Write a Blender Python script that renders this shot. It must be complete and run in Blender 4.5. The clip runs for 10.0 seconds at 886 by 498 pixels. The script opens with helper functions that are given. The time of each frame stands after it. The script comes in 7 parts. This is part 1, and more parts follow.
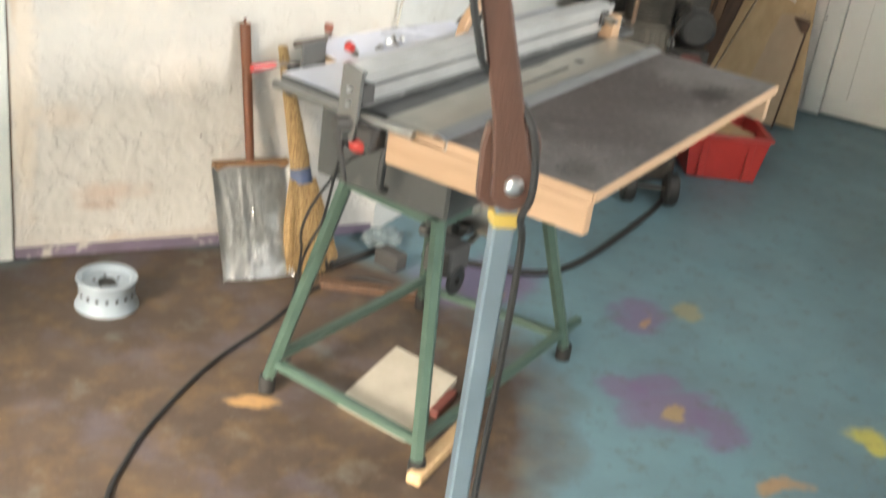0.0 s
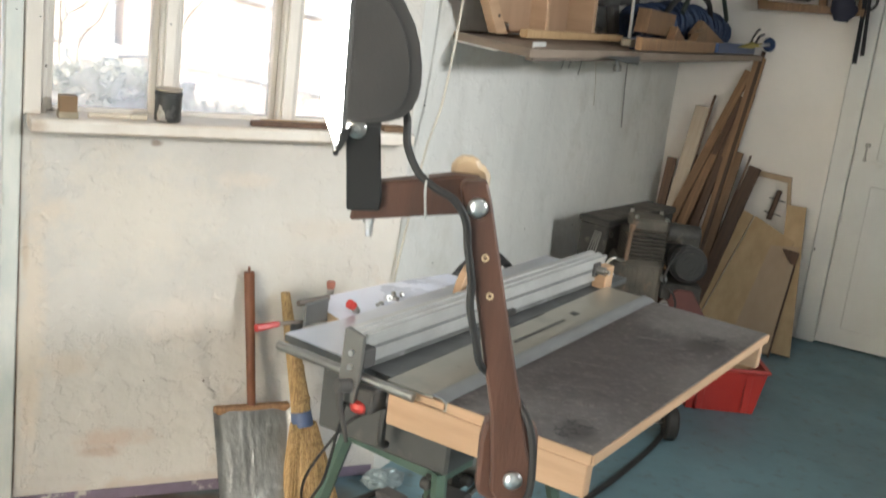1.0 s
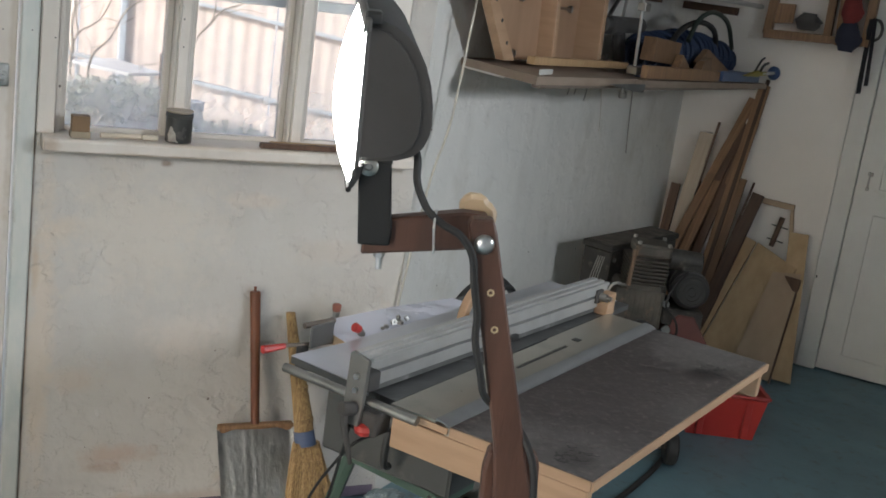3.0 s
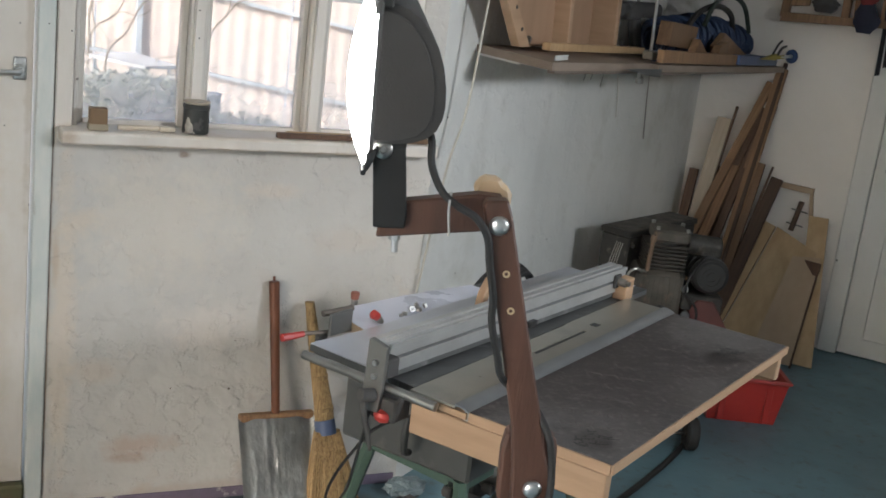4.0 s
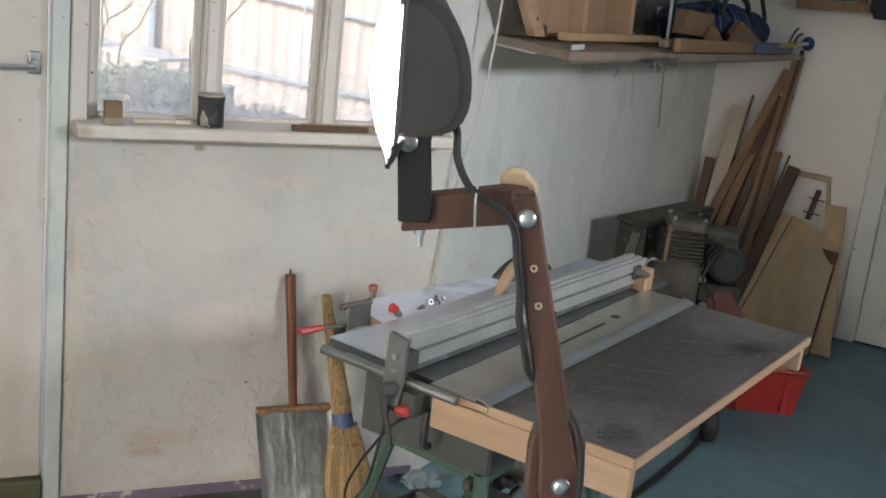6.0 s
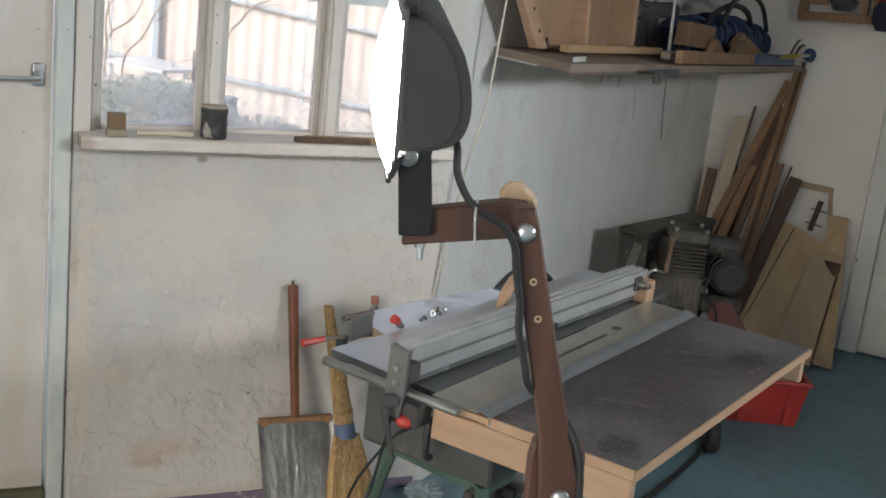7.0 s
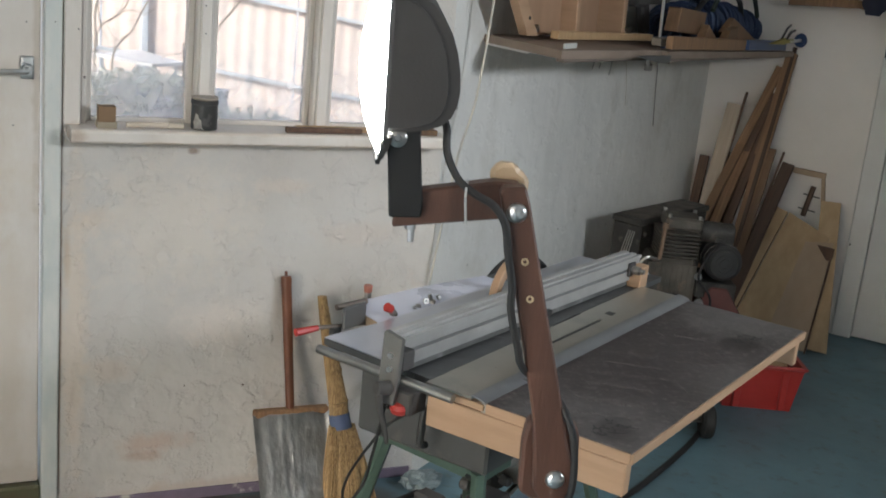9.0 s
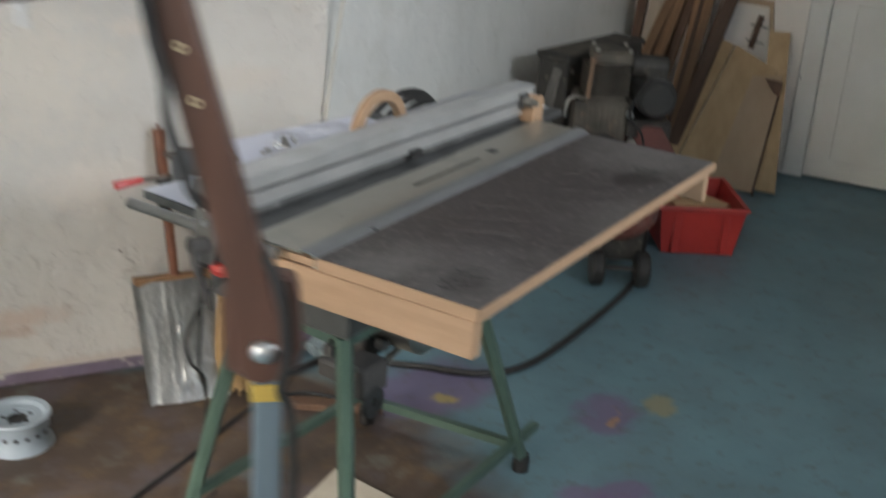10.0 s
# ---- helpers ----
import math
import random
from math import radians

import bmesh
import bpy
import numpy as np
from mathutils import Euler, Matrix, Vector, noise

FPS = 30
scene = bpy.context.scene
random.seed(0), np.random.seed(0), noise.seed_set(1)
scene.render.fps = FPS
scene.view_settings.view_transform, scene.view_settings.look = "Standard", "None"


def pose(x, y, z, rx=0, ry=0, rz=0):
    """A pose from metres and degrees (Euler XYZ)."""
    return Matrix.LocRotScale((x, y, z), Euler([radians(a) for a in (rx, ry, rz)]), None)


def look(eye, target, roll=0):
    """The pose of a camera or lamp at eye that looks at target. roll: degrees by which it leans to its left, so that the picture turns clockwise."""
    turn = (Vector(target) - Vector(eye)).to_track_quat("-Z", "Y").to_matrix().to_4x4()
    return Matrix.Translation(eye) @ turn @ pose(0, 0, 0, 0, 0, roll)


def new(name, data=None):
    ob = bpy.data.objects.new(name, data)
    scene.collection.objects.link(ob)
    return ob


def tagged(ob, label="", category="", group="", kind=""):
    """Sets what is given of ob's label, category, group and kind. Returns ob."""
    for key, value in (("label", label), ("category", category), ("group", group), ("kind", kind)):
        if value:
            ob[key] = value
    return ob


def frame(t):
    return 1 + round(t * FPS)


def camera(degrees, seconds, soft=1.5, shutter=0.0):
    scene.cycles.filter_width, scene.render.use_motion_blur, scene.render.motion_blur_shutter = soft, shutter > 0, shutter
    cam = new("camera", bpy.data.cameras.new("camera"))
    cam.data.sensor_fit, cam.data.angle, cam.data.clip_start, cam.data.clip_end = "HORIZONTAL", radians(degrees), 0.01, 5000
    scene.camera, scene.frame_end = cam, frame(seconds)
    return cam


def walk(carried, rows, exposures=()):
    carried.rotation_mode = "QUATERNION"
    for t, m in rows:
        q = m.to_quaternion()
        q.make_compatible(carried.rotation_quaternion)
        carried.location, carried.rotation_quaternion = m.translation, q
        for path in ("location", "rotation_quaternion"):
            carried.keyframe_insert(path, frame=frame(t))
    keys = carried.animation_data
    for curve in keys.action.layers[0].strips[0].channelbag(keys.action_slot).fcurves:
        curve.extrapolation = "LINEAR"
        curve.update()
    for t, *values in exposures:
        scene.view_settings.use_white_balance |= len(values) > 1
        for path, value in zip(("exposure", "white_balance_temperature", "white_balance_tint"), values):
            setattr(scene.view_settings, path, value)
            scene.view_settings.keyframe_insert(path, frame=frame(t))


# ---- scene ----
cam = camera(42.0, 10.0, soft=1.7, shutter=0.5)
PATH = [  # seconds, eye x y z, yaw, pitch, roll
    (0, -0.2884, -3.0632, 1.5673, -28.284, -25.370, 8.212),
    (0.5, -0.2954, -3.0763, 1.6216, -27.829, -18.739, 7.374),
    (1, -0.3047, -3.0729, 1.6521, -26.809, -14.758, 7.038),
    (1.5, -0.3160, -3.0770, 1.6708, -26.710, -12.969, 7.569),
    (2, -0.3238, -3.0815, 1.6809, -26.577, -11.816, 8.127),
    (2.5, -0.3244, -3.0906, 1.6788, -26.750, -13.190, 8.261),
    (4, -0.3219, -3.1040, 1.6691, -25.625, -14.495, 6.971),
    (4.5, -0.3238, -3.0959, 1.6673, -25.309, -14.879, 6.893),
    (5, -0.3261, -3.0833, 1.6657, -25.184, -15.163, 6.985),
    (6.5, -0.3257, -3.0820, 1.6681, -25.010, -14.834, 6.231),
    (7, -0.3271, -3.0899, 1.6719, -24.847, -14.544, 6.420),
    (7.5, -0.3271, -3.0965, 1.6713, -24.787, -14.338, 6.153),
    (8, -0.3251, -3.0985, 1.6713, -24.796, -14.274, 5.843),
    (8.5, -0.3265, -3.0960, 1.6702, -24.989, -14.223, 5.887),
    (9, -0.3220, -3.0888, 1.6607, -25.186, -14.887, 5.736),
    (9.5, -0.2515, -3.0612, 1.6222, -25.641, -16.664, 4.474),
    (10, 0.0070, -2.9240, 1.5480, -26.920, -21.650, 3.900),
]
EXPOSURES = [(0.0, 1.22, 6700, 7), (0.5, 1.12, 6600, 6), (1.0, 0.80, 6500, 6), (1.5, 0.52, 6400, 7), (2.0, 0.22, 6300, 8), (2.5, -0.10, 6150, 8), (4.0, 0.06, 6150, 8), (5.0, 0.15, 6150, 8), (6.5, 0.13, 6150, 8), (7.0, 0.07, 6150, 8), (9.0, 0.04, 6150, 8), (9.5, 0.02, 6150, 8), (10.0, 0.18, 6150, 8)]
walk(cam, [(t, pose(x, y, z, 90 + p, 0, w) @ pose(0, 0, 0, 0, 0, r)) for t, x, y, z, w, p, r in PATH], EXPOSURES)

# ---- light ----
world = bpy.data.worlds.new("world")
scene.world = world
world.use_nodes = True
wn = world.node_tree
sky = wn.nodes.new("ShaderNodeTexSky")
sky.sky_type, sky.sun_disc = "NISHITA", False
sky.sun_elevation, sky.sun_rotation = radians(31), radians(235)
sky.air_density, sky.dust_density = 1.0, 3.0
bgn = wn.nodes["Background"]
bgn.inputs["Strength"].default_value = 0.34
wn.links.new(sky.outputs[0], bgn.inputs["Color"])

sun_data = bpy.data.lights.new("sun", "SUN")
sun_data.energy, sun_data.angle, sun_data.color = 5.0, radians(12), (1.0, 0.96, 0.9)
sun = new("sun", sun_data)
sun.matrix_world = look((0, 0, 0), (0.68, 0.48, -0.5))


def area_lamp(name, eye, target, sx, sy, watts, colour):
    d = bpy.data.lights.new(name, "AREA")
    d.shape, d.size, d.size_y, d.energy, d.color = "RECTANGLE", sx, sy, watts, colour
    ob = new(name, d)
    ob.matrix_world = look(eye, target)
    return ob


LAMP_GLOW = 26.0

# ---- mesh helpers ----
def finish(bm, name, material, smooth=False):
    bmesh.ops.recalc_face_normals(bm, faces=bm.faces)
    me = bpy.data.meshes.new(name)
    bm.to_mesh(me)
    bm.free()
    mats = material if isinstance(material, (list, tuple)) else [material]
    for m in mats:
        me.materials.append(m)
    if smooth:
        me.polygons.foreach_set("use_smooth", [True] * len(me.polygons))
        me.set_sharp_from_angle(angle=radians(38))
    return me


def thing(name, loc, label, category, group="", kind=""):
    ob = new(name)
    ob.empty_display_size = 0.05
    ob.location = loc
    return tagged(ob, label, category, group, kind)


def part(name, bm, material, parent, label="", smooth=False):
    ob = new(name, finish(bm, name, material, smooth))
    ob.parent = parent
    if parent.type == "EMPTY":
        ob.matrix_parent_inverse = Matrix.Translation(-Vector(parent.location))
    if label:
        tagged(ob, label)
    return ob


def solo(name, bm, material, label, category, group="", kind="", smooth=False):
    """A thing of one mesh, its origin set at its base."""
    xs = [v.co for v in bm.verts]
    c = Vector(((min(v.x for v in xs) + max(v.x for v in xs)) / 2, (min(v.y for v in xs) + max(v.y for v in xs)) / 2, min(v.z for v in xs)))
    for v in bm.verts:
        v.co -= c
    ob = new(name, finish(bm, name, material, smooth))
    ob.location = c
    return tagged(ob, label, category, group, kind)


def join(*bms):
    out = bms[0]
    for b in bms[1:]:
        me = bpy.data.meshes.new("tmp")
        b.to_mesh(me)
        b.free()
        out.from_mesh(me)
        bpy.data.meshes.remove(me)
    return out


def moved(bm, m):
    bm.transform(m)
    return bm


def bev(bm, w, seg=1):
    if w > 0:
        sharp = [e for e in bm.edges if len(e.link_faces) == 2 and e.calc_face_angle(0) > 0.6]
        bmesh.ops.bevel(bm, geom=sharp, offset=w, segments=seg, affect="EDGES", profile=0.6)
    return bm


def box(x0, x1, y0, y1, z0, z1, b=0.0, m=None, seg=1):
    bm = bmesh.new()
    bmesh.ops.create_cube(bm, size=1, matrix=Matrix.Translation(((x0 + x1) / 2, (y0 + y1) / 2, (z0 + z1) / 2)) @ Matrix.Diagonal((abs(x1 - x0), abs(y1 - y0), abs(z1 - z0), 1)))
    bev(bm, b, seg)
    if m is not None:
        bm.transform(m)
    return bm


def prism(poly, t0, t1, m=None, b=0.0, seg=1):
    """A flat outline in local x, z, made thick from y = t0 to t1."""
    bm = bmesh.new()
    lo = [bm.verts.new((x, t0, z)) for x, z in poly]
    hi = [bm.verts.new((x, t1, z)) for x, z in poly]
    bm.faces.new(lo)
    bm.faces.new(hi[::-1])
    n = len(poly)
    for i in range(n):
        bm.faces.new((lo[i], hi[i], hi[(i + 1) % n], lo[(i + 1) % n]))
    bmesh.ops.recalc_face_normals(bm, faces=bm.faces)
    bev(bm, b, seg)
    if m is not None:
        bm.transform(m)
    return bm


def cyl(p0, p1, r0, r1=None, seg=16, b=0.0):
    p0, p1 = Vector(p0), Vector(p1)
    d = p1 - p0
    bm = bmesh.new()
    bmesh.ops.create_cone(bm, cap_ends=True, segments=seg, radius1=r0, radius2=r0 if r1 is None else r1, depth=d.length)
    bev(bm, b)
    bm.transform(Matrix.Translation((p0 + p1) / 2) @ d.to_track_quat("Z", "Y").to_matrix().to_4x4())
    return bm


def lathe(profile, m=None, seg=24):
    """A turned shape from (radius, height) pairs about local z."""
    bm = bmesh.new()
    rings = []
    for r, z in profile:
        if r < 1e-6:
            rings.append([bm.verts.new((0, 0, z))])
        else:
            rings.append([bm.verts.new((r * math.cos(2 * math.pi * i / seg), r * math.sin(2 * math.pi * i / seg), z)) for i in range(seg)])
    for a, b in zip(rings, rings[1:]):
        for i in range(seg):
            j = (i + 1) % seg
            if len(a) == 1 and len(b) == 1:
                break
            if len(a) == 1:
                bm.faces.new((a[0], b[i], b[j]))
            elif len(b) == 1:
                bm.faces.new((a[i], a[j], b[0]))
            else:
                bm.faces.new((a[i], a[j], b[j], b[i]))
    if m is not None:
        bm.transform(m)
    return bm


def curve_points(pts, n=8):
    pts = [Vector(p) for p in pts]
    out = []
    for i in range(len(pts) - 1):
        a, b, c, d = pts[max(i - 1, 0)], pts[i], pts[i + 1], pts[min(i + 2, len(pts) - 1)]
        for k in range(n):
            t = k / n
            out.append(0.5 * ((2 * b) + (c - a) * t + (2 * a - 5 * b + 4 * c - d) * t * t + (3 * b - a - 3 * c + d) * t ** 3))
    return out + [pts[-1]]


def tube(pts, r, seg=8, n=8, r_end=None):
    path = curve_points(pts, n) if n > 1 else [Vector(p) for p in pts]
    bm = bmesh.new()
    rings, side = [], None
    for i, p in enumerate(path):
        d = (path[min(i + 1, len(path) - 1)] - path[max(i - 1, 0)]).normalized()
        if side is None:
            side = d.orthogonal().normalized()
        side = (side - d * side.dot(d)).normalized()
        up = d.cross(side)
        rr = r if r_end is None else r + (r_end - r) * i / (len(path) - 1)
        rings.append([bm.verts.new(p + rr * (math.cos(2 * math.pi * k / seg) * side + math.sin(2 * math.pi * k / seg) * up)) for k in range(seg)])
    for a, b in zip(rings, rings[1:]):
        for k in range(seg):
            bm.faces.new((a[k], a[(k + 1) % seg], b[(k + 1) % seg], b[k]))
    bm.faces.new(rings[0])
    bm.faces.new(rings[-1])
    return bm


def loft(rings, closed=True, caps=True):
    bm = bmesh.new()
    vs = [[bm.verts.new(p) for p in r] for r in rings]
    for a, b in zip(vs, vs[1:]):
        n = len(a)
        for k in range(n if closed else n - 1):
            bm.faces.new((a[k], a[(k + 1) % n], b[(k + 1) % n], b[k]))
    if caps:
        bm.faces.new(vs[0])
        bm.faces.new(vs[-1])
    return bm


# ---- materials ----
def mat(name, c1, c2=None, rough=0.6, metal=0.0, scale=6.0, stretch=(1, 1, 1), spots=None, spot_scale=3.0, spot_cut=(0.55, 0.7),
        bump=0.15, bump_scale=60.0, bump_dist=0.002, rough_var=0.1, coat=0.0, coords="Object", by_object=0.0, lumps=0.0, lump_scale=9.0, specks=False):
    m = bpy.data.materials.new(name)
    m.use_nodes = True
    nt = m.node_tree
    bs = nt.nodes["Principled BSDF"]
    N, Lk = nt.nodes.new, nt.links.new
    co = N("ShaderNodeTexCoord")
    mp = N("ShaderNodeMapping")
    mp.inputs["Scale"].default_value = stretch
    Lk(co.outputs[coords], mp.inputs["Vector"])
    vec = mp.outputs[0]
    if by_object:
        oi = N("ShaderNodeObjectInfo")
        ad = N("ShaderNodeVectorMath")
        ad.operation = "MULTIPLY_ADD"
        cb = N("ShaderNodeCombineXYZ")
        for k in range(3):
            Lk(oi.outputs["Random"], cb.inputs[k])
        ad.inputs[1].default_value = (13.0, 7.0, 17.0)
        Lk(cb.outputs[0], ad.inputs[0])
        Lk(vec, ad.inputs[2])
        vec = ad.outputs[0]
    c2 = c2 or tuple(min(1, v * 0.72) for v in c1)
    n1 = N("ShaderNodeTexNoise")
    n1.inputs["Scale"].default_value, n1.inputs["Detail"].default_value, n1.inputs["Roughness"].default_value = scale, 8.0, 0.6
    Lk(vec, n1.inputs["Vector"])
    rp = N("ShaderNodeValToRGB")
    rp.color_ramp.elements[0].position, rp.color_ramp.elements[1].position = 0.32, 0.68
    rp.color_ramp.elements[0].color, rp.color_ramp.elements[1].color = (*c2, 1), (*c1, 1)
    Lk(n1.outputs["Fac"], rp.inputs["Fac"])
    colour = rp.outputs["Color"]
    if by_object:
        hv = N("ShaderNodeHueSaturation")
        mr = N("ShaderNodeMapRange")
        mr.inputs["To Min"].default_value, mr.inputs["To Max"].default_value = 1 - by_object, 1 + by_object
        Lk(oi.outputs["Random"], mr.inputs["Value"])
        Lk(mr.outputs[0], hv.inputs["Value"])
        Lk(colour, hv.inputs["Color"])
        colour = hv.outputs["Color"]
    if spots:
        n2 = N("ShaderNodeTexNoise")
        n2.inputs["Scale"].default_value, n2.inputs["Detail"].default_value, n2.inputs["Roughness"].default_value = spot_scale, 6.0, 0.65
        Lk(vec, n2.inputs["Vector"])
        r2 = N("ShaderNodeValToRGB")
        r2.color_ramp.elements[0].position, r2.color_ramp.elements[1].position = spot_cut
        Lk(n2.outputs["Fac"], r2.inputs["Fac"])
        mx = N("ShaderNodeMix")
        mx.data_type = "RGBA"
        Lk(r2.outputs["Color"], mx.inputs["Factor"])
        Lk(colour, mx.inputs["A"])
        mx.inputs["B"].default_value = (*spots, 1)
        colour = mx.outputs["Result"]
    if specks:   # nail holes, chips and flecks
        vo = N("ShaderNodeTexVoronoi")
        vo.inputs["Scale"].default_value, vo.inputs["Randomness"].default_value = 13.0, 1.0
        Lk(co.outputs[coords], vo.inputs["Vector"])
        lt = N("ShaderNodeMath")
        lt.operation, lt.inputs[1].default_value = "LESS_THAN", 0.048
        Lk(vo.outputs["Distance"], lt.inputs[0])
        sx = N("ShaderNodeSeparateColor")
        Lk(vo.outputs["Color"], sx.inputs[0])
        gt = N("ShaderNodeMath")
        gt.operation, gt.inputs[1].default_value = "GREATER_THAN", 0.42
        Lk(sx.outputs[0], gt.inputs[0])
        mu = N("ShaderNodeMath")
        mu.operation = "MULTIPLY"
        Lk(lt.outputs[0], mu.inputs[0])
        Lk(gt.outputs[0], mu.inputs[1])
        ms = N("ShaderNodeMix")
        ms.data_type = "RGBA"
        Lk(mu.outputs[0], ms.inputs["Factor"])
        Lk(colour, ms.inputs["A"])
        ms.inputs["B"].default_value = (0.16, 0.13, 0.11, 1)
        colour = ms.outputs["Result"]
    Lk(colour, bs.inputs["Base Color"])
    bs.inputs["Metallic"].default_value = metal
    bs.inputs["Coat Weight"].default_value = coat
    rr = N("ShaderNodeMapRange")
    rr.inputs["To Min"].default_value, rr.inputs["To Max"].default_value = max(0.02, rough - rough_var), min(1, rough + rough_var)
    Lk(n1.outputs["Fac"], rr.inputs["Value"])
    Lk(rr.outputs[0], bs.inputs["Roughness"])
    if bump > 0:
        n3 = N("ShaderNodeTexNoise")
        n3.inputs["Scale"].default_value, n3.inputs["Detail"].default_value = bump_scale, 4.0
        Lk(vec, n3.inputs["Vector"])
        bp = N("ShaderNodeBump")
        bp.inputs["Strength"].default_value, bp.inputs["Distance"].default_value = bump, bump_dist
        Lk(n3.outputs["Fac"], bp.inputs["Height"])
        if lumps:
            n4 = N("ShaderNodeTexNoise")
            n4.inputs["Scale"].default_value, n4.inputs["Detail"].default_value = lump_scale, 3.0
            Lk(vec, n4.inputs["Vector"])
            b2 = N("ShaderNodeBump")
            b2.inputs["Strength"].default_value, b2.inputs["Distance"].default_value = lumps, 0.018
            Lk(n4.outputs["Fac"], b2.inputs["Height"])
            n5 = N("ShaderNodeTexNoise")     # flaked layers with crisp rims
            n5.inputs["Scale"].default_value, n5.inputs["Detail"].default_value, n5.inputs["Roughness"].default_value = 11.0, 7.0, 0.6
            Lk(vec, n5.inputs["Vector"])
            r5 = N("ShaderNodeMapRange")
            r5.inputs["From Min"].default_value, r5.inputs["From Max"].default_value = 0.51, 0.57
            Lk(n5.outputs["Fac"], r5.inputs["Value"])
            b3 = N("ShaderNodeBump")
            b3.inputs["Strength"].default_value, b3.inputs["Distance"].default_value = min(1.0, lumps) * 0.72, 0.0034
            Lk(r5.outputs[0], b3.inputs["Height"])
            Lk(b2.outputs[0], b3.inputs["Normal"])
            Lk(b3.outputs[0], bp.inputs["Normal"])
        Lk(bp.outputs[0], bs.inputs["Normal"])
    return m


M_PLASTER_A = mat("cream_limewash", (0.615, 0.59, 0.55), (0.54, 0.51, 0.47), 0.85, scale=3.2, spots=(0.56, 0.45, 0.36), spot_scale=5.5, spot_cut=(0.62, 0.86), bump=0.34, bump_scale=38, bump_dist=0.006, lumps=0.9, lump_scale=9.0, specks=True)
M_PLASTER_B = mat("bluish_limewash", (0.735, 0.72, 0.68), (0.655, 0.645, 0.61), 0.85, scale=2.6, spots=(0.52, 0.495, 0.43), spot_scale=3.4, spot_cut=(0.52, 0.80), bump=0.22, bump_scale=30, bump_dist=0.004, lumps=0.55, lump_scale=6, specks=True)
M_PLASTER_C = mat("white_wall_paint", (0.79, 0.745, 0.70), (0.71, 0.665, 0.62), 0.75, scale=2.0, spots=(0.52, 0.49, 0.44), spot_scale=5.0, spot_cut=(0.66, 0.9), bump=0.2, bump_scale=50, bump_dist=0.003, lumps=0.2)
M_CREAM = mat("cream_gloss_paint", (0.73, 0.68, 0.62), (0.61, 0.55, 0.485), 0.45, scale=6, spots=(0.40, 0.31, 0.22), spot_scale=11, spot_cut=(0.63, 0.80), bump=0.35, bump_scale=30, stretch=(1, 1, 0.35), specks=True)
M_GREENISH = mat("worn_green_white_paint", (0.70, 0.68, 0.63), (0.50, 0.55, 0.53), 0.5, scale=13, stretch=(1, 1, 0.3), spots=(0.38, 0.33, 0.27), spot_scale=22, spot_cut=(0.63, 0.76), bump=0.3, bump_scale=40)
M_WHITE_DOOR = mat("white_door_paint", (0.64, 0.63, 0.605), (0.57, 0.56, 0.54), 0.45, scale=3, spots=(0.5, 0.47, 0.42), spot_scale=7, spot_cut=(0.7, 0.9), bump=0.12)
M_GLASS = bpy.data.materials.new("window_glass")
M_GLASS.use_nodes = True
gb = M_GLASS.node_tree.nodes["Principled BSDF"]
gt_ = M_GLASS.node_tree
film = gt_.nodes.new("ShaderNodeBsdfTranslucent")      # dust on the panes, and painted haze that veils the yard
film.inputs["Color"].default_value = (0.9, 0.92, 0.93, 1)
dusty = gt_.nodes.new("ShaderNodeMixShader")
# film made denser towards the foot of the panes, painting a whitish haze there
g_co = gt_.nodes.new("ShaderNodeTexCoord")
g_sep = gt_.nodes.new("ShaderNodeSeparateXYZ")
gt_.links.new(g_co.outputs["Object"], g_sep.inputs[0])
g_low = gt_.nodes.new("ShaderNodeMapRange")
g_low.inputs["From Min"].default_value, g_low.inputs["From Max"].default_value = 1.42, 1.12
g_low.inputs["To Min"].default_value, g_low.inputs["To Max"].default_value = 0.11, 0.29
gt_.links.new(g_sep.outputs["Z"], g_low.inputs["Value"])
g_no = gt_.nodes.new("ShaderNodeTexNoise")
g_no.inputs["Scale"].default_value, g_no.inputs["Detail"].default_value = 26.0, 6.0
gt_.links.new(g_co.outputs["Object"], g_no.inputs["Vector"])
g_mr = gt_.nodes.new("ShaderNodeMapRange")
g_mr.inputs["From Min"].default_value, g_mr.inputs["From Max"].default_value = 0.35, 0.70
g_mr.inputs["To Min"].default_value, g_mr.inputs["To Max"].default_value = 0.75, 1.35
gt_.links.new(g_no.outputs["Fac"], g_mr.inputs["Value"])
g_mu = gt_.nodes.new("ShaderNodeMath")
g_mu.operation = "MULTIPLY"
gt_.links.new(g_low.outputs[0], g_mu.inputs[0])
gt_.links.new(g_mr.outputs[0], g_mu.inputs[1])
gt_.links.new(g_mu.outputs[0], dusty.inputs[0])
gt_.links.new(gb.outputs[0], dusty.inputs[1])
gt_.links.new(film.outputs[0], dusty.inputs[2])
gt_.links.new(dusty.outputs[0], gt_.nodes["Material Output"].inputs["Surface"])
gb.inputs["Transmission Weight"].default_value, gb.inputs["Roughness"].default_value, gb.inputs["IOR"].default_value = 1.0, 0.02, 1.45
M_BROWN_WOOD = mat("reddish_brown_stain", (0.115, 0.053, 0.034), (0.070, 0.032, 0.020), 0.5, scale=9, stretch=(5, 5, 0.8), bump=0.2, bump_scale=70)
M_PLY = mat("pale_birch_ply", (0.45, 0.295, 0.185), (0.37, 0.235, 0.14), 0.55, scale=5, stretch=(1, 1, 8), bump=0.1)
M_TANPLY = mat("tan_plywood", (0.40, 0.295, 0.20), (0.34, 0.245, 0.16), 0.6, scale=5, stretch=(2, 2, 0.5))
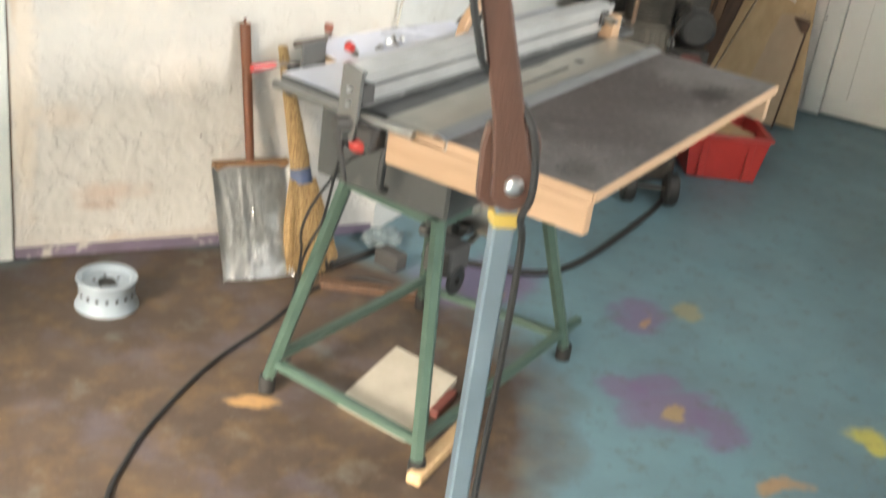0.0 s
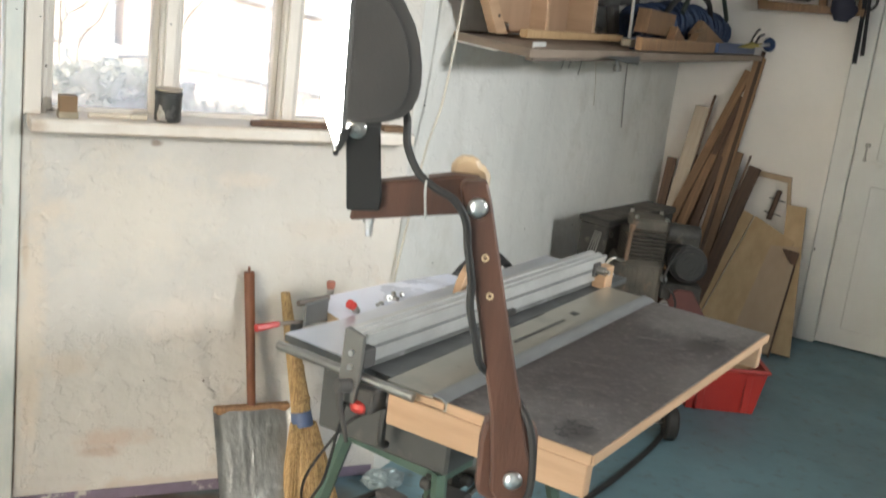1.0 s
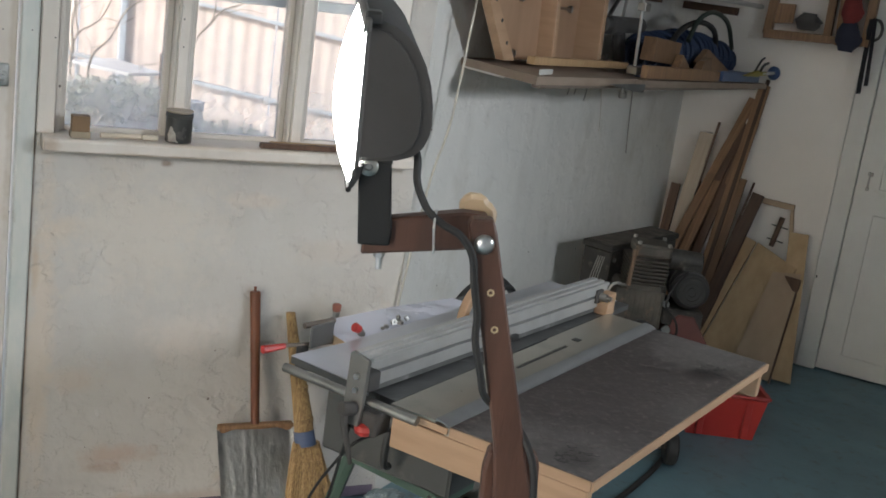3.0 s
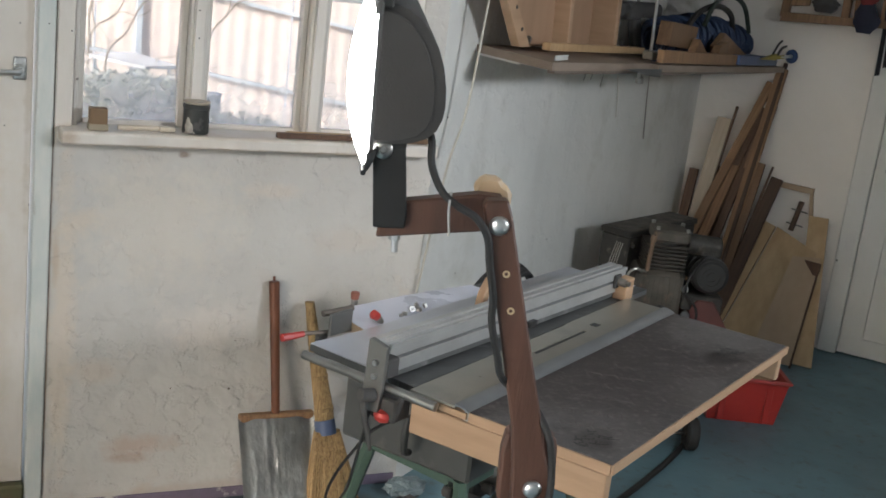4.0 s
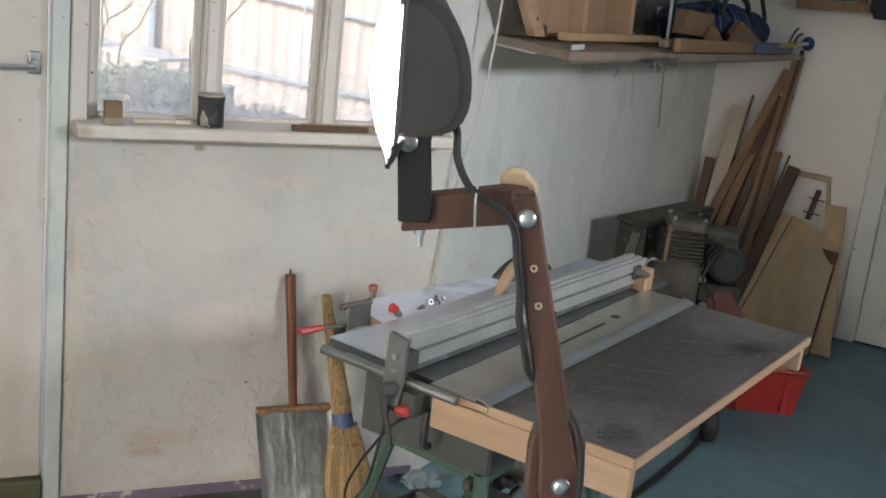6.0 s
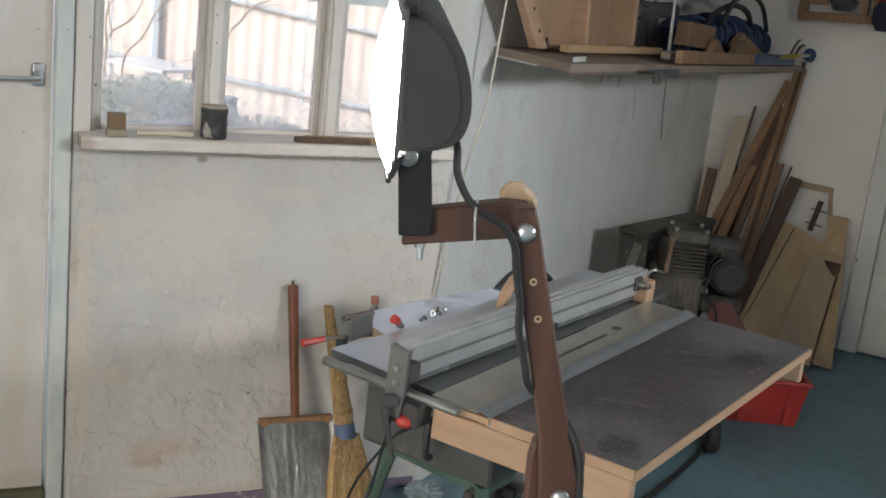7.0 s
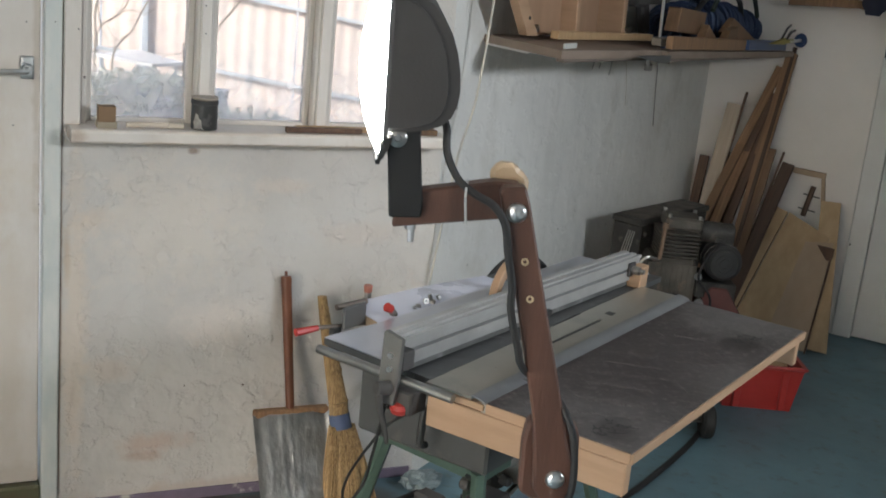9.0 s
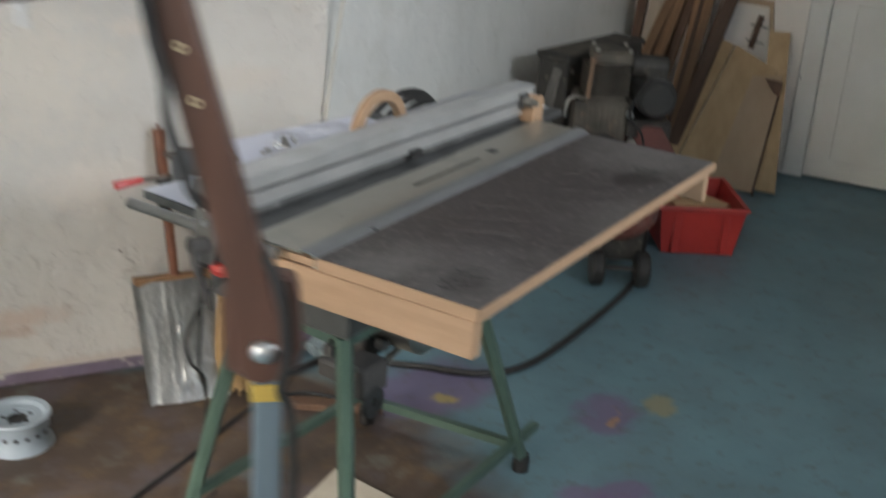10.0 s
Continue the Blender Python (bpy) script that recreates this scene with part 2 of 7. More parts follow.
M_PINE = mat("aged_pine", (0.255, 0.145, 0.072), (0.14, 0.076, 0.037), 0.6, scale=7, stretch=(13, 13, 0.7), spots=(0.12, 0.06, 0.03), spot_scale=6, spot_cut=(0.7, 0.78), by_object=0.28)
M_PINE_PALE = mat("pale_pine", (0.56, 0.38, 0.21), (0.44, 0.28, 0.14), 0.6, scale=7, stretch=(13, 13, 0.7), spots=(0.20, 0.11, 0.05), spot_scale=5, spot_cut=(0.72, 0.8), by_object=0.18)
M_DARK_WOOD = mat("dark_old_wood", (0.115, 0.062, 0.036), (0.062, 0.033, 0.02), 0.65, scale=7, stretch=(13, 13, 0.7), by_object=0.3)
M_PHENOL = mat("brown_phenolic_film", (0.050, 0.042, 0.041), (0.028, 0.023, 0.022), 0.33, scale=16, spots=(0.145, 0.125, 0.12), spot_scale=70, spot_cut=(0.50, 0.70), bump=0.4, bump_scale=150, bump_dist=0.001)
M_ALU = mat("brushed_aluminium", (0.62, 0.62, 0.61), (0.50, 0.50, 0.49), 0.38, metal=0.6, rough_var=0.02, scale=12, bump=0.05, bump_scale=200)
M_GALV = mat("grey_galvanised_sheet", (0.46, 0.435, 0.375), (0.35, 0.33, 0.28), 0.30, metal=0.7, scale=5, spots=(0.26, 0.25, 0.22), spot_scale=5, spot_cut=(0.55, 0.8), bump=0.04)
# bluer copy of the sheet: sky reflection put into the rolled edge's colour
M_GALV_EDGE = mat("galvanised_edge_sheen", (0.34, 0.35, 0.36), (0.28, 0.285, 0.29), 0.30, metal=0.7, scale=9, bump=0.03)
M_STEEL = mat("worn_steel", (0.42, 0.41, 0.39), (0.28, 0.27, 0.25), 0.36, metal=1.0, scale=14, bump=0.06)
M_CHROME = mat("bright_zinc", (0.66, 0.66, 0.65), (0.5, 0.5, 0.49), 0.3, metal=1.0, scale=20, bump=0.03)
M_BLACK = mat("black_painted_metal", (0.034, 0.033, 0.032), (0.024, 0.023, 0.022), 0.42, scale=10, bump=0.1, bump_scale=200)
M_CHARCOAL = mat("charcoal_powder_coat", (0.066, 0.062, 0.059), (0.050, 0.047, 0.045), 0.8, scale=10, bump=0.35, bump_scale=420, bump_dist=0.0008)
M_RUBBER = mat("black_rubber", (0.020, 0.019, 0.018), (0.014, 0.013, 0.013), 0.62, scale=10)
M_GREEN = mat("green_enamel", (0.078, 0.125, 0.098), (0.050, 0.085, 0.066), 0.45, scale=7, spots=(0.10, 0.085, 0.06), spot_scale=9, spot_cut=(0.66, 0.78))
M_RED = mat("red_plastic", (0.46, 0.042, 0.035), (0.37, 0.032, 0.027), 0.4, scale=8)
M_POLE = mat("blue_grey_paint", (0.17, 0.225, 0.265), (0.13, 0.17, 0.205), 0.4, scale=9)
M_YELLOW = mat("yellow_tape", (0.60, 0.43, 0.10), (0.5, 0.34, 0.07), 0.45, scale=9)


def stain(m, x, y, z, rx, ry, rz, colour, amount, rag=0.5):
    """A ragged patch of old dirt, bared wash or other colour with its own place on a surface."""
    nt = m.node_tree
    N, Lk = nt.nodes.new, nt.links.new
    bs = nt.nodes["Principled BSDF"]
    before = bs.inputs["Base Color"].links[0].from_socket
    co = N("ShaderNodeTexCoord")
    d = N("ShaderNodeVectorMath")
    d.operation = "SUBTRACT"
    d.inputs[1].default_value = (x, y, z)
    Lk(co.outputs["Object"], d.inputs[0])
    s = N("ShaderNodeVectorMath")
    s.operation = "MULTIPLY"
    s.inputs[1].default_value = (1 / rx, 1 / ry, 1 / rz)
    Lk(d.outputs[0], s.inputs[0])
    ln = N("ShaderNodeVectorMath")
    ln.operation = "LENGTH"
    Lk(s.outputs[0], ln.inputs[0])
    no = N("ShaderNodeTexNoise")
    no.inputs["Scale"].default_value, no.inputs["Detail"].default_value, no.inputs["Roughness"].default_value = 14.0, 6.0, 0.7
    Lk(co.outputs["Object"], no.inputs["Vector"])
    ad = N("ShaderNodeMath")
    ad.operation = "MULTIPLY_ADD"
    ad.inputs[1].default_value, ad.inputs[2].default_value = 4.0 * rag, -2.0 * rag
    Lk(no.outputs["Fac"], ad.inputs[0])
    su = N("ShaderNodeMath")
    su.operation = "ADD"
    Lk(ln.outputs["Value"], su.inputs[0])
    Lk(ad.outputs[0], su.inputs[1])
    mr = N("ShaderNodeMapRange")
    mr.inputs["From Min"].default_value, mr.inputs["From Max"].default_value = 0.4, 1.1
    mr.inputs["To Min"].default_value, mr.inputs["To Max"].default_value = amount, 0
    Lk(su.outputs[0], mr.inputs["Value"])
    mx = N("ShaderNodeMix")
    mx.data_type = "RGBA"
    Lk(mr.outputs[0], mx.inputs["Factor"])
    Lk(before, mx.inputs["A"])
    mx.inputs["B"].default_value = (*colour, 1)
    Lk(mx.outputs["Result"], bs.inputs["Base Color"])


def cracks(m, scale=2.2, width=0.006, share=0.5, depth=0.6):
    """Hairline cracks that come and go, as grooves and dark lines."""
    nt = m.node_tree
    N, Lk = nt.nodes.new, nt.links.new
    bs = nt.nodes["Principled BSDF"]
    co = N("ShaderNodeTexCoord")
    no = N("ShaderNodeTexNoise")
    no.inputs["Scale"].default_value, no.inputs["Detail"].default_value = 5.0, 5.0
    Lk(co.outputs["Object"], no.inputs["Vector"])
    mv = N("ShaderNodeVectorMath")
    mv.operation = "MULTIPLY_ADD"
    mv.inputs[1].default_value = (0.35, 0.35, 0.35)
    Lk(no.outputs["Color"], mv.inputs[0])
    Lk(co.outputs["Object"], mv.inputs[2])
    vo = N("ShaderNodeTexVoronoi")
    vo.feature = "DISTANCE_TO_EDGE"
    vo.inputs["Scale"].default_value = scale
    Lk(mv.outputs[0], vo.inputs["Vector"])
    a = N("ShaderNodeMapRange")
    a.inputs["From Min"].default_value, a.inputs["From Max"].default_value = 0.0, width * scale
    a.inputs["To Min"].default_value, a.inputs["To Max"].default_value = 1, 0
    Lk(vo.outputs["Distance"], a.inputs["Value"])
    g = N("ShaderNodeTexNoise")
    g.inputs["Scale"].default_value = 2.7
    Lk(co.outputs["Object"], g.inputs["Vector"])
    b = N("ShaderNodeMapRange")
    b.inputs["From Min"].default_value, b.inputs["From Max"].default_value = 1 - share, 1.12 - share
    Lk(g.outputs["Fac"], b.inputs["Value"])
    mu = N("ShaderNodeMath")
    mu.operation = "MULTIPLY"
    Lk(a.outputs[0], mu.inputs[0])
    Lk(b.outputs[0], mu.inputs[1])
    bp = N("ShaderNodeBump")
    bp.invert = True
    bp.inputs["Strength"].default_value, bp.inputs["Distance"].default_value = depth, 0.006
    Lk(mu.outputs[0], bp.inputs["Height"])
    Lk(bs.inputs["Normal"].links[0].from_socket, bp.inputs["Normal"])
    Lk(bp.outputs[0], bs.inputs["Normal"])
    before = bs.inputs["Base Color"].links[0].from_socket
    mx = N("ShaderNodeMix")
    mx.data_type = "RGBA"
    sc = N("ShaderNodeMath")
    sc.operation = "MULTIPLY"
    sc.inputs[1].default_value = 0.04
    Lk(mu.outputs[0], sc.inputs[0])
    Lk(sc.outputs[0], mx.inputs["Factor"])
    Lk(before, mx.inputs["A"])
    mx.inputs["B"].default_value = (0.30, 0.24, 0.19, 1)
    Lk(mx.outputs["Result"], bs.inputs["Base Color"])


cracks(M_PLASTER_A, scale=3.4, width=0.02, share=0.26, depth=0.18)
cracks(M_PLASTER_B, scale=1.7, width=0.01, share=0.36, depth=0.3)
for sx, sz, rx, rz, c, k in ((0.27, 0.19, 0.13, 0.035, (0.50, 0.34, 0.25), 0.5), (0.25, 0.15, 0.07, 0.02, (0.42, 0.28, 0.2), 0.5), (0.355, 1.045, 0.02, 0.012, (0.20, 0.13, 0.09), 0.8), (0.03, 0.75, 0.012, 0.09, (0.45, 0.33, 0.22), 0.6),
                             (0.10, 0.86, 0.05, 0.05, (0.66, 0.57, 0.47), 0.7), (0.62, 0.95, 0.10, 0.03, (0.66, 0.58, 0.50), 0.6), (0.45, 0.55, 0.14, 0.09, (0.70, 0.63, 0.56), 0.6), (0.85, 0.8, 0.13, 0.05, (0.62, 0.55, 0.48), 0.5), (0.14, 0.42, 0.09, 0.05, (0.62, 0.52, 0.43), 0.5), (0.5, 0.03, 0.5, 0.03, (0.52, 0.42, 0.34), 0.5)):
    stain(M_PLASTER_A, sx, 0.0, sz, rx, 0.2, rz, c, k)
for sx, sy, sz, r, rz, c, k in ((1.75, 0.49, 0.95, 0.05, 0.30, (0.58, 0.56, 0.52), 0.3), (1.95, 0.64, 1.0, 0.04, 0.25, (0.58, 0.57, 0.54), 0.25), (1.35, 0.19, 1.0, 0.05, 0.3, (0.58, 0.56, 0.51), 0.3), (2.6, 1.13, 0.9, 0.07, 0.4, (0.58, 0.56, 0.52), 0.3)):
    stain(M_PLASTER_B, sx, sy, sz, r, r, rz, c, k)
# crack beside the door frame, its dark gap put into the plaster's colour
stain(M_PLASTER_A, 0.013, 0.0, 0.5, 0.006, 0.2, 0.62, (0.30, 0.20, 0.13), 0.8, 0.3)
stain(M_PLASTER_A, 0.05, 0.0, 0.55, 0.04, 0.2, 0.5, (0.70, 0.58, 0.45), 0.5, 0.5)
stain(M_PLASTER_A, 0.30, 0.0, 0.85, 0.25, 0.2, 0.2, (0.70, 0.63, 0.54), 0.5, 0.6)
for sx, sy, r, c, k in ((0.93, -1.394, 0.20, (0.05, 0.042, 0.040), 0.4), (0.70, -1.631, 0.17, (0.15, 0.14, 0.135), 0.4), (1.30, -1.20, 0.16, (0.16, 0.15, 0.145), 0.4), (1.05, -1.50, 0.11, (0.13, 0.12, 0.115), 0.35), (0.62, -1.56, 0.07, (0.17, 0.16, 0.155), 0.4)):
    stain(M_PHENOL, sx, sy, 0.925, r, r, 0.3, c, k, 0.7)
# browner bands along the sill's lower and upper edges, patches on the door leaf
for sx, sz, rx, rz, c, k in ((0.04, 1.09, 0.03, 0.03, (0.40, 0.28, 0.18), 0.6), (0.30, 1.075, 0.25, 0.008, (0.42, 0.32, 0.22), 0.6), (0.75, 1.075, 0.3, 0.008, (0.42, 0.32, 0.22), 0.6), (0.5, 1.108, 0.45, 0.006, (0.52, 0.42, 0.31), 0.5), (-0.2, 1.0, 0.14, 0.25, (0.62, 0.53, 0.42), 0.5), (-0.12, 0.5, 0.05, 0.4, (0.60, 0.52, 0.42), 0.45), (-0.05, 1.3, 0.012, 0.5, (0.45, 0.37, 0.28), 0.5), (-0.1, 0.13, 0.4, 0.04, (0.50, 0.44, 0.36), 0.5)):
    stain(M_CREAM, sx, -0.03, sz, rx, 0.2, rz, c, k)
for su, sv, ru, c, k in ((0.679, 0.21, 0.050, (0.016, 0.012, 0.011), 0.95), (0.64, 0.205, 0.035, (0.02, 0.015, 0.014), 0.8), (0.077, 0.205, 0.035, (0.02, 0.016, 0.015), 0.5), (0.05, 0.23, 0.03, (0.02, 0.016, 0.015), 0.4)):
    sp = (0.528 + su * math.cos(radians(32)) + sv * math.sin(radians(32)), -1.504 + su * math.sin(radians(32)) - sv * math.cos(radians(32)))
    stain(M_PHENOL, sp[0], sp[1], 0.925, ru, ru * 0.8, 0.3, c, k, 0.9)
M_PANEL = mat("mid_grey_sheet", (0.072, 0.074, 0.072), (0.052, 0.053, 0.052), 0.5, scale=8, spots=(0.15, 0.145, 0.13), spot_scale=9, spot_cut=(0.58, 0.8), bump=0.1)

# ---- setting ----
BEND, CORNER = Vector((1.096, 0.0, 0.0)), Vector((3.233, 1.6095, 0.0))
BD = (CORNER - BEND).normalized()          # along the long wall
BN = Vector((BD.y, -BD.x, 0.0))            # from the long wall into the room
CN = -BD                                   # from the door wall into the room
ROOM_H = 3.0


def frame_of(origin, xa, ya):
    m = Matrix.Identity(4)
    m.col[0], m.col[1], m.col[2], m.col[3] = (*xa, 0), (*ya, 0), (0, 0, 1, 0), (*origin, 1)
    return m


M_B = frame_of(BEND, BD, BN)               # x along the long wall, y into the room
M_C = frame_of(CORNER, BN, CN)             # x along the door wall, y into the room


def floor_material():
    m = bpy.data.materials.new("painted_concrete_floor")
    m.use_nodes = True
    nt = m.node_tree
    N, Lk = nt.nodes.new, nt.links.new
    bs = nt.nodes["Principled BSDF"]
    co = N("ShaderNodeTexCoord")
    wob = N("ShaderNodeTexNoise")
    wob.inputs["Scale"].default_value, wob.inputs["Detail"].default_value = 5.0, 5.0
    Lk(co.outputs["Object"], wob.inputs["Vector"])
    off = N("ShaderNodeVectorMath")
    off.operation = "MULTIPLY_ADD"
    sub = N("ShaderNodeVectorMath")
    sub.operation = "SUBTRACT"
    sub.inputs[1].default_value = (0.5, 0.5, 0.5)
    Lk(wob.outputs["Color"], sub.inputs[0])
    Lk(sub.outputs[0], off.inputs[0])
    off.inputs[1].default_value = (0.28, 0.28, 0.0)
    Lk(co.outputs["Object"], off.inputs[2])
    pos = off.outputs[0]

    def noise_ramp(scale, lo, hi, ca, cb, detail=6.0):
        n = N("ShaderNodeTexNoise")
        n.inputs["Scale"].default_value, n.inputs["Detail"].default_value, n.inputs["Roughness"].default_value = scale, detail, 0.62
        Lk(co.outputs["Object"], n.inputs["Vector"])
        r = N("ShaderNodeValToRGB")
        r.color_ramp.elements[0].position, r.color_ramp.elements[1].position = lo, hi
        r.color_ramp.elements[0].color, r.color_ramp.elements[1].color = (*ca, 1), (*cb, 1)
        Lk(n.outputs["Fac"], r.inputs["Fac"])
        return r.outputs["Color"]

    def blob(x, y, rx, ry, hard):
        d = N("ShaderNodeVectorMath")
        d.operation = "SUBTRACT"
        d.inputs[1].default_value = (x, y, 0)
        Lk(pos, d.inputs[0])
        s = N("ShaderNodeVectorMath")
        s.operation = "MULTIPLY"
        s.inputs[1].default_value = (1 / rx, 1 / ry, 0)
        Lk(d.outputs[0], s.inputs[0])
        ln = N("ShaderNodeVectorMath")
        ln.operation = "LENGTH"
        Lk(s.outputs[0], ln.inputs[0])
        mr = N("ShaderNodeMapRange")
        mr.inputs["From Min"].default_value, mr.inputs["From Max"].default_value = 1 - hard, 1 + hard
        mr.inputs["To Min"].default_value, mr.inputs["To Max"].default_value = 1, 0
        Lk(ln.outputs["Value"], mr.inputs["Value"])
        return mr.outputs[0]

    def over(colour, fac, top, amount=1.0):
        mx = N("ShaderNodeMix")
        mx.data_type = "RGBA"
        if amount < 1:
            mu = N("ShaderNodeMath")
            mu.operation = "MULTIPLY"
            mu.inputs[1].default_value = amount
            Lk(fac, mu.inputs[0])
            fac = mu.outputs[0]
        Lk(fac, mx.inputs["Factor"])
        Lk(colour, mx.inputs["A"])
        if isinstance(top, tuple):
            mx.inputs["B"].default_value = (*top, 1)
        else:
            Lk(top, mx.inputs["B"])
        return mx.outputs["Result"]

    teal = noise_ramp(2.6, 0.3, 0.7, (0.100, 0.158, 0.184), (0.132, 0.228, 0.268))
    brown = noise_ramp(4.0, 0.3, 0.7, (0.046, 0.031, 0.023), (0.081, 0.055, 0.039))
    ochre = noise_ramp(11.0, 0.47, 0.66, (0, 0, 0), (1, 1, 1))
    lilac = noise_ramp(4.5, 0.52, 0.66, (0, 0, 0), (1, 1, 1))
    worn = over(over(brown, ochre, (0.135, 0.082, 0.038), 0.7), lilac, (0.09, 0.074, 0.088), 0.6)
    colour = over(teal, blob(0.35, -0.75, 0.88, 0.80, 0.09), worn)
    for x, y, rx, ry in ((1.70, -0.68, 0.10, 0.07), (1.47, -1.13, 0.13, 0.09), (1.42, -0.99, 0.08, 0.07), (1.55, -1.24, 0.09, 0.06), (1.29, -0.40, 0.19, 0.14), (1.52, -0.99, 0.07, 0.05)):
        colour = over(colour, blob(x, y, rx, ry, 0.22), (0.14, 0.10, 0.18), 0.8)
    for x, y, rx, ry, c in ((1.70, -0.69, 0.03, 0.025, (0.34, 0.20, 0.10)), (1.928, -1.39, 0.055, 0.05, (0.46, 0.40, 0.06)), (1.57, -1.49, 0.06, 0.03, (0.38, 0.22, 0.10)),
                            (1.285, -0.43, 0.05, 0.035, (0.36, 0.28, 0.08)), (1.87, -0.71, 0.05, 0.04, (0.24, 0.22, 0.13)), (1.46, -1.15, 0.04, 0.03, (0.34, 0.24, 0.10)), (0.46, -0.84, 0.06, 0.03, (0.42, 0.24, 0.10))):
        colour = over(colour, blob(x, y, rx, ry, 0.25), c, 0.85)
    dirt = noise_ramp(18.0, 0.54, 0.70, (0, 0, 0), (1, 1, 1))
    colour = over(colour, dirt, (0.085, 0.075, 0.06), 0.45)
    colour = over(colour, noise_ramp(5.5, 0.60, 0.70, (0, 0, 0), (1, 1, 1)), (0.10, 0.125, 0.125), 0.5)
    colour = over(colour, noise_ramp(60.0, 0.62, 0.72, (0, 0, 0), (1, 1, 1)), (0.20, 0.18, 0.14), 0.35)
    Lk(colour, bs.inputs["Base Color"])
    rr = N("ShaderNodeMapRange")
    rr.inputs["To Min"].default_value, rr.inputs["To Max"].default_value = 0.38, 0.72
    Lk(wob.outputs["Fac"], rr.inputs["Value"])
    Lk(rr.outputs[0], bs.inputs["Roughness"])
    bn = N("ShaderNodeTexNoise")
    bn.inputs["Scale"].default_value = 40
    Lk(co.outputs["Object"], bn.inputs["Vector"])
    bp = N("ShaderNodeBump")
    bp.inputs["Strength"].default_value, bp.inputs["Distance"].default_value = 0.25, 0.003
    Lk(bn.outputs["Fac"], bp.inputs["Height"])
    Lk(bp.outputs[0], bs.inputs["Normal"])
    return m


M_FLOOR = floor_material()


def setting(name, bm, material, label, smooth=False):
    return tagged(new(name, finish(bm, name, material, smooth)), label, kind="structure")


def slab(poly, z0, z1):
    bm = bmesh.new()
    lo = [bm.verts.new((x, y, z0)) for x, y in poly]
    hi = [bm.verts.new((x, y, z1)) for x, y in poly]
    bm.faces.new(lo)
    bm.faces.new(hi)
    for i in range(len(poly)):
        j = (i + 1) % len(poly)
        bm.faces.new((lo[i], lo[j], hi[j], hi[i]))
    return bm


C_END = CORNER + BN * 3.1
D_END = C_END + CN * 5.0
F0 = Vector((-2.4, -5.2, 0))

setting("floor", slab([(-2.75, 0.34), (0.93, 0.34), (3.28, 2.05), (5.55, -0.95), (1.25, -4.3), (-2.75, -5.8)], -0.15, 0.0), M_FLOOR, "worn painted concrete floor, teal and earth brown with lilac patches")
M_CEIL = mat("ceiling_whitewash", (0.84, 0.84, 0.82), (0.78, 0.78, 0.76), 0.85, scale=2)
setting("ceiling", slab([(-2.75, 0.34), (0.93, 0.34), (3.28, 2.05), (5.55, -0.95), (1.25, -4.3), (-2.75, -5.8)], ROOM_H, ROOM_H + 0.15), M_CEIL, "plain whitewashed ceiling")

# window wall: opening x 0.058 to 1.02, z 1.09 to 1.95; doorway x -0.93 to -0.04
WX0, WX1, WZ0, WZ1 = 0.058, 1.02, 1.085, 1.95
TH = 0.30


def grid_wall(x0, x1, z0, z1, y0, y1, m=None, step=0.017, amp=0.0032, seed=0.0):
    """A wall block whose room side (y0) is an uneven grid; its rim stays straight."""
    nx, nz = max(1, round((x1 - x0) / step)), max(1, round((z1 - z0) / step))
    bm = bmesh.new()
    rows = []
    for j in range(nz + 1):
        row = []
        for i in range(nx + 1):
            x, z = x0 + (x1 - x0) * i / nx, z0 + (z1 - z0) * j / nz
            rim = i in (0, nx) or j in (0, nz)
            dy = 0.0 if rim else amp * (noise.noise(Vector((x * 5 + seed, 0.3, z * 5))) + 0.55 * noise.noise(Vector((x * 13 + seed, 2.0, z * 15))) + 0.6 * noise.noise(Vector((x * 27 + seed, 5.0, z * 31))))
            row.append(bm.verts.new((x, y0 + dy, z)))
        rows.append(row)
    for a, b in zip(rows, rows[1:]):
        for i in range(nx):
            bm.faces.new((a[i], a[i + 1], b[i + 1], b[i]))
    back = [bm.verts.new(p) for p in ((x0, y1, z0), (x1, y1, z0), (x1, y1, z1), (x0, y1, z1))]
    bm.faces.new(back[::-1])
    bm.faces.new([*rows[0], back[1], back[0]])
    bm.faces.new([*rows[-1][::-1], back[3], back[2]])
    bm.faces.new([*[r[-1] for r in rows], back[2], back[1]])
    bm.faces.new([*[r[0] for r in rows][::-1], back[0], back[3]])
    if m is not None:
        bm.transform(m)
    return bm


bm = join(grid_wall(0.012, BEND.x, 0, WZ0, 0, TH), grid_wall(WX1, BEND.x, WZ0, ROOM_H, 0, TH), grid_wall(0.012, WX1, WZ1, ROOM_H, 0, TH),
          grid_wall(0.012, WX0, WZ0, WZ1, 0, TH), grid_wall(-2.4, -0.94, 0, ROOM_H, 0, TH, step=0.2), grid_wall(-0.94, 0.012, 2.12, ROOM_H, 0, TH, step=0.2))
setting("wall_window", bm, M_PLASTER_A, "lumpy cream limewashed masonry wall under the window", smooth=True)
bm = moved(grid_wall(0, 2.6727 + 0.0, 0, ROOM_H, 0, -0.28, step=0.028, seed=9.0), M_B)
setting("wall_long", bm, M_PLASTER_B, "bluish white limewashed wall behind the saw", smooth=True)
bm = moved(join(grid_wall(-0.28, 0.80, 0, ROOM_H, 0, -0.25, step=0.06, seed=3.0), grid_wall(1.80, 3.35, 0, ROOM_H, 0, -0.25, step=0.3), grid_wall(0.80, 1.80, 2.1, ROOM_H, 0, -0.25, step=0.2)), M_C)
setting("wall_door", bm, M_PLASTER_C, "white painted wall round the panelled door", smooth=True)

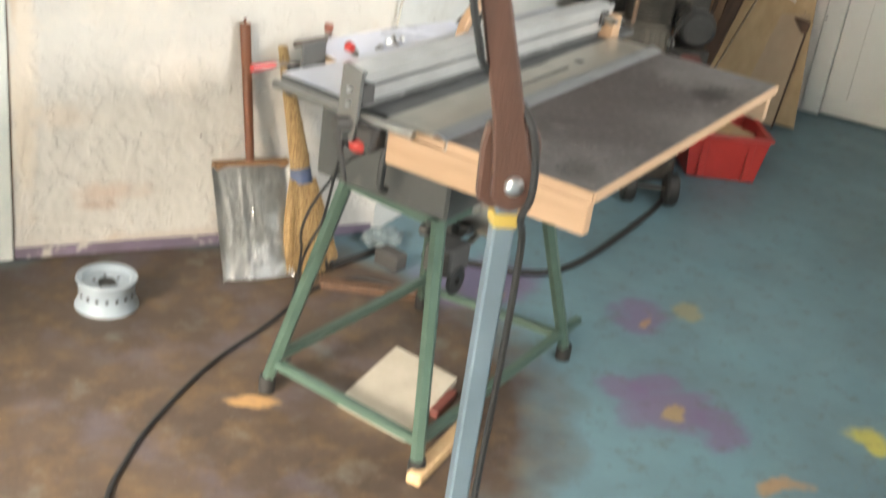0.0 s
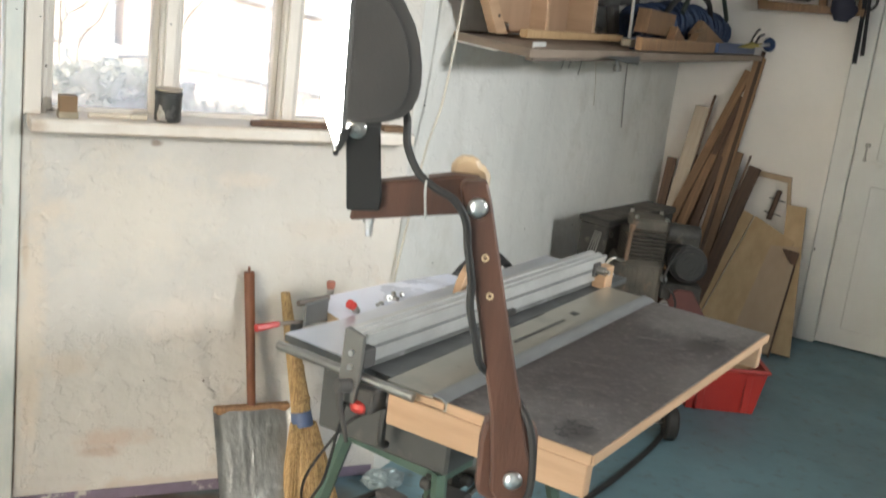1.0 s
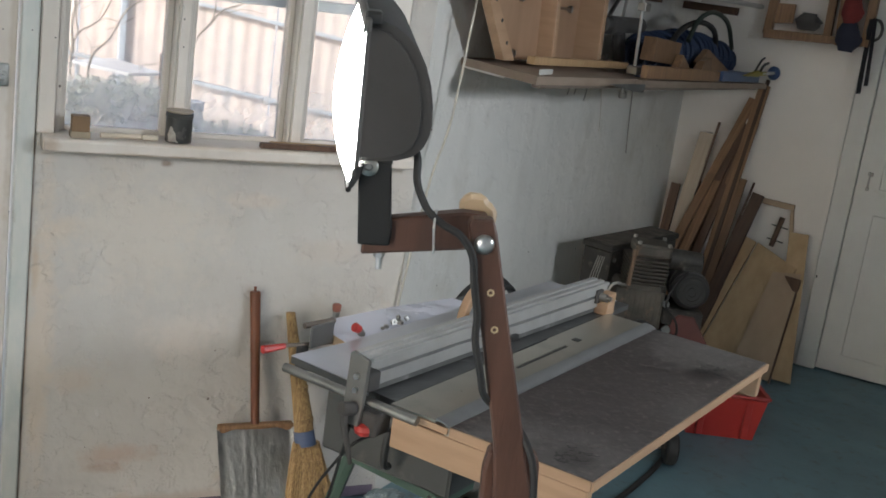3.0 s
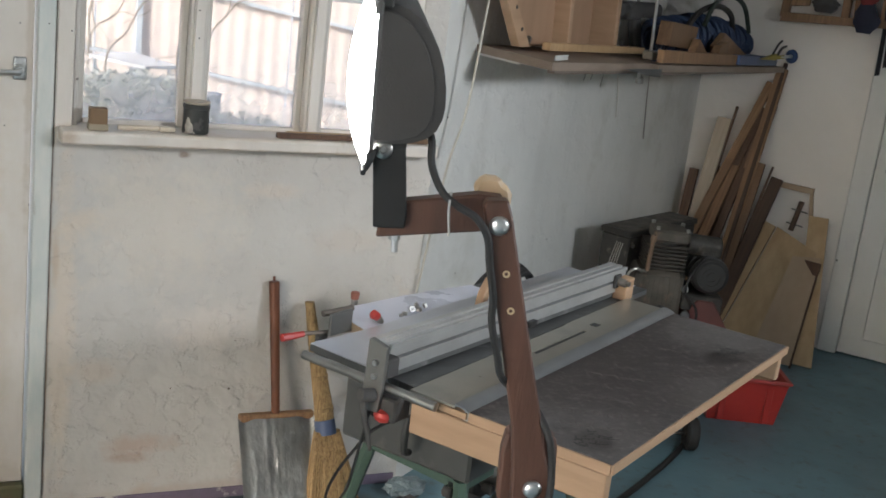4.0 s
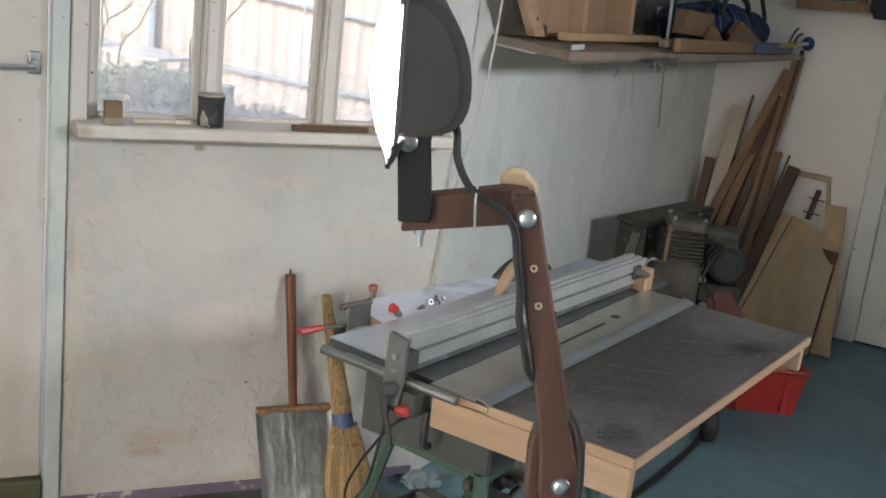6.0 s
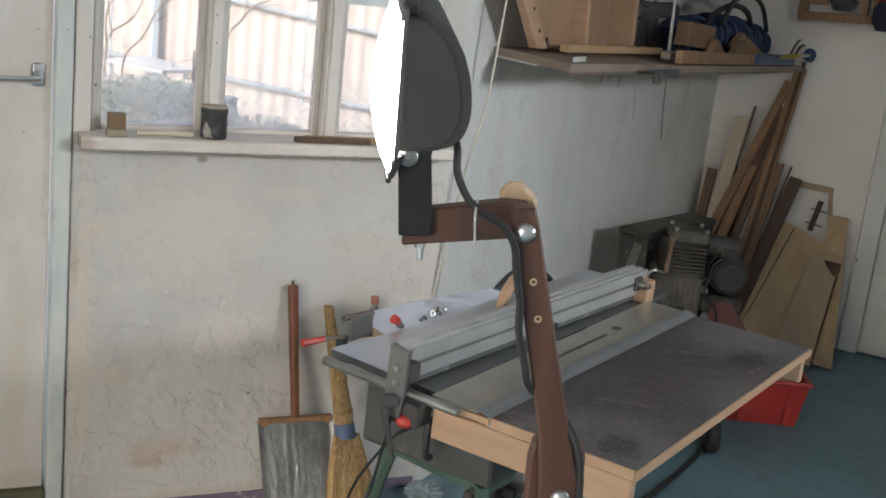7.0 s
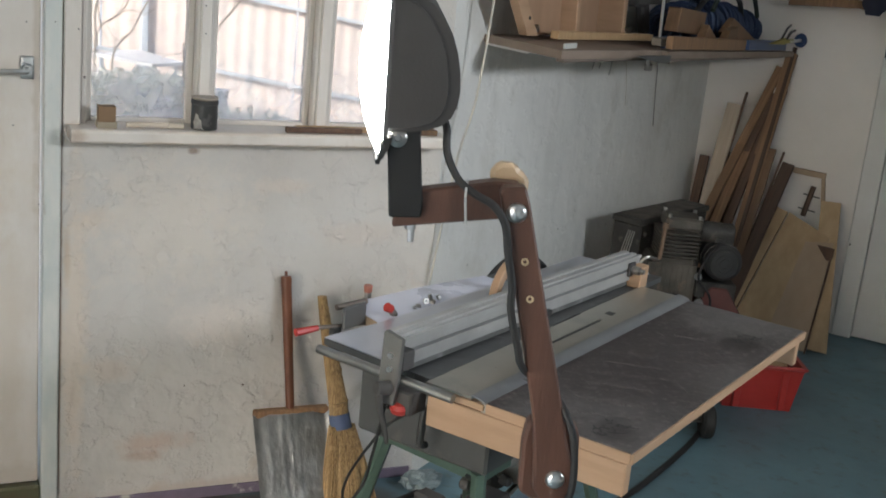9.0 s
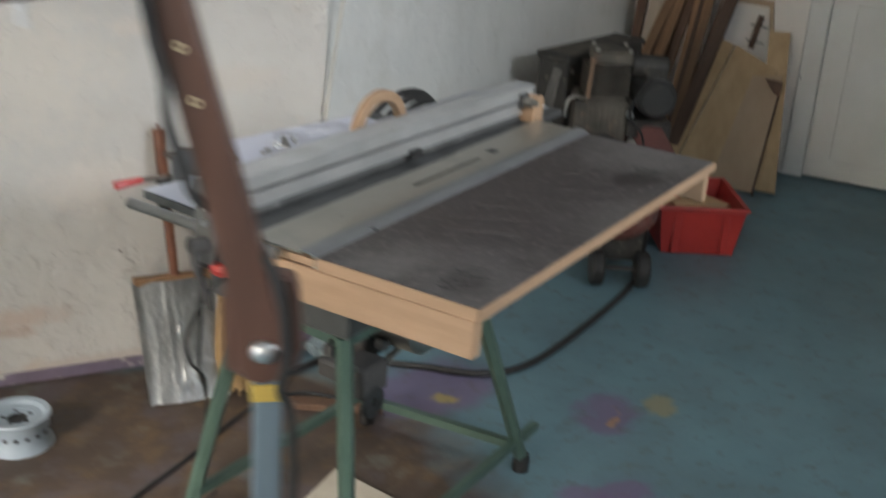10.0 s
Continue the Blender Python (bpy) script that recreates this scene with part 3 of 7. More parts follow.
M_D = frame_of(C_END, CN, -BN)
GX0, GX1, GZ0, GZ1 = 3.36, 3.84, 1.82, 2.32
bm = moved(join(box(-0.25, GX0, 0.0, 0.25, 0, ROOM_H), box(GX1, 5.3, 0, 0.25, 0, ROOM_H), box(GX0, GX1, 0, 0.25, GZ1, ROOM_H), box(GX0, GX1, 0, 0.25, 0, GZ0)), M_D)
setting("wall_side_opening", bm, M_CEIL, "unseen white wall with an added small high opening")
ed = (Vector(F0) - D_END)
setting("wall_back", moved(box(-0.2, ed.length + 0.2, 0.0, 0.25, 0, ROOM_H), frame_of(D_END, ed.normalized(), Vector((ed.normalized().y, -ed.normalized().x, 0)))), M_CEIL, "plain white wall behind the camera")
setting("wall_side", join(box(-2.65, -2.4, -5.4, -4.4, 0, ROOM_H), box(-2.65, -2.4, -2.2, 0.0, 0, ROOM_H), box(-2.65, -2.4, -4.4, -2.2, 2.45, ROOM_H)), M_CEIL, "unseen plain white side wall with an added gateway")

# compact unseen source placed from the cast shadows, in an added opening
gate_mid = M_D @ Vector(((GX0 + GX1) / 2, -0.012, (GZ0 + GZ1) / 2))
area_lamp("side_source_lamp", gate_mid, gate_mid + Vector((-0.05, 1.0, -0.28)), 0.30, 0.30, 47.0, (0.95, 0.97, 1.0))

# broad fill lamp added in an unseen gateway to lift the room's shade
area_lamp("gateway_fill_lamp", (-2.5, -3.3, 1.3), (0.0, -2.6, 1.15), 2.0, 2.1, 12.0, (0.98, 0.98, 1.0))

# yard
M_SNOWY = mat("pale_yard_ground", (0.66, 0.66, 0.66), (0.45, 0.45, 0.42), 0.9, scale=1.5, spots=(0.82, 0.83, 0.85), spot_scale=0.8, spot_cut=(0.45, 0.6))
bm = bmesh.new()
bmesh.ops.create_grid(bm, x_segments=8, y_segments=8, size=600)
moved(bm, Matrix.Translation((0, 0, -0.16)))
setting("ground", bm, M_SNOWY, "pale winter yard ground with patches of snow")

# ---- window and door of the window wall ----
FR = 0.028   # frame faces stand in the reveal at y 0.02 to 0.09


def window():
    w = thing("window_1", (0.54, 0.05, WZ0), "cream painted wooden window with three tall lights", "window", kind="structure")
    f = join(box(WX0, WX0 + 0.014, 0.0, 0.10, WZ0, WZ1, 0.003), box(WX1 - 0.07, WX1, 0.0, 0.10, WZ0, WZ1, 0.004), box(WX0 + 0.014, WX1 - 0.07, 0.0, 0.10, WZ1 - 0.05, WZ1, 0.004), box(WX0 + 0.014, WX1 - 0.07, 0.012, 0.10, WZ0, WZ0 + 0.03, 0.003))
    part("window_frame", f, M_CREAM, w)
    for x0, x1 in ((0.352, 0.398), (0.684, 0.732)):
        part("mullion", join(box(x0, x1, -0.004, 0.10, WZ0 + 0.03, WZ1 - 0.05, 0.005), box(x0 + 0.008, x1 - 0.008, -0.012, -0.003, WZ0 + 0.03, WZ1 - 0.05, 0.003)), M_CREAM, w)
    for x0, x1 in ((WX0 + 0.014, 0.352), (0.398, 0.684), (0.732, WX1 - 0.07)):
        z0, z1 = WZ0 + 0.03, WZ1 - 0.05
        s = part("sash", join(box(x0, x0 + 0.016, 0.03, 0.07, z0, z1, 0.003), box(x1 - 0.018, x1, 0.03, 0.07, z0, z1, 0.003), box(x0 + 0.016, x1 - 0.018, 0.03, 0.07, z0, z0 + 0.012, 0.002), box(x0 + 0.016, x1 - 0.018, 0.03, 0.07, z1 - 0.03, z1, 0.003)), M_CREAM, w)
        p = part("pane", box(x0 + 0.014, x1 - 0.016, 0.048, 0.051, z0 + 0.01, z1 - 0.02), M_GLASS, s, "clear glass pane")
        p.visible_shadow = False
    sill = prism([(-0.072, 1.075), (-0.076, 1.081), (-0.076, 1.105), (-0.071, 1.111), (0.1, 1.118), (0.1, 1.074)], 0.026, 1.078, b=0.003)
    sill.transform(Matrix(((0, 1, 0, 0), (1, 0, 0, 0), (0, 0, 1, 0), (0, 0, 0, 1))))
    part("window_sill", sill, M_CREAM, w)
    for x0, x1 in ((WX0 + 0.016, 0.350), (0.400, 0.682), (0.734, WX1 - 0.072)):
        part("outer_rail", box(x0, x1, 0.105, 0.135, 1.487, 1.518, 0.003), M_GREENISH, w, "pale greenish outer cross rail")
    for x, y, z in ((0.370, -0.0125, 1.4365), (0.373, -0.0125, 1.364), (0.0486, -0.0165, 1.3576)):
        part("nail", cyl((x, y + 0.001, z), (x, y - 0.0008, z), 0.0022, seg=8), M_BLACK, w)
    part("casing", box(0.014, WX0 - 0.001, -0.016, -0.001, 1.112, WZ1 + 0.04, 0.003), M_CREAM, w)
    return w


window()


def plank_door():
    d = thing("door_1", (-0.5, 0.0, 0.1), "cream painted flush door with a chrome lever handle", "door", kind="structure")
    part("leaf", box(-0.925, -0.041, -0.004, 0.036, 0.105, 2.08, 0.004), M_CREAM, d)
    part("frame", join(box(-0.034, 0.011, -0.012, 0.12, 0.0, 2.12, 0.004), box(-0.976, -0.931, -0.012, 0.12, 0.0, 2.12, 0.004), box(-0.931, -0.034, -0.012, 0.12, 2.086, 2.12, 0.004)), M_GREENISH, d, "worn greenish white door frame")
    for x, y, z in ((-0.0067, -0.0125, 1.371), (-0.075, -0.0045, 1.366), (-0.1062, -0.0045, 1.105)):
        part("nail", cyl((x, y + 0.001, z), (x, y - 0.0008, z), 0.0018, seg=8), M_BLACK, d)
    # brown line over the open joint of frame and plaster, painting its shaded gap
    seam = [(0.0125 + 0.0016 * noise.noise(Vector((k * 0.37, 2.0, 5.0))), -0.0015, 0.06 + 0.02 * k) for k in range(101)]
    part("open_joint", tube(seam, 0.0017, seg=5, n=1), mat("joint_gap_shade", (0.12, 0.085, 0.06), (0.30, 0.25, 0.20), 0.9, scale=30), d, "brown line painting the shaded open joint beside the frame")
    part("threshold", box(-0.93, -0.036, -0.02, 0.12, 0.0, 0.098, 0.006), mat("worn_green_step", (0.10, 0.125, 0.06), (0.13, 0.09, 0.05), 0.6, scale=9), d)
    h = part("handle", join(box(-0.089, -0.057, -0.011, -0.004, 1.224, 1.282, 0.0055, seg=3), moved(lathe([(0, 0.0), (0.015, 0.0), (0.015, 0.004), (0.011, 0.008), (0, 0.009)], seg=20), Matrix.Translation((-0.073, -0.010, 1.249)) @ pose(0, 0, 0, 90, 0, 0)),
                            cyl((-0.073, -0.010, 1.247), (-0.073, -0.045, 1.247), 0.009), tube([(-0.073, -0.04, 1.247), (-0.10, -0.047, 1.246), (-0.19, -0.046, 1.243), (-0.21, -0.042, 1.243)], 0.0075)), M_CHROME, d, "chrome lever handle", smooth=True)
    return d


plank_door()


def panel_door():
    d = thing("door_2", (M_C @ Vector((1.3, 0, 0))), "white painted panelled door with a small latch", "door", kind="structure")
    part("leaf", moved(join(box(0.895, 1.745, -0.03, 0.012, 0.012, 2.03, 0.004), box(1.0, 1.64, 0.010, 0.018, 0.92, 1.85, 0.004), box(1.0, 1.64, 0.010, 0.018, 0.10, 0.80, 0.004)), M_C), M_WHITE_DOOR, d)
    part("frame", moved(join(box(0.80, 0.892, -0.06, 0.018, 0, 2.1, 0.005), box(1.748, 1.80, -0.06, 0.018, 0, 2.1, 0.005), box(0.892, 1.748, -0.06, 0.018, 2.04, 2.1, 0.005)), M_C), M_WHITE_DOOR, d)
    part("door_stop", moved(box(0.893, 1.747, -0.058, -0.034, 0.0, 2.039), M_C), M_WHITE_DOOR, d)
    part("latch", moved(join(box(0.938, 0.962, 0.011, 0.018, 0.975, 0.995, 0.002), cyl((0.948, 0.02, 0.985), (0.948, 0.022, 0.925), 0.0045), box(0.941, 0.956, 0.013, 0.026, 0.908, 0.926, 0.003)), M_C), M_STEEL, d, "small worn steel latch", smooth=True)
    return d


panel_door()
BASE = mat("lilac_skirting_paint", (0.22, 0.175, 0.24), (0.15, 0.12, 0.155), 0.7, scale=9, spots=(0.55, 0.52, 0.47), spot_scale=16, spot_cut=(0.55, 0.65))
setting("baseboard", box(0.014, BEND.x - 0.01, -0.006, 0.0, 0.0, 0.034, 0.002), BASE, "narrow lilac paint band along the foot of the wall")

# ---- lamp stand ----
M_L = frame_of((0.172, -2.184, 0), (0.9272, -0.3746, 0), (0.3746, 0.9272, 0))   # x to the right, y away, as the lamp stands


def lamp_stand():
    w = thing("work_lamp", M_L @ Vector((0.066, 0, 0)), "charcoal floodlight on a brown jointed wooden arm and grey pole", "lamp")
    L = lambda bm: moved(bm, M_L)
    part("pole", L(join(box(-0.0105, 0.0105, -0.0105, 0.0105, 0.0, 1.15, 0.002, pose(0.066, 0.016, 0, 0, 0, 8)))), M_POLE, w, "blue grey square steel pole")
    part("foot_plate", L(box(-0.02, 0.15, -0.07, 0.10, 0.0, 0.012, 0.003)), M_POLE, w)
    part("tape", L(box(-0.0125, 0.0125, -0.0125, 0.0125, 1.122, 1.136, 0.001, pose(0.066, 0.016, 0, 0, 0, 8))), M_YELLOW, w, "yellow tape")
    # lower joint cheek
    cheek = [(0.036, 1.148), (0.034, 1.20), (0.037, 1.222), (0.046, 1.226), (0.085, 1.222), (0.0885, 1.21), (0.092, 1.165), (0.088, 1.150), (0.078, 1.142), (0.05, 1.140)]
    part("cheek", L(prism(cheek, 0.004, 0.024, b=0.003)), M_BROWN_WOOD, w, "brown stained joint block")
    bar = [(-0.0165, 1.447), (-0.0145, 1.4535), (0.006, 1.4555), (0.0115, 1.441), (0.0375, 1.345), (0.0635, 1.252), (0.074, 1.21), (0.083, 1.185), (0.084, 1.165), (0.077, 1.151), (0.066, 1.147), (0.054, 1.150), (0.047, 1.160), (0.0445, 1.19), (0.038, 1.235), (0.013, 1.335)]
    part("upright_bar", L(prism(bar, -0.016, 0.003, b=0.002)), M_BROWN_WOOD, w)
    part("cross_arm", L(prism([(-0.111, 1.4035), (-0.013, 1.4195), (0.0, 1.4215), (0.003, 1.454), (-0.02, 1.4545), (-0.108, 1.4365)], 0.004, 0.024, b=0.002)), M_BROWN_WOOD, w)
    part("knob", L(join(prism([(-0.024, 1.452), (-0.022, 1.463), (-0.014, 1.468), (0.0, 1.468), (0.004, 1.462), (0.011, 1.458), (0.0145, 1.448), (0.011, 1.438), (0.009, 1.425), (-0.012, 1.43)], 0.026, 0.042, b=0.004))), mat("pale_birch_knob", (0.66, 0.50, 0.33), (0.56, 0.41, 0.26), 0.5, scale=5, stretch=(1, 1, 8)), w, "pale plywood wing knob")
    dome = [(0, 0.0055), (0.0045, 0.005), (0.008, 0.003), (0.0095, 0.0), (0.0095, -0.002), (0, -0.002)]
    for x, z, y in ((0.0, 1.4315, -0.016), (0.066, 1.1735, -0.016)):
        part("coach_bolt", L(lathe(dome, Matrix.Translation((x, y, z)) @ pose(0, 0, 0, 90, 0, 0))), M_CHROME, w, "domed zinc bolt head", smooth=True)
    for x, z in ((0.0125, 1.3868), (0.0212, 1.3518)):
        part("screw", L(lathe([(0, -0.0002), (0.0015, -0.0002), (0.0022, 0.0006), (0.0036, 0.0006), (0.0036, -0.002), (0, -0.002)], Matrix.Translation((x, -0.016, z)) @ pose(0, 0, 0, 90, 0, 0), seg=14)), mat("brass_screw", (0.80, 0.68, 0.45), (0.6, 0.48, 0.28), 0.35, metal=0.8), w, "brass screw head", smooth=True)
    part("stud", L(join(cyl((-0.0935, 0.014, 1.408), (-0.0922, 0.014, 1.389), 0.0032), cyl((-0.0937, 0.014, 1.406), (-0.0933, 0.014, 1.401), 0.0055, seg=6))), M_CHROME, w)
    # bracket
    br = part("bracket", L(join(prism([(-0.1225, 1.4935), (-0.0945, 1.4945), (-0.0925, 1.4945), (-0.0845, 1.4275), (-0.0855, 1.4165), (-0.1145, 1.4145)], -0.004, 0.026, b=0.0015), prism([(-0.121, 1.51), (-0.093, 1.51), (-0.0915, 1.492), (-0.122, 1.490)], -0.006, -0.003, b=0.001))), mat("satin_black_steel", (0.012, 0.012, 0.012), None, 0.6), w, "black steel bracket")
    part("bracket_screw", L(lathe([(0, 0.001), (0.0025, 0.001), (0.0035, 0.003), (0.007, 0.002), (0.0088, 0.0), (0.0088, -0.002), (0, -0.002)], Matrix.Translation((-0.1125, -0.0062, 1.4882)) @ pose(0, 0, 0, 90, 0, 0), seg=18)), M_STEEL, br, "zinc cross-head screw", smooth=True)
    # head: a deep D-shaped casting, its glass turned to the left and a little towards the viewer
    H = M_L @ Matrix.Translation((-0.124, 0.045, 1.547)) @ pose(0, 0, 0, 8.0, -2.0, 5)
    prof = [(-0.006, 0.081), (0.006, 0.0815), (0.017, 0.0775), (0.029, 0.0695), (0.039, 0.058), (0.047, 0.044), (0.0530, 0.027), (0.0565, 0.009), (0.0575, -0.008), (0.0560, -0.020), (0.0515, -0.031), (0.043, -0.039), (0.030, -0.0435), (0.014, -0.0455), (-0.006, -0.046)]
    part("housing", moved(prism(prof, -0.062, 0.098, b=0.0025, seg=2), H), M_CHARCOAL, w, "charcoal cast housing", smooth=True)
    inner = [(-0.006 + x * 0.92, z * 0.93) for x, z in prof]
    part("side_cover", moved(prism(inner, -0.0645, -0.061, b=0.001), H), M_CHARCOAL, w, smooth=True)
    part("bezel", moved(join(box(-0.011, -0.005, -0.074, 0.074, 0.072, 0.085, 0.002), box(-0.011, -0.005, -0.070, 0.074, -0.060, -0.052, 0.002), box(-0.009, -0.005, -0.0690, -0.066, -0.056, 0.072, 0.0008), box(-0.011, -0.005, 0.066, 0.074, -0.056, 0.072, 0.001)), H), mat("dark_cast_bezel", (0.10, 0.095, 0.09), None, 0.6), w)
    part("lower_lip", moved(join(prism([(-0.008, -0.050), (0.0, -0.047), (-0.003, -0.058), (-0.008, -0.068), (-0.013, -0.073), (-0.013, -0.069)], -0.070, 0.07, b=0.0008), cyl((-0.0125, -0.070, -0.071), (-0.0125, 0.07, -0.071), 0.0026, seg=8)), H), M_BLACK, w, "dark folded lower lip")
    g = bpy.data.materials.new("lit_diffuser")
    g.use_nodes = True
    b = g.node_tree.nodes["Principled BSDF"]
    b.inputs["Base Color"].default_value = (0.9, 0.9, 0.9, 1)
    b.inputs["Emission Color"].default_value = (1.0, 0.95, 0.88, 1)
    b.inputs["Emission Strength"].default_value = LAMP_GLOW
    rings = []
    for k in range(15):
        z = 0.074 - 0.142 * k / 14
        q = max(0.0, 1 - ((z + 0.012) / (0.086 if z > -0.012 else 0.062)) ** 2)
        d = 0.019 * q ** 0.75
        rings.append([(-0.009 - d * (1 - (y / 0.066) ** 4) ** 0.5, y, z) for y in [0.066 * math.sin(radians(-90 + 180 * i / 12)) for i in range(13)]] + [(-0.0085, 0.0, z)])
    part("lit_glass", moved(loft(rings), H), g, w, "glaring domed front glass", smooth=True)
    part("top_clip", moved(box(-0.011, 0.004, -0.069, -0.056, 0.078, 0.090, 0.002), H), M_BLACK, w)
    cab = [(-0.075, 0.03, 1.509), (-0.0695, 0.005, 1.500), (-0.067, -0.004, 1.478), (-0.0555, -0.012, 1.457), (-0.04, -0.02, 1.4465), (-0.022, -0.021, 1.4375), (-0.0095, -0.021, 1.42), (-0.0045, -0.021, 1.395), (0.0025, -0.021, 1.365), (0.0045, -0.021, 1.34), (0.0145, -0.0205, 1.306), (0.02, -0.018, 1.288), (0.035, 0.0, 1.270), (0.052, 0.008, 1.258), (0.066, -0.012, 1.245), (0.076, -0.021, 1.225), (0.0815, -0.022, 1.195), (0.082, -0.022, 1.165), (0.078, -0.012, 1.14), (0.086, 0.004, 1.10), (0.087, 0.01, 0.95), (0.084, 0.01, 0.75), (0.086, 0.012, 0.3), (0.09, 0.02, 0.012)]
    part("cable", L(tube(cab, 0.0037, n=6)), M_RUBBER, w, "black rubber cable", smooth=True)
    part("cable_tie", L(tube([(-0.044, 0.0255, 1.4140), (-0.044, 0.0260, 1.4490), (-0.0475, -0.0150, 1.4520), (-0.0485, -0.0262, 1.4470), (-0.0480, -0.0262, 1.4400), (-0.044, 0.0025, 1.4170), (-0.044, 0.0040, 1.4130), (-0.044, 0.0250, 1.4132)], 0.0012, seg=6, n=2)), mat("white_nylon", (0.6, 0.6, 0.57), None, 0.4), w, "white nylon cable tie", smooth=True)
    return w


lamp_stand()

# ---- table saw ----
TU, TV = Vector((math.cos(radians(32)), math.sin(radians(32)), 0)), Vector((math.sin(radians(32)), -math.cos(radians(32)), 0))
M_T = frame_of((0.528, -1.504, 0), TU, TV)     # x along the fence, y towards the viewer
TOP = 0.925


M_SCUFF = mat("pale_scuff", (0.135, 0.115, 0.11), (0.05, 0.043, 0.042), 0.5, scale=55)


SWAP = Matrix(((0, 1, 0, 0), (1, 0, 0, 0), (0, 0, 1, 0), (0, 0, 0, 1)))


def table_saw():
    w = thing("table_saw", M_T @ Vector((0.66, -0.37, 0)), "bench saw on green splayed legs with a brown extension table", "table saw")
    T = lambda bm: moved(bm, M_T)
    part("extension_top", T(box(0.0, 0.868, 0.004, 0.27, TOP - 0.016, TOP + 0.002, 0.0012)), [M_PHENOL], w, "brown film-faced plywood top, scuffed")
    edge = join(box(-0.002, 0.87, 0.2705, 0.2745, TOP - 0.016, TOP + 0.001, 0.0005), box(-0.004, -0.0005, 0.005, 0.27, TOP - 0.016, TOP + 0.001, 0.0005))
    part("top_edge", T(edge), M_PLY, w, "pale plywood edge")
    part("end_apron", T(box(-0.003, 0.019, -0.112, 0.266, TOP - 0.074, TOP - 0.017, 0.002)), M_PLY, w, "pale plywood end board")
    part("far_apron", T(box(0.845, 0.865, -0.10, 0.266, TOP - 0.075, TOP - 0.017, 0.002)), M_PLY, w, "pale plywood end board")
    part("ply_edge_strip", T(box(-0.003, 0.86, -0.118, 0.0, TOP - 0.014, TOP - 0.002, 0.001)), M_PLY, w)
    # metal insert plate, folded down at its near edge
    for u0, u1, v0, v1 in ((0.0, 0.352, -0.120, -0.026), (0.57, 0.878, -0.120, -0.026), (0.352, 0.57, -0.065, -0.026), (0.352, 0.57, -0.117, -0.075)):
        part("metal_plate", T(box(u0, u1, v0, v1, TOP - 0.001, TOP + 0.003)), M_GALV, w, "grey galvanised steel plate")
    roll = [(-0.0262, 0.003), (-0.018, 0.0026), (-0.010, 0.0014), (-0.003, -0.0008), (0.0025, -0.004), (0.0025, -0.0065), (-0.004, -0.004), (-0.012, -0.0012), (-0.0262, -0.0008)]
    part("folded_edge", T(moved(prism([(v, TOP + z + 0.0042) for v, z in roll], -0.001, 0.879), SWAP)), M_GALV_EDGE, w, "rolled steel edge", smooth=True)
    part("fold_tab", T(box(0.0, 0.004, -0.006, 0.003, TOP - 0.026, TOP + 0.001, 0.0005)), M_GALV, w)
    random.seed(4)
    for cu, cv, n in ((0.06, 0.20, 26), (0.70, 0.20, 28)):
        for k in range(n):
            u, v, a, q = cu + random.uniform(-0.035, 0.035), cv + random.uniform(-0.022, 0.022), random.uniform(-0.9, 1.6), random.uniform(0.006, 0.02)
            part("scorch_mark", T(moved(tube([(u, v, 0), (u + 0.5 * q * math.cos(a), v + 0.5 * q * math.sin(a) + 0.003, 0), (u + q * math.cos(a), v + q * math.sin(a), 0)], 0.0018, seg=6, n=3), Matrix.Translation((0, 0, TOP + 0.0021)) @ Matrix.Diagonal((1, 1, 0.15, 1)))), M_BLACK, w)
    for cu, cv in ((0.337, -0.012), (0.355, -0.009), (0.345, -0.016), (0.613, -0.010), (0.60, -0.013), (0.62, -0.016)):
        part("rivet", T(cyl((cu, cv, TOP + 0.0025), (cu, cv, TOP + 0.0042), 0.0022, seg=8)), M_CHROME, w)
    # faint factory print on the film face: rows of words, and plain strokes where a maker's mark stands
    def printed(u, v, body, size):
        cu = bpy.data.curves.new("words", "FONT")
        cu.body, cu.size, cu.extrude = body, size, 0.0002
        tmp = bpy.data.objects.new("words", cu)
        me = bpy.data.meshes.new_from_object(tmp)
        bpy.data.objects.remove(tmp)
        b2 = bmesh.new()
        b2.from_mesh(me)
        bpy.data.meshes.remove(me)
        return part("print_line", T(moved(b2, Matrix.Translation((u, v, TOP + 0.0024)) @ Matrix.Rotation(radians(-29), 4, "Z") @ SWAP)), M_SCUFF, w, "faint pale print")
    for u, v, body in ((0.268, 0.057, "mm Birch"), (0.131, 0.107, "mm Birch"), (0.385, 0.020, "mm Birch"), (0.50, 0.115, "mm Birch")):
        printed(u, v, body, 0.030)
    random.seed(31)
    for u, v, n in ((0.222, 0.080, 9), (0.086, 0.130, 8), (0.345, 0.050, 8), (0.60, 0.085, 5), (0.455, 0.150, 7)):
        for k in range(n):
            a = 1.15 if k % 2 else -0.75
            du, dv = 0.0062 * k + random.uniform(-0.003, 0.003), 0.0125 * k
            part("print_stroke", T(box(-0.0105, 0.0105, -0.0009, 0.0009, TOP + 0.0019, TOP + 0.0026, 0, Matrix.Translation((u + du, v + dv, 0)) @ Matrix.Rotation(a + random.uniform(-0.15, 0.15), 4, "Z"))), M_SCUFF, w)
    random.seed(41)
    for k in range(34):
        u, v, q, a = random.uniform(0.03, 0.80), random.uniform(0.02, 0.25), random.uniform(0.006, 0.028), random.uniform(0, 3.1)
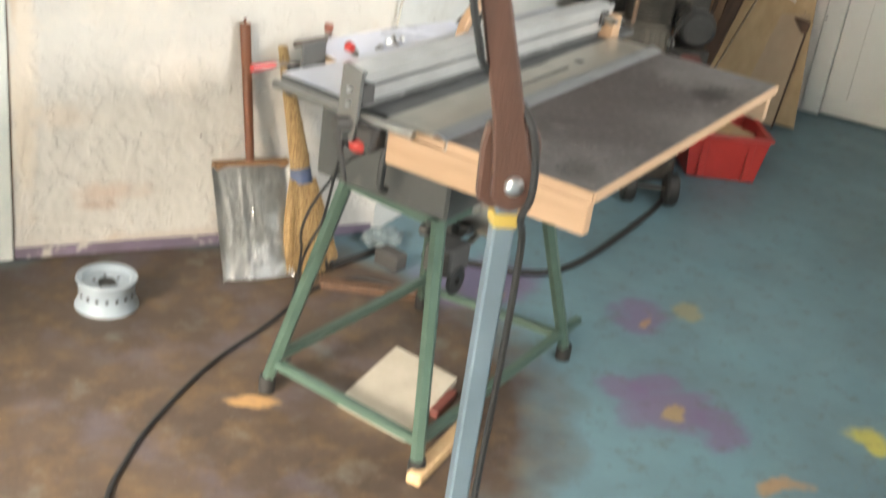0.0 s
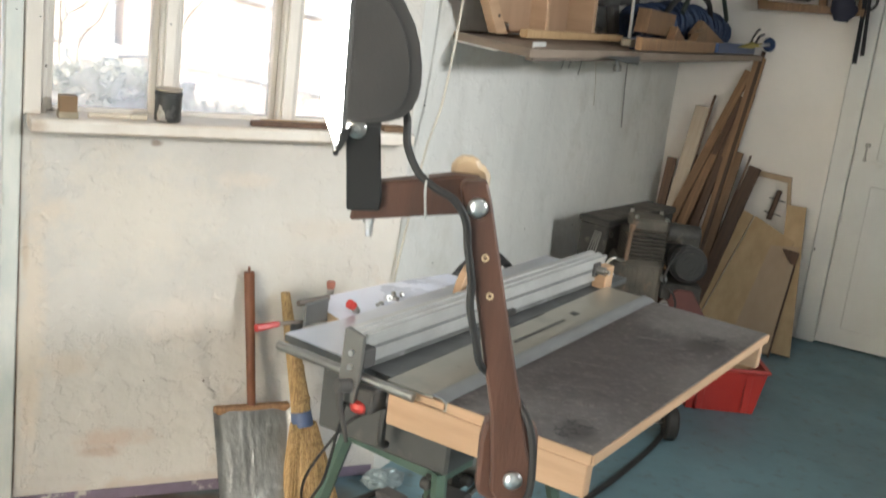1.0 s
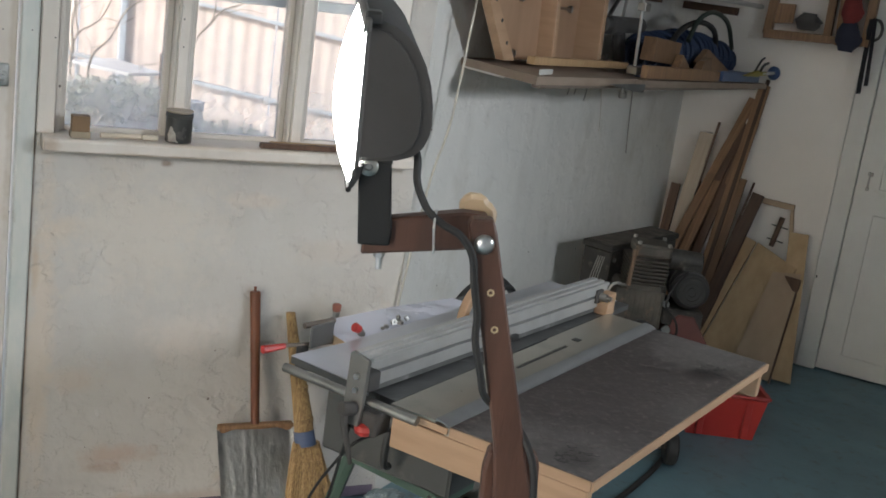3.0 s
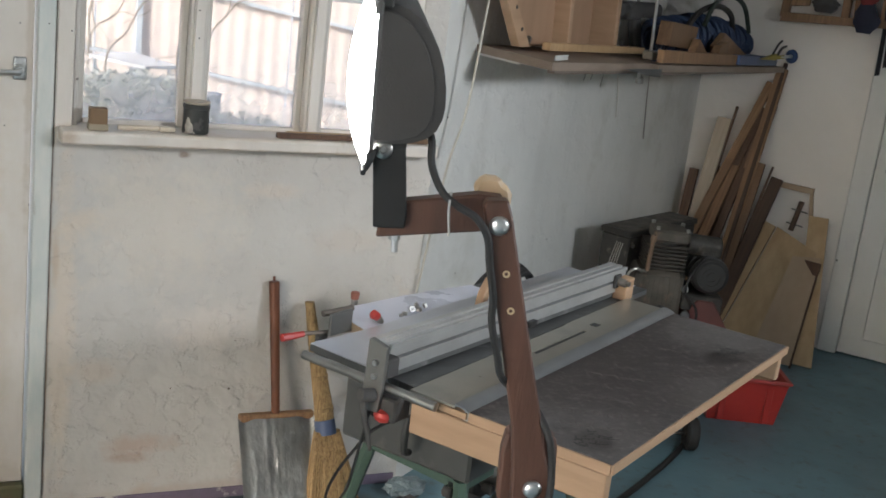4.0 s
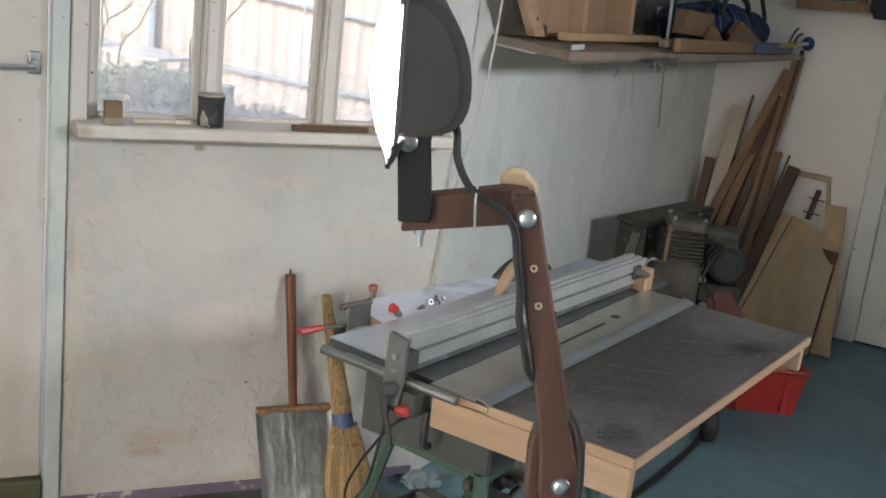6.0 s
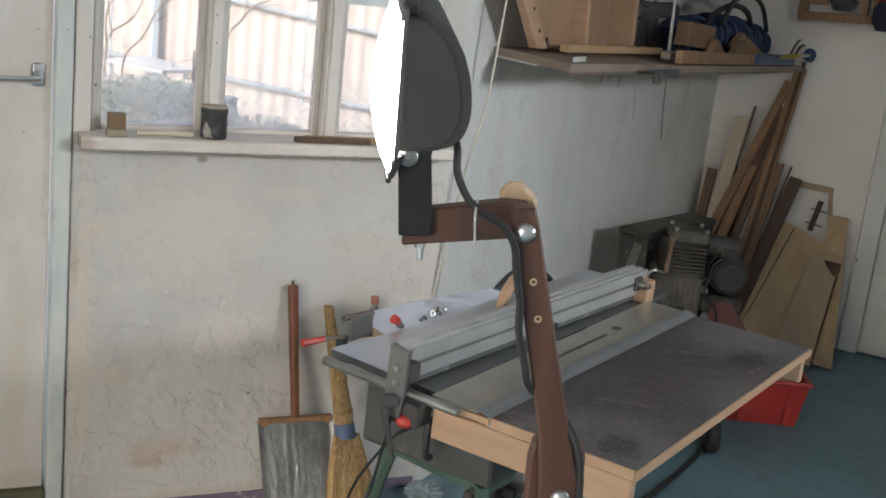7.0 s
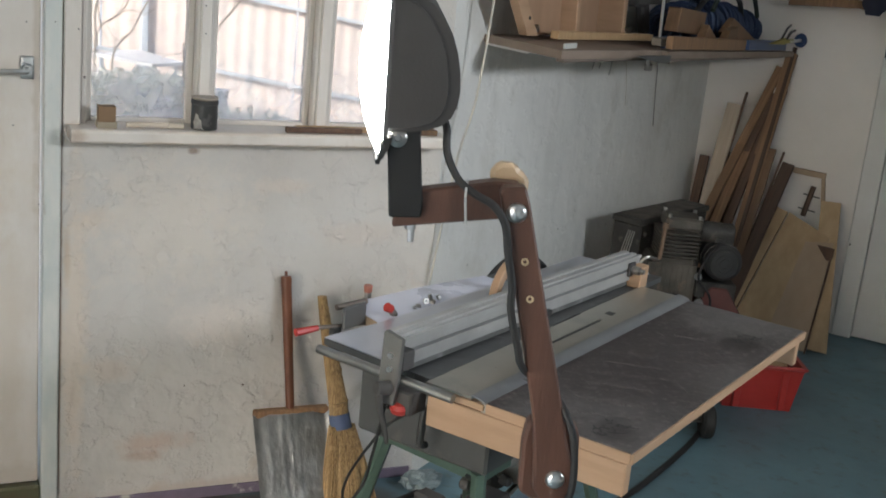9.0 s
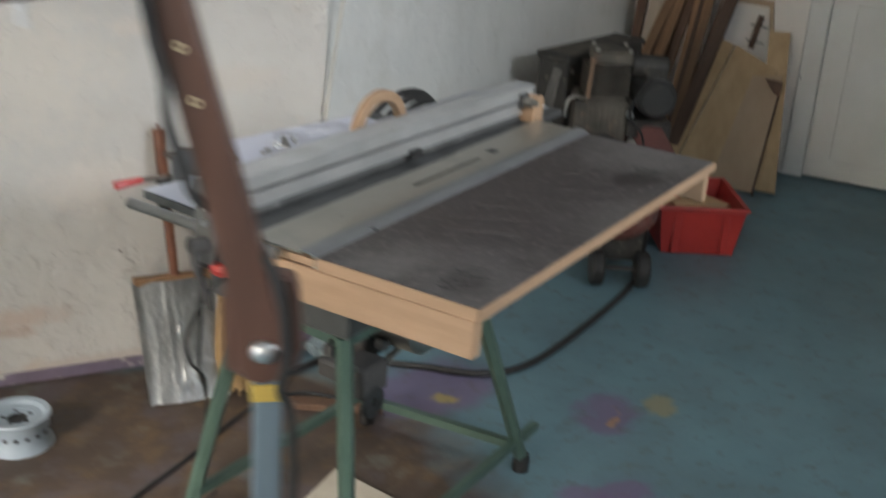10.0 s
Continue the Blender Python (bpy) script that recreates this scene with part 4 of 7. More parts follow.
        part("scratch", T(box(-q / 2, q / 2, -0.0006, 0.0006, TOP + 0.0018, TOP + 0.0025, 0, Matrix.Translation((u, v, 0)) @ Matrix.Rotation(a, 4, "Z"))), M_SCUFF, w)
    # black boxes painting the dark depth of the blade slot and the notch
    part("slot_shade", T(box(0.350, 0.572, -0.0755, -0.0645, TOP - 0.0018, TOP + 0.0008)), M_BLACK, w)
    part("notch", T(box(0.612, 0.634, -0.083, -0.066, TOP + 0.0015, TOP + 0.0040, 0.0005)), M_BLACK, w)
    part("saw_table", T(bev(slab([(0.034, -0.193), (1.02, -0.163), (1.02, -0.352), (0.20, -0.372), (0.064, -0.388), (0.050, -0.388)], TOP - 0.016, TOP - 0.002), 0.001)), mat("ground_steel", (0.64, 0.65, 0.69), (0.55, 0.56, 0.60), 0.33, rough_var=0.03, metal=0.6, scale=6, bump=0.04, bump_scale=200), w, "ground cast saw table")
    # strip before the fence, darker than the rest of the table
    part("table_front", T(slab([(0.028, -0.130), (1.02, -0.130), (1.02, -0.1625), (0.034, -0.1925)], TOP - 0.016, TOP - 0.0035)), mat("dark_strip_steel", (0.15, 0.15, 0.15), (0.085, 0.085, 0.085), 0.42, metal=0.5, scale=10, stretch=(1, 3, 1), spots=(0.24, 0.24, 0.235), spot_scale=22, spot_cut=(0.6, 0.75)), w, "dark steel strip of the saw table")
    part("table_step", T(box(0.028, 0.985, -0.1295, -0.119, TOP - 0.060, TOP - 0.035, 0.002)), mat("dark_dusty_steel", (0.085, 0.082, 0.078), (0.05, 0.048, 0.046), 0.6, scale=14, spots=(0.2, 0.19, 0.17), spot_scale=20, spot_cut=(0.62, 0.72)), w)
    part("table_lip", T(slab([(0.0455, -0.385), (0.0495, -0.385), (0.0325, -0.194), (0.0285, -0.194)], TOP - 0.015, TOP - 0.003)), M_PANEL, w)
    # fence
    prof = [(-0.222, 0.0142), (-0.186, 0.0142), (-0.186, 0.037), (-0.196, 0.038), (-0.196, 0.043), (-0.186, 0.044), (-0.186, 0.060), (-0.183, 0.062), (-0.183, 0.069), (-0.190, 0.069), (-0.191, 0.064), (-0.196, 0.064), (-0.197, 0.070), (-0.209, 0.070), (-0.210, 0.064), (-0.215, 0.064), (-0.216, 0.070), (-0.229, 0.070), (-0.229, 0.060), (-0.225, 0.058), (-0.225, 0.016)]
    # the fence stands a little askew on the saw table
    TF = lambda bm: T(moved(bm, Matrix.Translation((0, 0.0135, 0)) @ Matrix.Rotation(0.0305, 4, "Z")))
    f = part("fence", TF(moved(prism([(v, TOP + z) for v, z in prof], -0.002, 0.902), SWAP)), M_ALU, w, "ribbed aluminium rip fence")
    # foot below the fence, darker than its face
    part("fence_foot", TF(box(0.0, 0.895, -0.222, -0.194, TOP - 0.0015, TOP + 0.0145, 0.001)), mat("dark_dull_alloy", (0.20, 0.20, 0.19), (0.12, 0.12, 0.115), 0.6, metal=0.4, scale=18, spots=(0.33, 0.33, 0.32), spot_scale=16, spot_cut=(0.6, 0.72)), f, "dark dull alloy foot")
    part("fence_end", T(box(0.865, 0.905, -0.152, -0.118, TOP - 0.002, TOP + 0.050, 0.002)), M_PLY, f, "pale wooden end block")
    part("clamp_plate", TF(box(0.842, 0.872, -0.187, -0.179, TOP + 0.026, TOP + 0.058, 0.002)), M_CHARCOAL, f)
    part("clamp_screw", TF(join(cyl((0.857, -0.18, TOP + 0.042), (0.857, -0.160, TOP + 0.042), 0.010, seg=12), cyl((0.857, -0.166, TOP + 0.042), (0.857, -0.150, TOP + 0.042), 0.006, seg=12))), M_STEEL, f, smooth=True)
    part("fence_clip", TF(box(0.462, 0.492, -0.192, -0.176, TOP + 0.006, TOP + 0.020, 0.002)), M_BLACK, f, "small black clip")
    # thin black sheet on the groove's bottom, painting its shade
    part("groove_shade", TF(box(0.01, 0.895, -0.1962, -0.1952, TOP + 0.0375, TOP + 0.0435)), M_BLACK, f, "black strip painting the shade in the groove")
    TB = lambda bm: T(moved(bm, Matrix.Translation((0, 0.013, 0))))
    part("fence_bracket", TB(prism([(-0.198, 1.012), (-0.193, 1.016), (-0.158, 1.007), (-0.161, 0.930), (-0.166, 0.885), (-0.192, 0.885), (-0.201, 0.92)], -0.046, -0.037, Matrix(((0, 1, 0, 0), (1, 0, 0, 0), (0, 0, 1, 0), (0, 0, 0, 1))), b=0.001)), mat("dull_grey_plate", (0.20, 0.195, 0.185), (0.15, 0.147, 0.14), 0.5, metal=0.6), f, "dull grey fence bracket")
    for z in (0.975, 0.95):
        part("bracket_bolt", TB(cyl((-0.045, -0.178, z), (-0.052, -0.178, z), 0.005, seg=10)), M_CHROME, f, smooth=True)
    part("fence_stop", TB(join(box(-0.036, 0.0, -0.185, -0.160, TOP + 0.02, TOP + 0.055, 0.003), box(-0.036, 0.012, -0.205, -0.135, TOP - 0.055, TOP - 0.012, 0.004))), M_CHARCOAL, f, smooth=True)
    # guide rail across the end
    part("guide_rail", T(join(cyl((-0.026, -0.340, 0.932), (-0.026, -0.047, 0.926), 0.0085, seg=18), cyl((-0.026, -0.0475, 0.926), (-0.026, -0.046, 0.926), 0.007))), M_STEEL, w, "round steel guide rail", smooth=True)
    part("lock_lever", T(join(cyl((-0.072, -0.174, 0.919), (-0.046, -0.162, 0.916), 0.012, b=0.002), tube([(-0.066, -0.170, 0.916), (-0.064, -0.168, 0.886), (-0.056, -0.160, 0.846), (-0.05, -0.156, 0.816)], 0.0075, r_end=0.0035))), M_CHARCOAL, w, "dark locking lever", smooth=True)
    part("red_knob", T(lathe([(0, 0.0), (0.011, 0.0), (0.016, 0.004), (0.018, 0.011), (0.015, 0.018), (0.006, 0.022), (0, 0.022)], Matrix.Translation((-0.030, -0.149, 0.868)))), M_RED, w, "red plastic knob", smooth=True)
    # body and stand
    part("body", T(box(0.27, 0.78, -0.46, -0.135, 0.645, 0.898, 0.006)), M_PANEL, w, "grey sheet metal body")
    part("elbow_handle", T(tube([(0.262, -0.25, 0.80), (0.235, -0.25, 0.802), (0.215, -0.255, 0.78), (0.215, -0.26, 0.70), (0.235, -0.26, 0.685)], 0.008)), M_BLACK, w, smooth=True)
    part("motor", T(join(cyl((0.52, -0.26, 0.60), (0.52, -0.12, 0.60), 0.07, seg=20, b=0.006), box(0.42, 0.62, -0.24, -0.16, 0.60, 0.66, 0.004))), M_STEEL, w, "dusty steel motor under the saw", smooth=True)
    for name, bm, m_, lb in (("linkage_bar", tube([(0.30, -0.19, 0.62), (0.36, -0.19, 0.54), (0.43, -0.20, 0.50)], 0.008, seg=6, n=3), M_STEEL, "dusty steel link"), ("linkage_bar", tube([(0.60, -0.19, 0.54), (0.48, -0.20, 0.50), (0.39, -0.19, 0.49)], 0.008, seg=6, n=3), M_STEEL, "dusty steel link"),
                             ("gear_box", box(0.37, 0.45, -0.235, -0.165, 0.47, 0.535, 0.006), M_CHARCOAL, "grey gear housing"), ("trunnion_disc", cyl((0.30, -0.205, 0.60), (0.30, -0.185, 0.60), 0.013, seg=18, b=0.003), M_CHARCOAL, ""), ("trunnion_disc", cyl((0.455, -0.20, 0.555), (0.455, -0.175, 0.555), 0.012, seg=18, b=0.003), M_CHARCOAL, ""),
                             ("crank_disc", lathe([(0.010, 0), (0.030, 0), (0.033, 0.004), (0.030, 0.010), (0.010, 0.010), (0.010, 0)], Matrix.Translation((0.40, -0.16, 0.46)) @ pose(0, 0, 0, 90, 0, 0), seg=20), M_RUBBER, "black crank disc"), ("guard_shroud", box(0.44, 0.60, -0.27, -0.22, 0.50, 0.65, 0.01), M_CHARCOAL, "")):
        part(name, T(bm), m_, w, lb, smooth=True)
    feet = {"a": (0.35, -0.61), "b": (0.325, -0.15), "c": (1.03, -0.147), "d": (0.98, -0.58)}
    tops = {"a": (0.335, -0.42), "b": (0.31, -0.172), "c": (0.74, -0.172), "d": (0.72, -0.43)}
    for k in feet:
        fx, fy = feet[k]
        tx, ty = tops[k]
        leg = part("leg", T(join(tube([(tx, ty, 0.63), (fx, fy, 0.03)], 0.0165, seg=6, n=1))), M_GREEN, w, "green enamelled steel leg")
        part("rubber_foot", T(lathe([(0.0, 0.0), (0.02, 0.0), (0.021, 0.03), (0.019, 0.045), (0, 0.045)], Matrix.Translation((fx, fy, 0)))), M_RUBBER, leg, "black rubber foot", smooth=True)
    def at(k, z):
        (fx, fy), (tx, ty) = feet[k], tops[k]
        s = z / 0.63
        return (fx + (tx - fx) * s, fy + (ty - fy) * s, z)
    for a, b_, z in (("a", "b", 0.09), ("c", "d", 0.09), ("d", "a", 0.12), ("a", "b", 0.62), ("b", "c", 0.62), ("c", "d", 0.62), ("d", "a", 0.62)):
        part("stretcher", T(tube([at(a, z), at(b_, z)], 0.014, seg=4, n=1)), M_GREEN, w)
    (bx_, by_, bz_), (cx_, cy_, cz_) = at("b", 0.09), at("c", 0.09)
    part("stretcher", T(tube([(bx_, by_, bz_), (cx_ + 0.16 * (cx_ - bx_), cy_ + 0.16 * (cy_ - by_), cz_ + 0.004)], 0.014, seg=4, n=1)), M_GREEN, w)
    return w


table_saw()

# ---- along the window wall ----
M_HANDLE = mat("red_brown_varnish", (0.20, 0.075, 0.035), (0.13, 0.045, 0.022), 0.35, scale=8, stretch=(6, 6, 0.7))
M_STRAW = mat("golden_broom_straw", (0.46, 0.31, 0.14), (0.17, 0.10, 0.042), 0.7, scale=40, stretch=(6, 6, 0.25), bump=0.6, bump_scale=260, bump_dist=0.002)
# the whitish upright spots are reflections put into the tin's colour
M_TIN = mat("dented_tinplate_glints", (0.66, 0.66, 0.64), (0.34, 0.34, 0.33), 0.36, metal=0.75, scale=10, stretch=(1, 1, 0.4), spots=(0.86, 0.86, 0.84), spot_scale=14, spot_cut=(0.56, 0.68), bump=0.9, bump_scale=34, bump_dist=0.006, rough_var=0.1)


def shovel():
    w = thing("coal_shovel", (0.65, -0.21, 0), "square tin shovel with a red brown wooden handle", "shovel")
    n, rings = 36, []
    for j in range(25):
        s = j / 24
        z, y = 0.006 + 0.288 * s, -0.238 + 0.150 * s
        row = []
        for i in range(n + 1):
            x = 0.535 + 0.232 * i / n - 0.012 * (1 - s) * (i / n) + 0.008 * (1 - s) * (1 - i / n)
            edge = abs(i / n - 0.5) * 2
            mid_ = max(0.0, 1 - abs(i / n - 0.45) / 0.2)
            ridge = sum(math.exp(-((i / n - q) / 0.022) ** 2) for q in (0.36, 0.47, 0.56)) * (0.75 + 0.5 * noise.noise(Vector((i * 0.3, j * 0.8, 1.0))))
            wave = -0.0036 * ridge + 0.0030 * mid_ * noise.noise(Vector((i * 0.9, j * 0.9, 7.0))) + 0.0012 * noise.noise(Vector((i * 0.5, j * 0.5, 4.0))) - 0.016 * (1 - (2 * i / n - 1) ** 2)
            row.append((x, y - 0.012 * max(0, edge - 0.86) / 0.14 + wave, z))
        rings.append(row)
    front = loft(rings, closed=False, caps=False)
    bmesh.ops.solidify(front, geom=front.faces[:], thickness=0.0018)
    part("pan", front, M_TIN, w, "dented tinplate pan", smooth=True)
    part("back_board", box(0.541, 0.766, -0.099, -0.072, 0.280, 0.304, 0.004), M_PINE, w, "brown wooden back strip")
    part("handle", join(cyl((0.652, -0.084, 0.288), (0.632, -0.022, 0.688), 0.0125, 0.0155, seg=14, b=0.002), cyl((0.632, -0.022, 0.688), (0.6315, -0.0205, 0.702), 0.004)), M_HANDLE, w, smooth=True)
    return w


shovel()


def broom():
    w = thing("straw_broom", (0.84, -0.2, 0), "short golden straw broom bound with blue tape", "broom")
    spine = [(0.738, -0.045, 0.63), (0.748, -0.06, 0.56), (0.768, -0.09, 0.44), (0.785, -0.12, 0.33), (0.792, -0.135, 0.265)]
    rings = []
    for (x, y, z), r in zip(spine, (0.013, 0.016, 0.022, 0.027, 0.028)):
        rings.append([(x + r * 1.05 * math.cos(a) * (1 + 0.08 * math.sin(5 * a)), y + r * 0.8 * math.sin(a), z) for a in [2 * math.pi * k / 20 for k in range(20)]])
    part("grip", loft(rings), M_STRAW, w, smooth=True)
    for (x, y, z), r in (((0.772, -0.096, 0.415), 0.0245), ((0.7855, -0.121, 0.325), 0.0285)):
        part("binding", cyl((x - 0.001, y, z + 0.005), (x + 0.001, y - 0.001, z - 0.005), r, seg=20), M_STRAW, w)
    part("blue_tape", join(cyl((0.7875, -0.127, 0.292), (0.7935, -0.138, 0.250), 0.0305, 0.032, seg=22)), mat("blue_tape", (0.085, 0.12, 0.22), (0.06, 0.085, 0.16), 0.5, scale=9), w, "dull blue tape", smooth=True)
    random.seed(5)
    # flared skirt: four bound bundles, each a bulging core with loose stalks over it
    for lobe, (tx, ty, tz) in enumerate(((0.752, -0.225, 0.03), (0.786, -0.240, 0.02), (0.822, -0.232, 0.02), (0.872, -0.195, 0.03))):
        sx, sy = 0.793 + (lobe - 1.4) * 0.014, -0.142
        rings = []
        for j in range(8):
            s = j / 7
            x, y, z = sx + (tx - sx) * s ** 1.15, sy + (ty - sy) * s, 0.258 + (tz - 0.258) * s
            r = 0.011 + 0.0175 * math.sin(math.pi * min(1.0, 0.15 + 0.62 * s))
            rings.append([(x + r * math.cos(a) * (1 + 0.10 * math.sin(7 * a + lobe)), y + 0.75 * r * math.sin(a), z + 0.006 * math.sin(5 * a) * s) for a in [2 * math.pi * k / 22 for k in range(22)]])
        part("skirt", loft(rings), M_STRAW, w, "flared golden straw bundle", smooth=True)
        part("bundle_tie", cyl((sx + (tx - sx) * 0.2, sy + (ty - sy) * 0.22, 0.208), (sx + (tx - sx) * 0.24, sy + (ty - sy) * 0.26, 0.197), 0.023, seg=20), M_STRAW, w)
        bms = []
        for k in range(46):
            a = random.uniform(0, 2 * math.pi)
            q = random.uniform(0.85, 1.08)
            ex, ey = tx + 0.030 * q * math.cos(a), ty + 0.026 * q * math.sin(a)
            mx, my = sx * 0.5 + tx * 0.5 + 0.026 * q * math.cos(a), sy * 0.5 + ty * 0.5 + 0.024 * q * math.sin(a)
            bms.append(tube([(sx + 0.017 * math.cos(a), sy + 0.013 * math.sin(a), 0.262), (mx, my, 0.14 + (tz - 0.02) * 0.5), (ex, ey, max(0.006, tz - 0.02 + 0.03 * random.random()))], 0.0024, seg=4, n=3, r_end=0.0014))
        tagged(part("stalk_fringe", join(*bms), M_STRAW, w, "loose golden stalks"), kind="stuff")
    return w


broom()


def wheel_rim():
    c = Vector((0.212, -0.300, 0.0))
    w = thing("wheel_rim", c, "small white painted steel wheel rim lying on the floor", "wheel rim")
    M_RIM = mat("white_enamel", (0.33, 0.38, 0.42), (0.25, 0.29, 0.32), 0.4, scale=9, spots=(0.30, 0.22, 0.15), spot_scale=12, spot_cut=(0.66, 0.8))
    prof = [(0.040, 0.070), (0.058, 0.071), (0.064, 0.080), (0.078, 0.083), (0.081, 0.078), (0.074, 0.064), (0.072, 0.030), (0.080, 0.010), (0.084, 0.0), (0.079, -0.0), (0.070, 0.012), (0.066, 0.03), (0.066, 0.060), (0.052, 0.062), (0.040, 0.064), (0.040, 0.070)]
    part("rim", lathe(prof, Matrix.Translation(c), seg=40), M_RIM, w, smooth=True)
    part("hub", lathe([(0, 0.058), (0.022, 0.060), (0.026, 0.066), (0.040, 0.0685), (0.040, 0.062), (0, 0.05)], Matrix.Translation(c), seg=28), M_RIM, w, smooth=True)
    part("hub_bore", lathe([(0, 0.062), (0.021, 0.062), (0.021, 0.0665), (0.0225, 0.067), (0.0225, 0.06), (0, 0.055)], Matrix.Translation(c), seg=20), M_BLACK, w)
    for k in range(5):
        a = 2 * math.pi * k / 5 + 0.3
        part("bolt_hole", cyl(c + Vector((0.033 * math.cos(a), 0.033 * math.sin(a), 0.0665)), c + Vector((0.033 * math.cos(a), 0.033 * math.sin(a), 0.0697)), 0.0045, seg=10), M_BLACK, w)
    for k in range(18):
        a = 2 * math.pi * k / 18
        p = c + Vector((0.0735 * math.cos(a), 0.0735 * math.sin(a), 0.042))
        part("rim_hole", cyl(p, p + Vector((0.0015 * math.cos(a), 0.0015 * math.sin(a), 0)), 0.0055, seg=10), M_BLACK, w)
    return w


wheel_rim()

# board on the floor under the saw
solo("floor_board", slab([(0.886, -0.702), (0.979, -0.883), (0.749, -1.086), (0.648, -0.904)], 0.001, 0.018), mat("bare_chipboard", (0.46, 0.41, 0.33), (0.38, 0.33, 0.26), 0.7, scale=14, spots=(0.36, 0.27, 0.18), spot_scale=8, spot_cut=(0.6, 0.75)), "bare pale chipboard offcut lying under the saw", "board")
bm = box(-0.125, 0.125, -0.018, 0.018, 0.0, 0.028, 0.004, pose(0.80, -1.16, 0, 0, 0, 38))
solo("wood_offcut", bm, M_PINE_PALE, "pale timber batten lying under the stand's foot", "offcut")
solo("red_scrap", box(-0.06, 0.06, -0.012, 0.012, 0.0, 0.02, 0.003, pose(0.90, -0.97, 0, 0, 0, 40)), mat("dull_red_paint", (0.20, 0.06, 0.045), (0.14, 0.045, 0.035), 0.6), "red painted strip beside the chipboard", "offcut")

# cables on the floor
solo("power_cable", tube([(0.0, -1.32, 0.006), (0.068, -1.111, 0.006), (0.114, -1.021, 0.006), (0.211, -0.873, 0.006), (0.394, -0.668, 0.006), (0.588, -0.510, 0.006), (0.70, -0.407, 0.006), (0.80, -0.33, 0.006), (0.93, -0.30, 0.006), (1.02, -0.36, 0.006)], 0.0058, n=8), M_RUBBER, "black rubber power cable trailing over the floor", "cable", smooth=True)
solo("air_hose", tube([(2.52, 0.36, 0.12), (2.44, 0.26, 0.03), (2.268, 0.061, 0.011), (1.942, -0.174, 0.011), (1.63, -0.355, 0.011), (1.455, -0.37, 0.011), (1.30, -0.27, 0.011), (1.18, -0.2, 0.011)], 0.0105, n=10), M_RUBBER, "thick black air hose curling from the compressor", "hose", smooth=True)
for name, pts, lb in (("motor_cable", ((-0.048, -0.168, 0.883), (-0.03, -0.192, 0.81), (0.0, -0.223, 0.74), (0.03, -0.256, 0.675), (0.15, -0.37, 0.55), (0.30, -0.50, 0.40), (0.35, -0.56, 0.25), (0.37, -0.64, 0.02), (0.46, -0.68, 0.005)), "thin black motor cable hanging from the saw"),
                      ("switch_cable", ((0.05, -0.12, 0.87), (-0.02, -0.165, 0.848), (0.0, -0.231, 0.767), (0.05, -0.303, 0.675), (0.16, -0.40, 0.56), (0.31, -0.51, 0.42), (0.365, -0.57, 0.25), (0.39, -0.65, 0.02), (0.5, -0.66, 0.005)), "thin black switch cable hanging beside the saw")):
    solo(name, tube([M_T @ Vector(p) for p in pts], 0.0029, n=8), M_RUBBER, lb, "cable", smooth=True)

# sill things
M_CARD = mat("brown_card", (0.26, 0.165, 0.09), (0.19, 0.115, 0.06), 0.7, scale=9)
bx = thing("small_box", (0.116, -0.04, 1.112), "small brown cardboard box on the window sill", "box")
part("body", box(0.0945, 0.1385, -0.066, -0.03, 1.113, 1.170, 0.001), M_CARD, bx)
part("tray", join(box(0.092, 0.141, -0.0685, -0.066, 1.113, 1.130, 0.001), box(0.092, 0.0945, -0.066, -0.028, 1.113, 1.130, 0.0008), box(0.1385, 0.141, -0.066, -0.028, 1.113, 1.130, 0.0008)), mat("dusty_buff", (0.42, 0.35, 0.25), None, 0.7), bx)
tin = thing("paint_tin", (0.372, -0.03, 1.115), "dark paint tin with a pale dusty lid", "paint tin")
Mt = Matrix.Translation((0.3725, -0.036, 1.114))
part("can", lathe([(0, 0), (0.0335, 0), (0.0350, 0.002), (0.0345, 0.066), (0.0365, 0.068), (0.0365, 0.076), (0.0345, 0.078), (0, 0.078)], Mt, seg=32), mat("dark_tin_label", (0.050, 0.049, 0.046), (0.034, 0.034, 0.032), 0.45, scale=12, spots=(0.09, 0.085, 0.08), spot_scale=18, spot_cut=(0.57, 0.60)), tin, smooth=True)
patch = loft([[(0.3725 + 0.0352 * math.cos(a_), -0.036 + 0.0352 * math.sin(a_), 1.114 + z_ + 0.004 * noise.noise(Vector((a_ * 6, z_ * 90, 3.0)))) for a_ in [radians(c_ + w_ * (k - 3.5)) for k in range(8)]] for z_, c_, w_ in ((0.003, -128, 7.5), (0.010, -131, 5.5), (0.018, -135, 6.2), (0.026, -134, 5.0), (0.033, -138, 3.0), (0.040, -136, 2.2), (0.044, -140, 0.8))], closed=False, caps=False)
part("torn_label", patch, mat("torn_paper", (0.50, 0.46, 0.40), (0.30, 0.27, 0.24), 0.8, scale=40), tin, "torn pale paper label", smooth=True)
part("lid", lathe([(0, 0.0785), (0.031, 0.0785), (0.0330, 0.081), (0.0355, 0.082), (0.0362, 0.0855), (0.030, 0.0865), (0, 0.0865)], Mt, seg=32), mat("dusty_lid", (0.50, 0.43, 0.35), (0.4, 0.33, 0.26), 0.6), tin, "pale dusty lid", smooth=True)
br = thing("paint_brush", (0.24, -0.04, 1.112), "cream paint brush lying on the sill", "brush")
part("handle", tube([(0.168, -0.045, 1.121), (0.20, -0.043, 1.121), (0.25, -0.04, 1.121), (0.275, -0.038, 1.121)], 0.0072), mat("cream_brush_paint", (0.66, 0.58, 0.47), (0.55, 0.46, 0.35), 0.5), br, smooth=True)
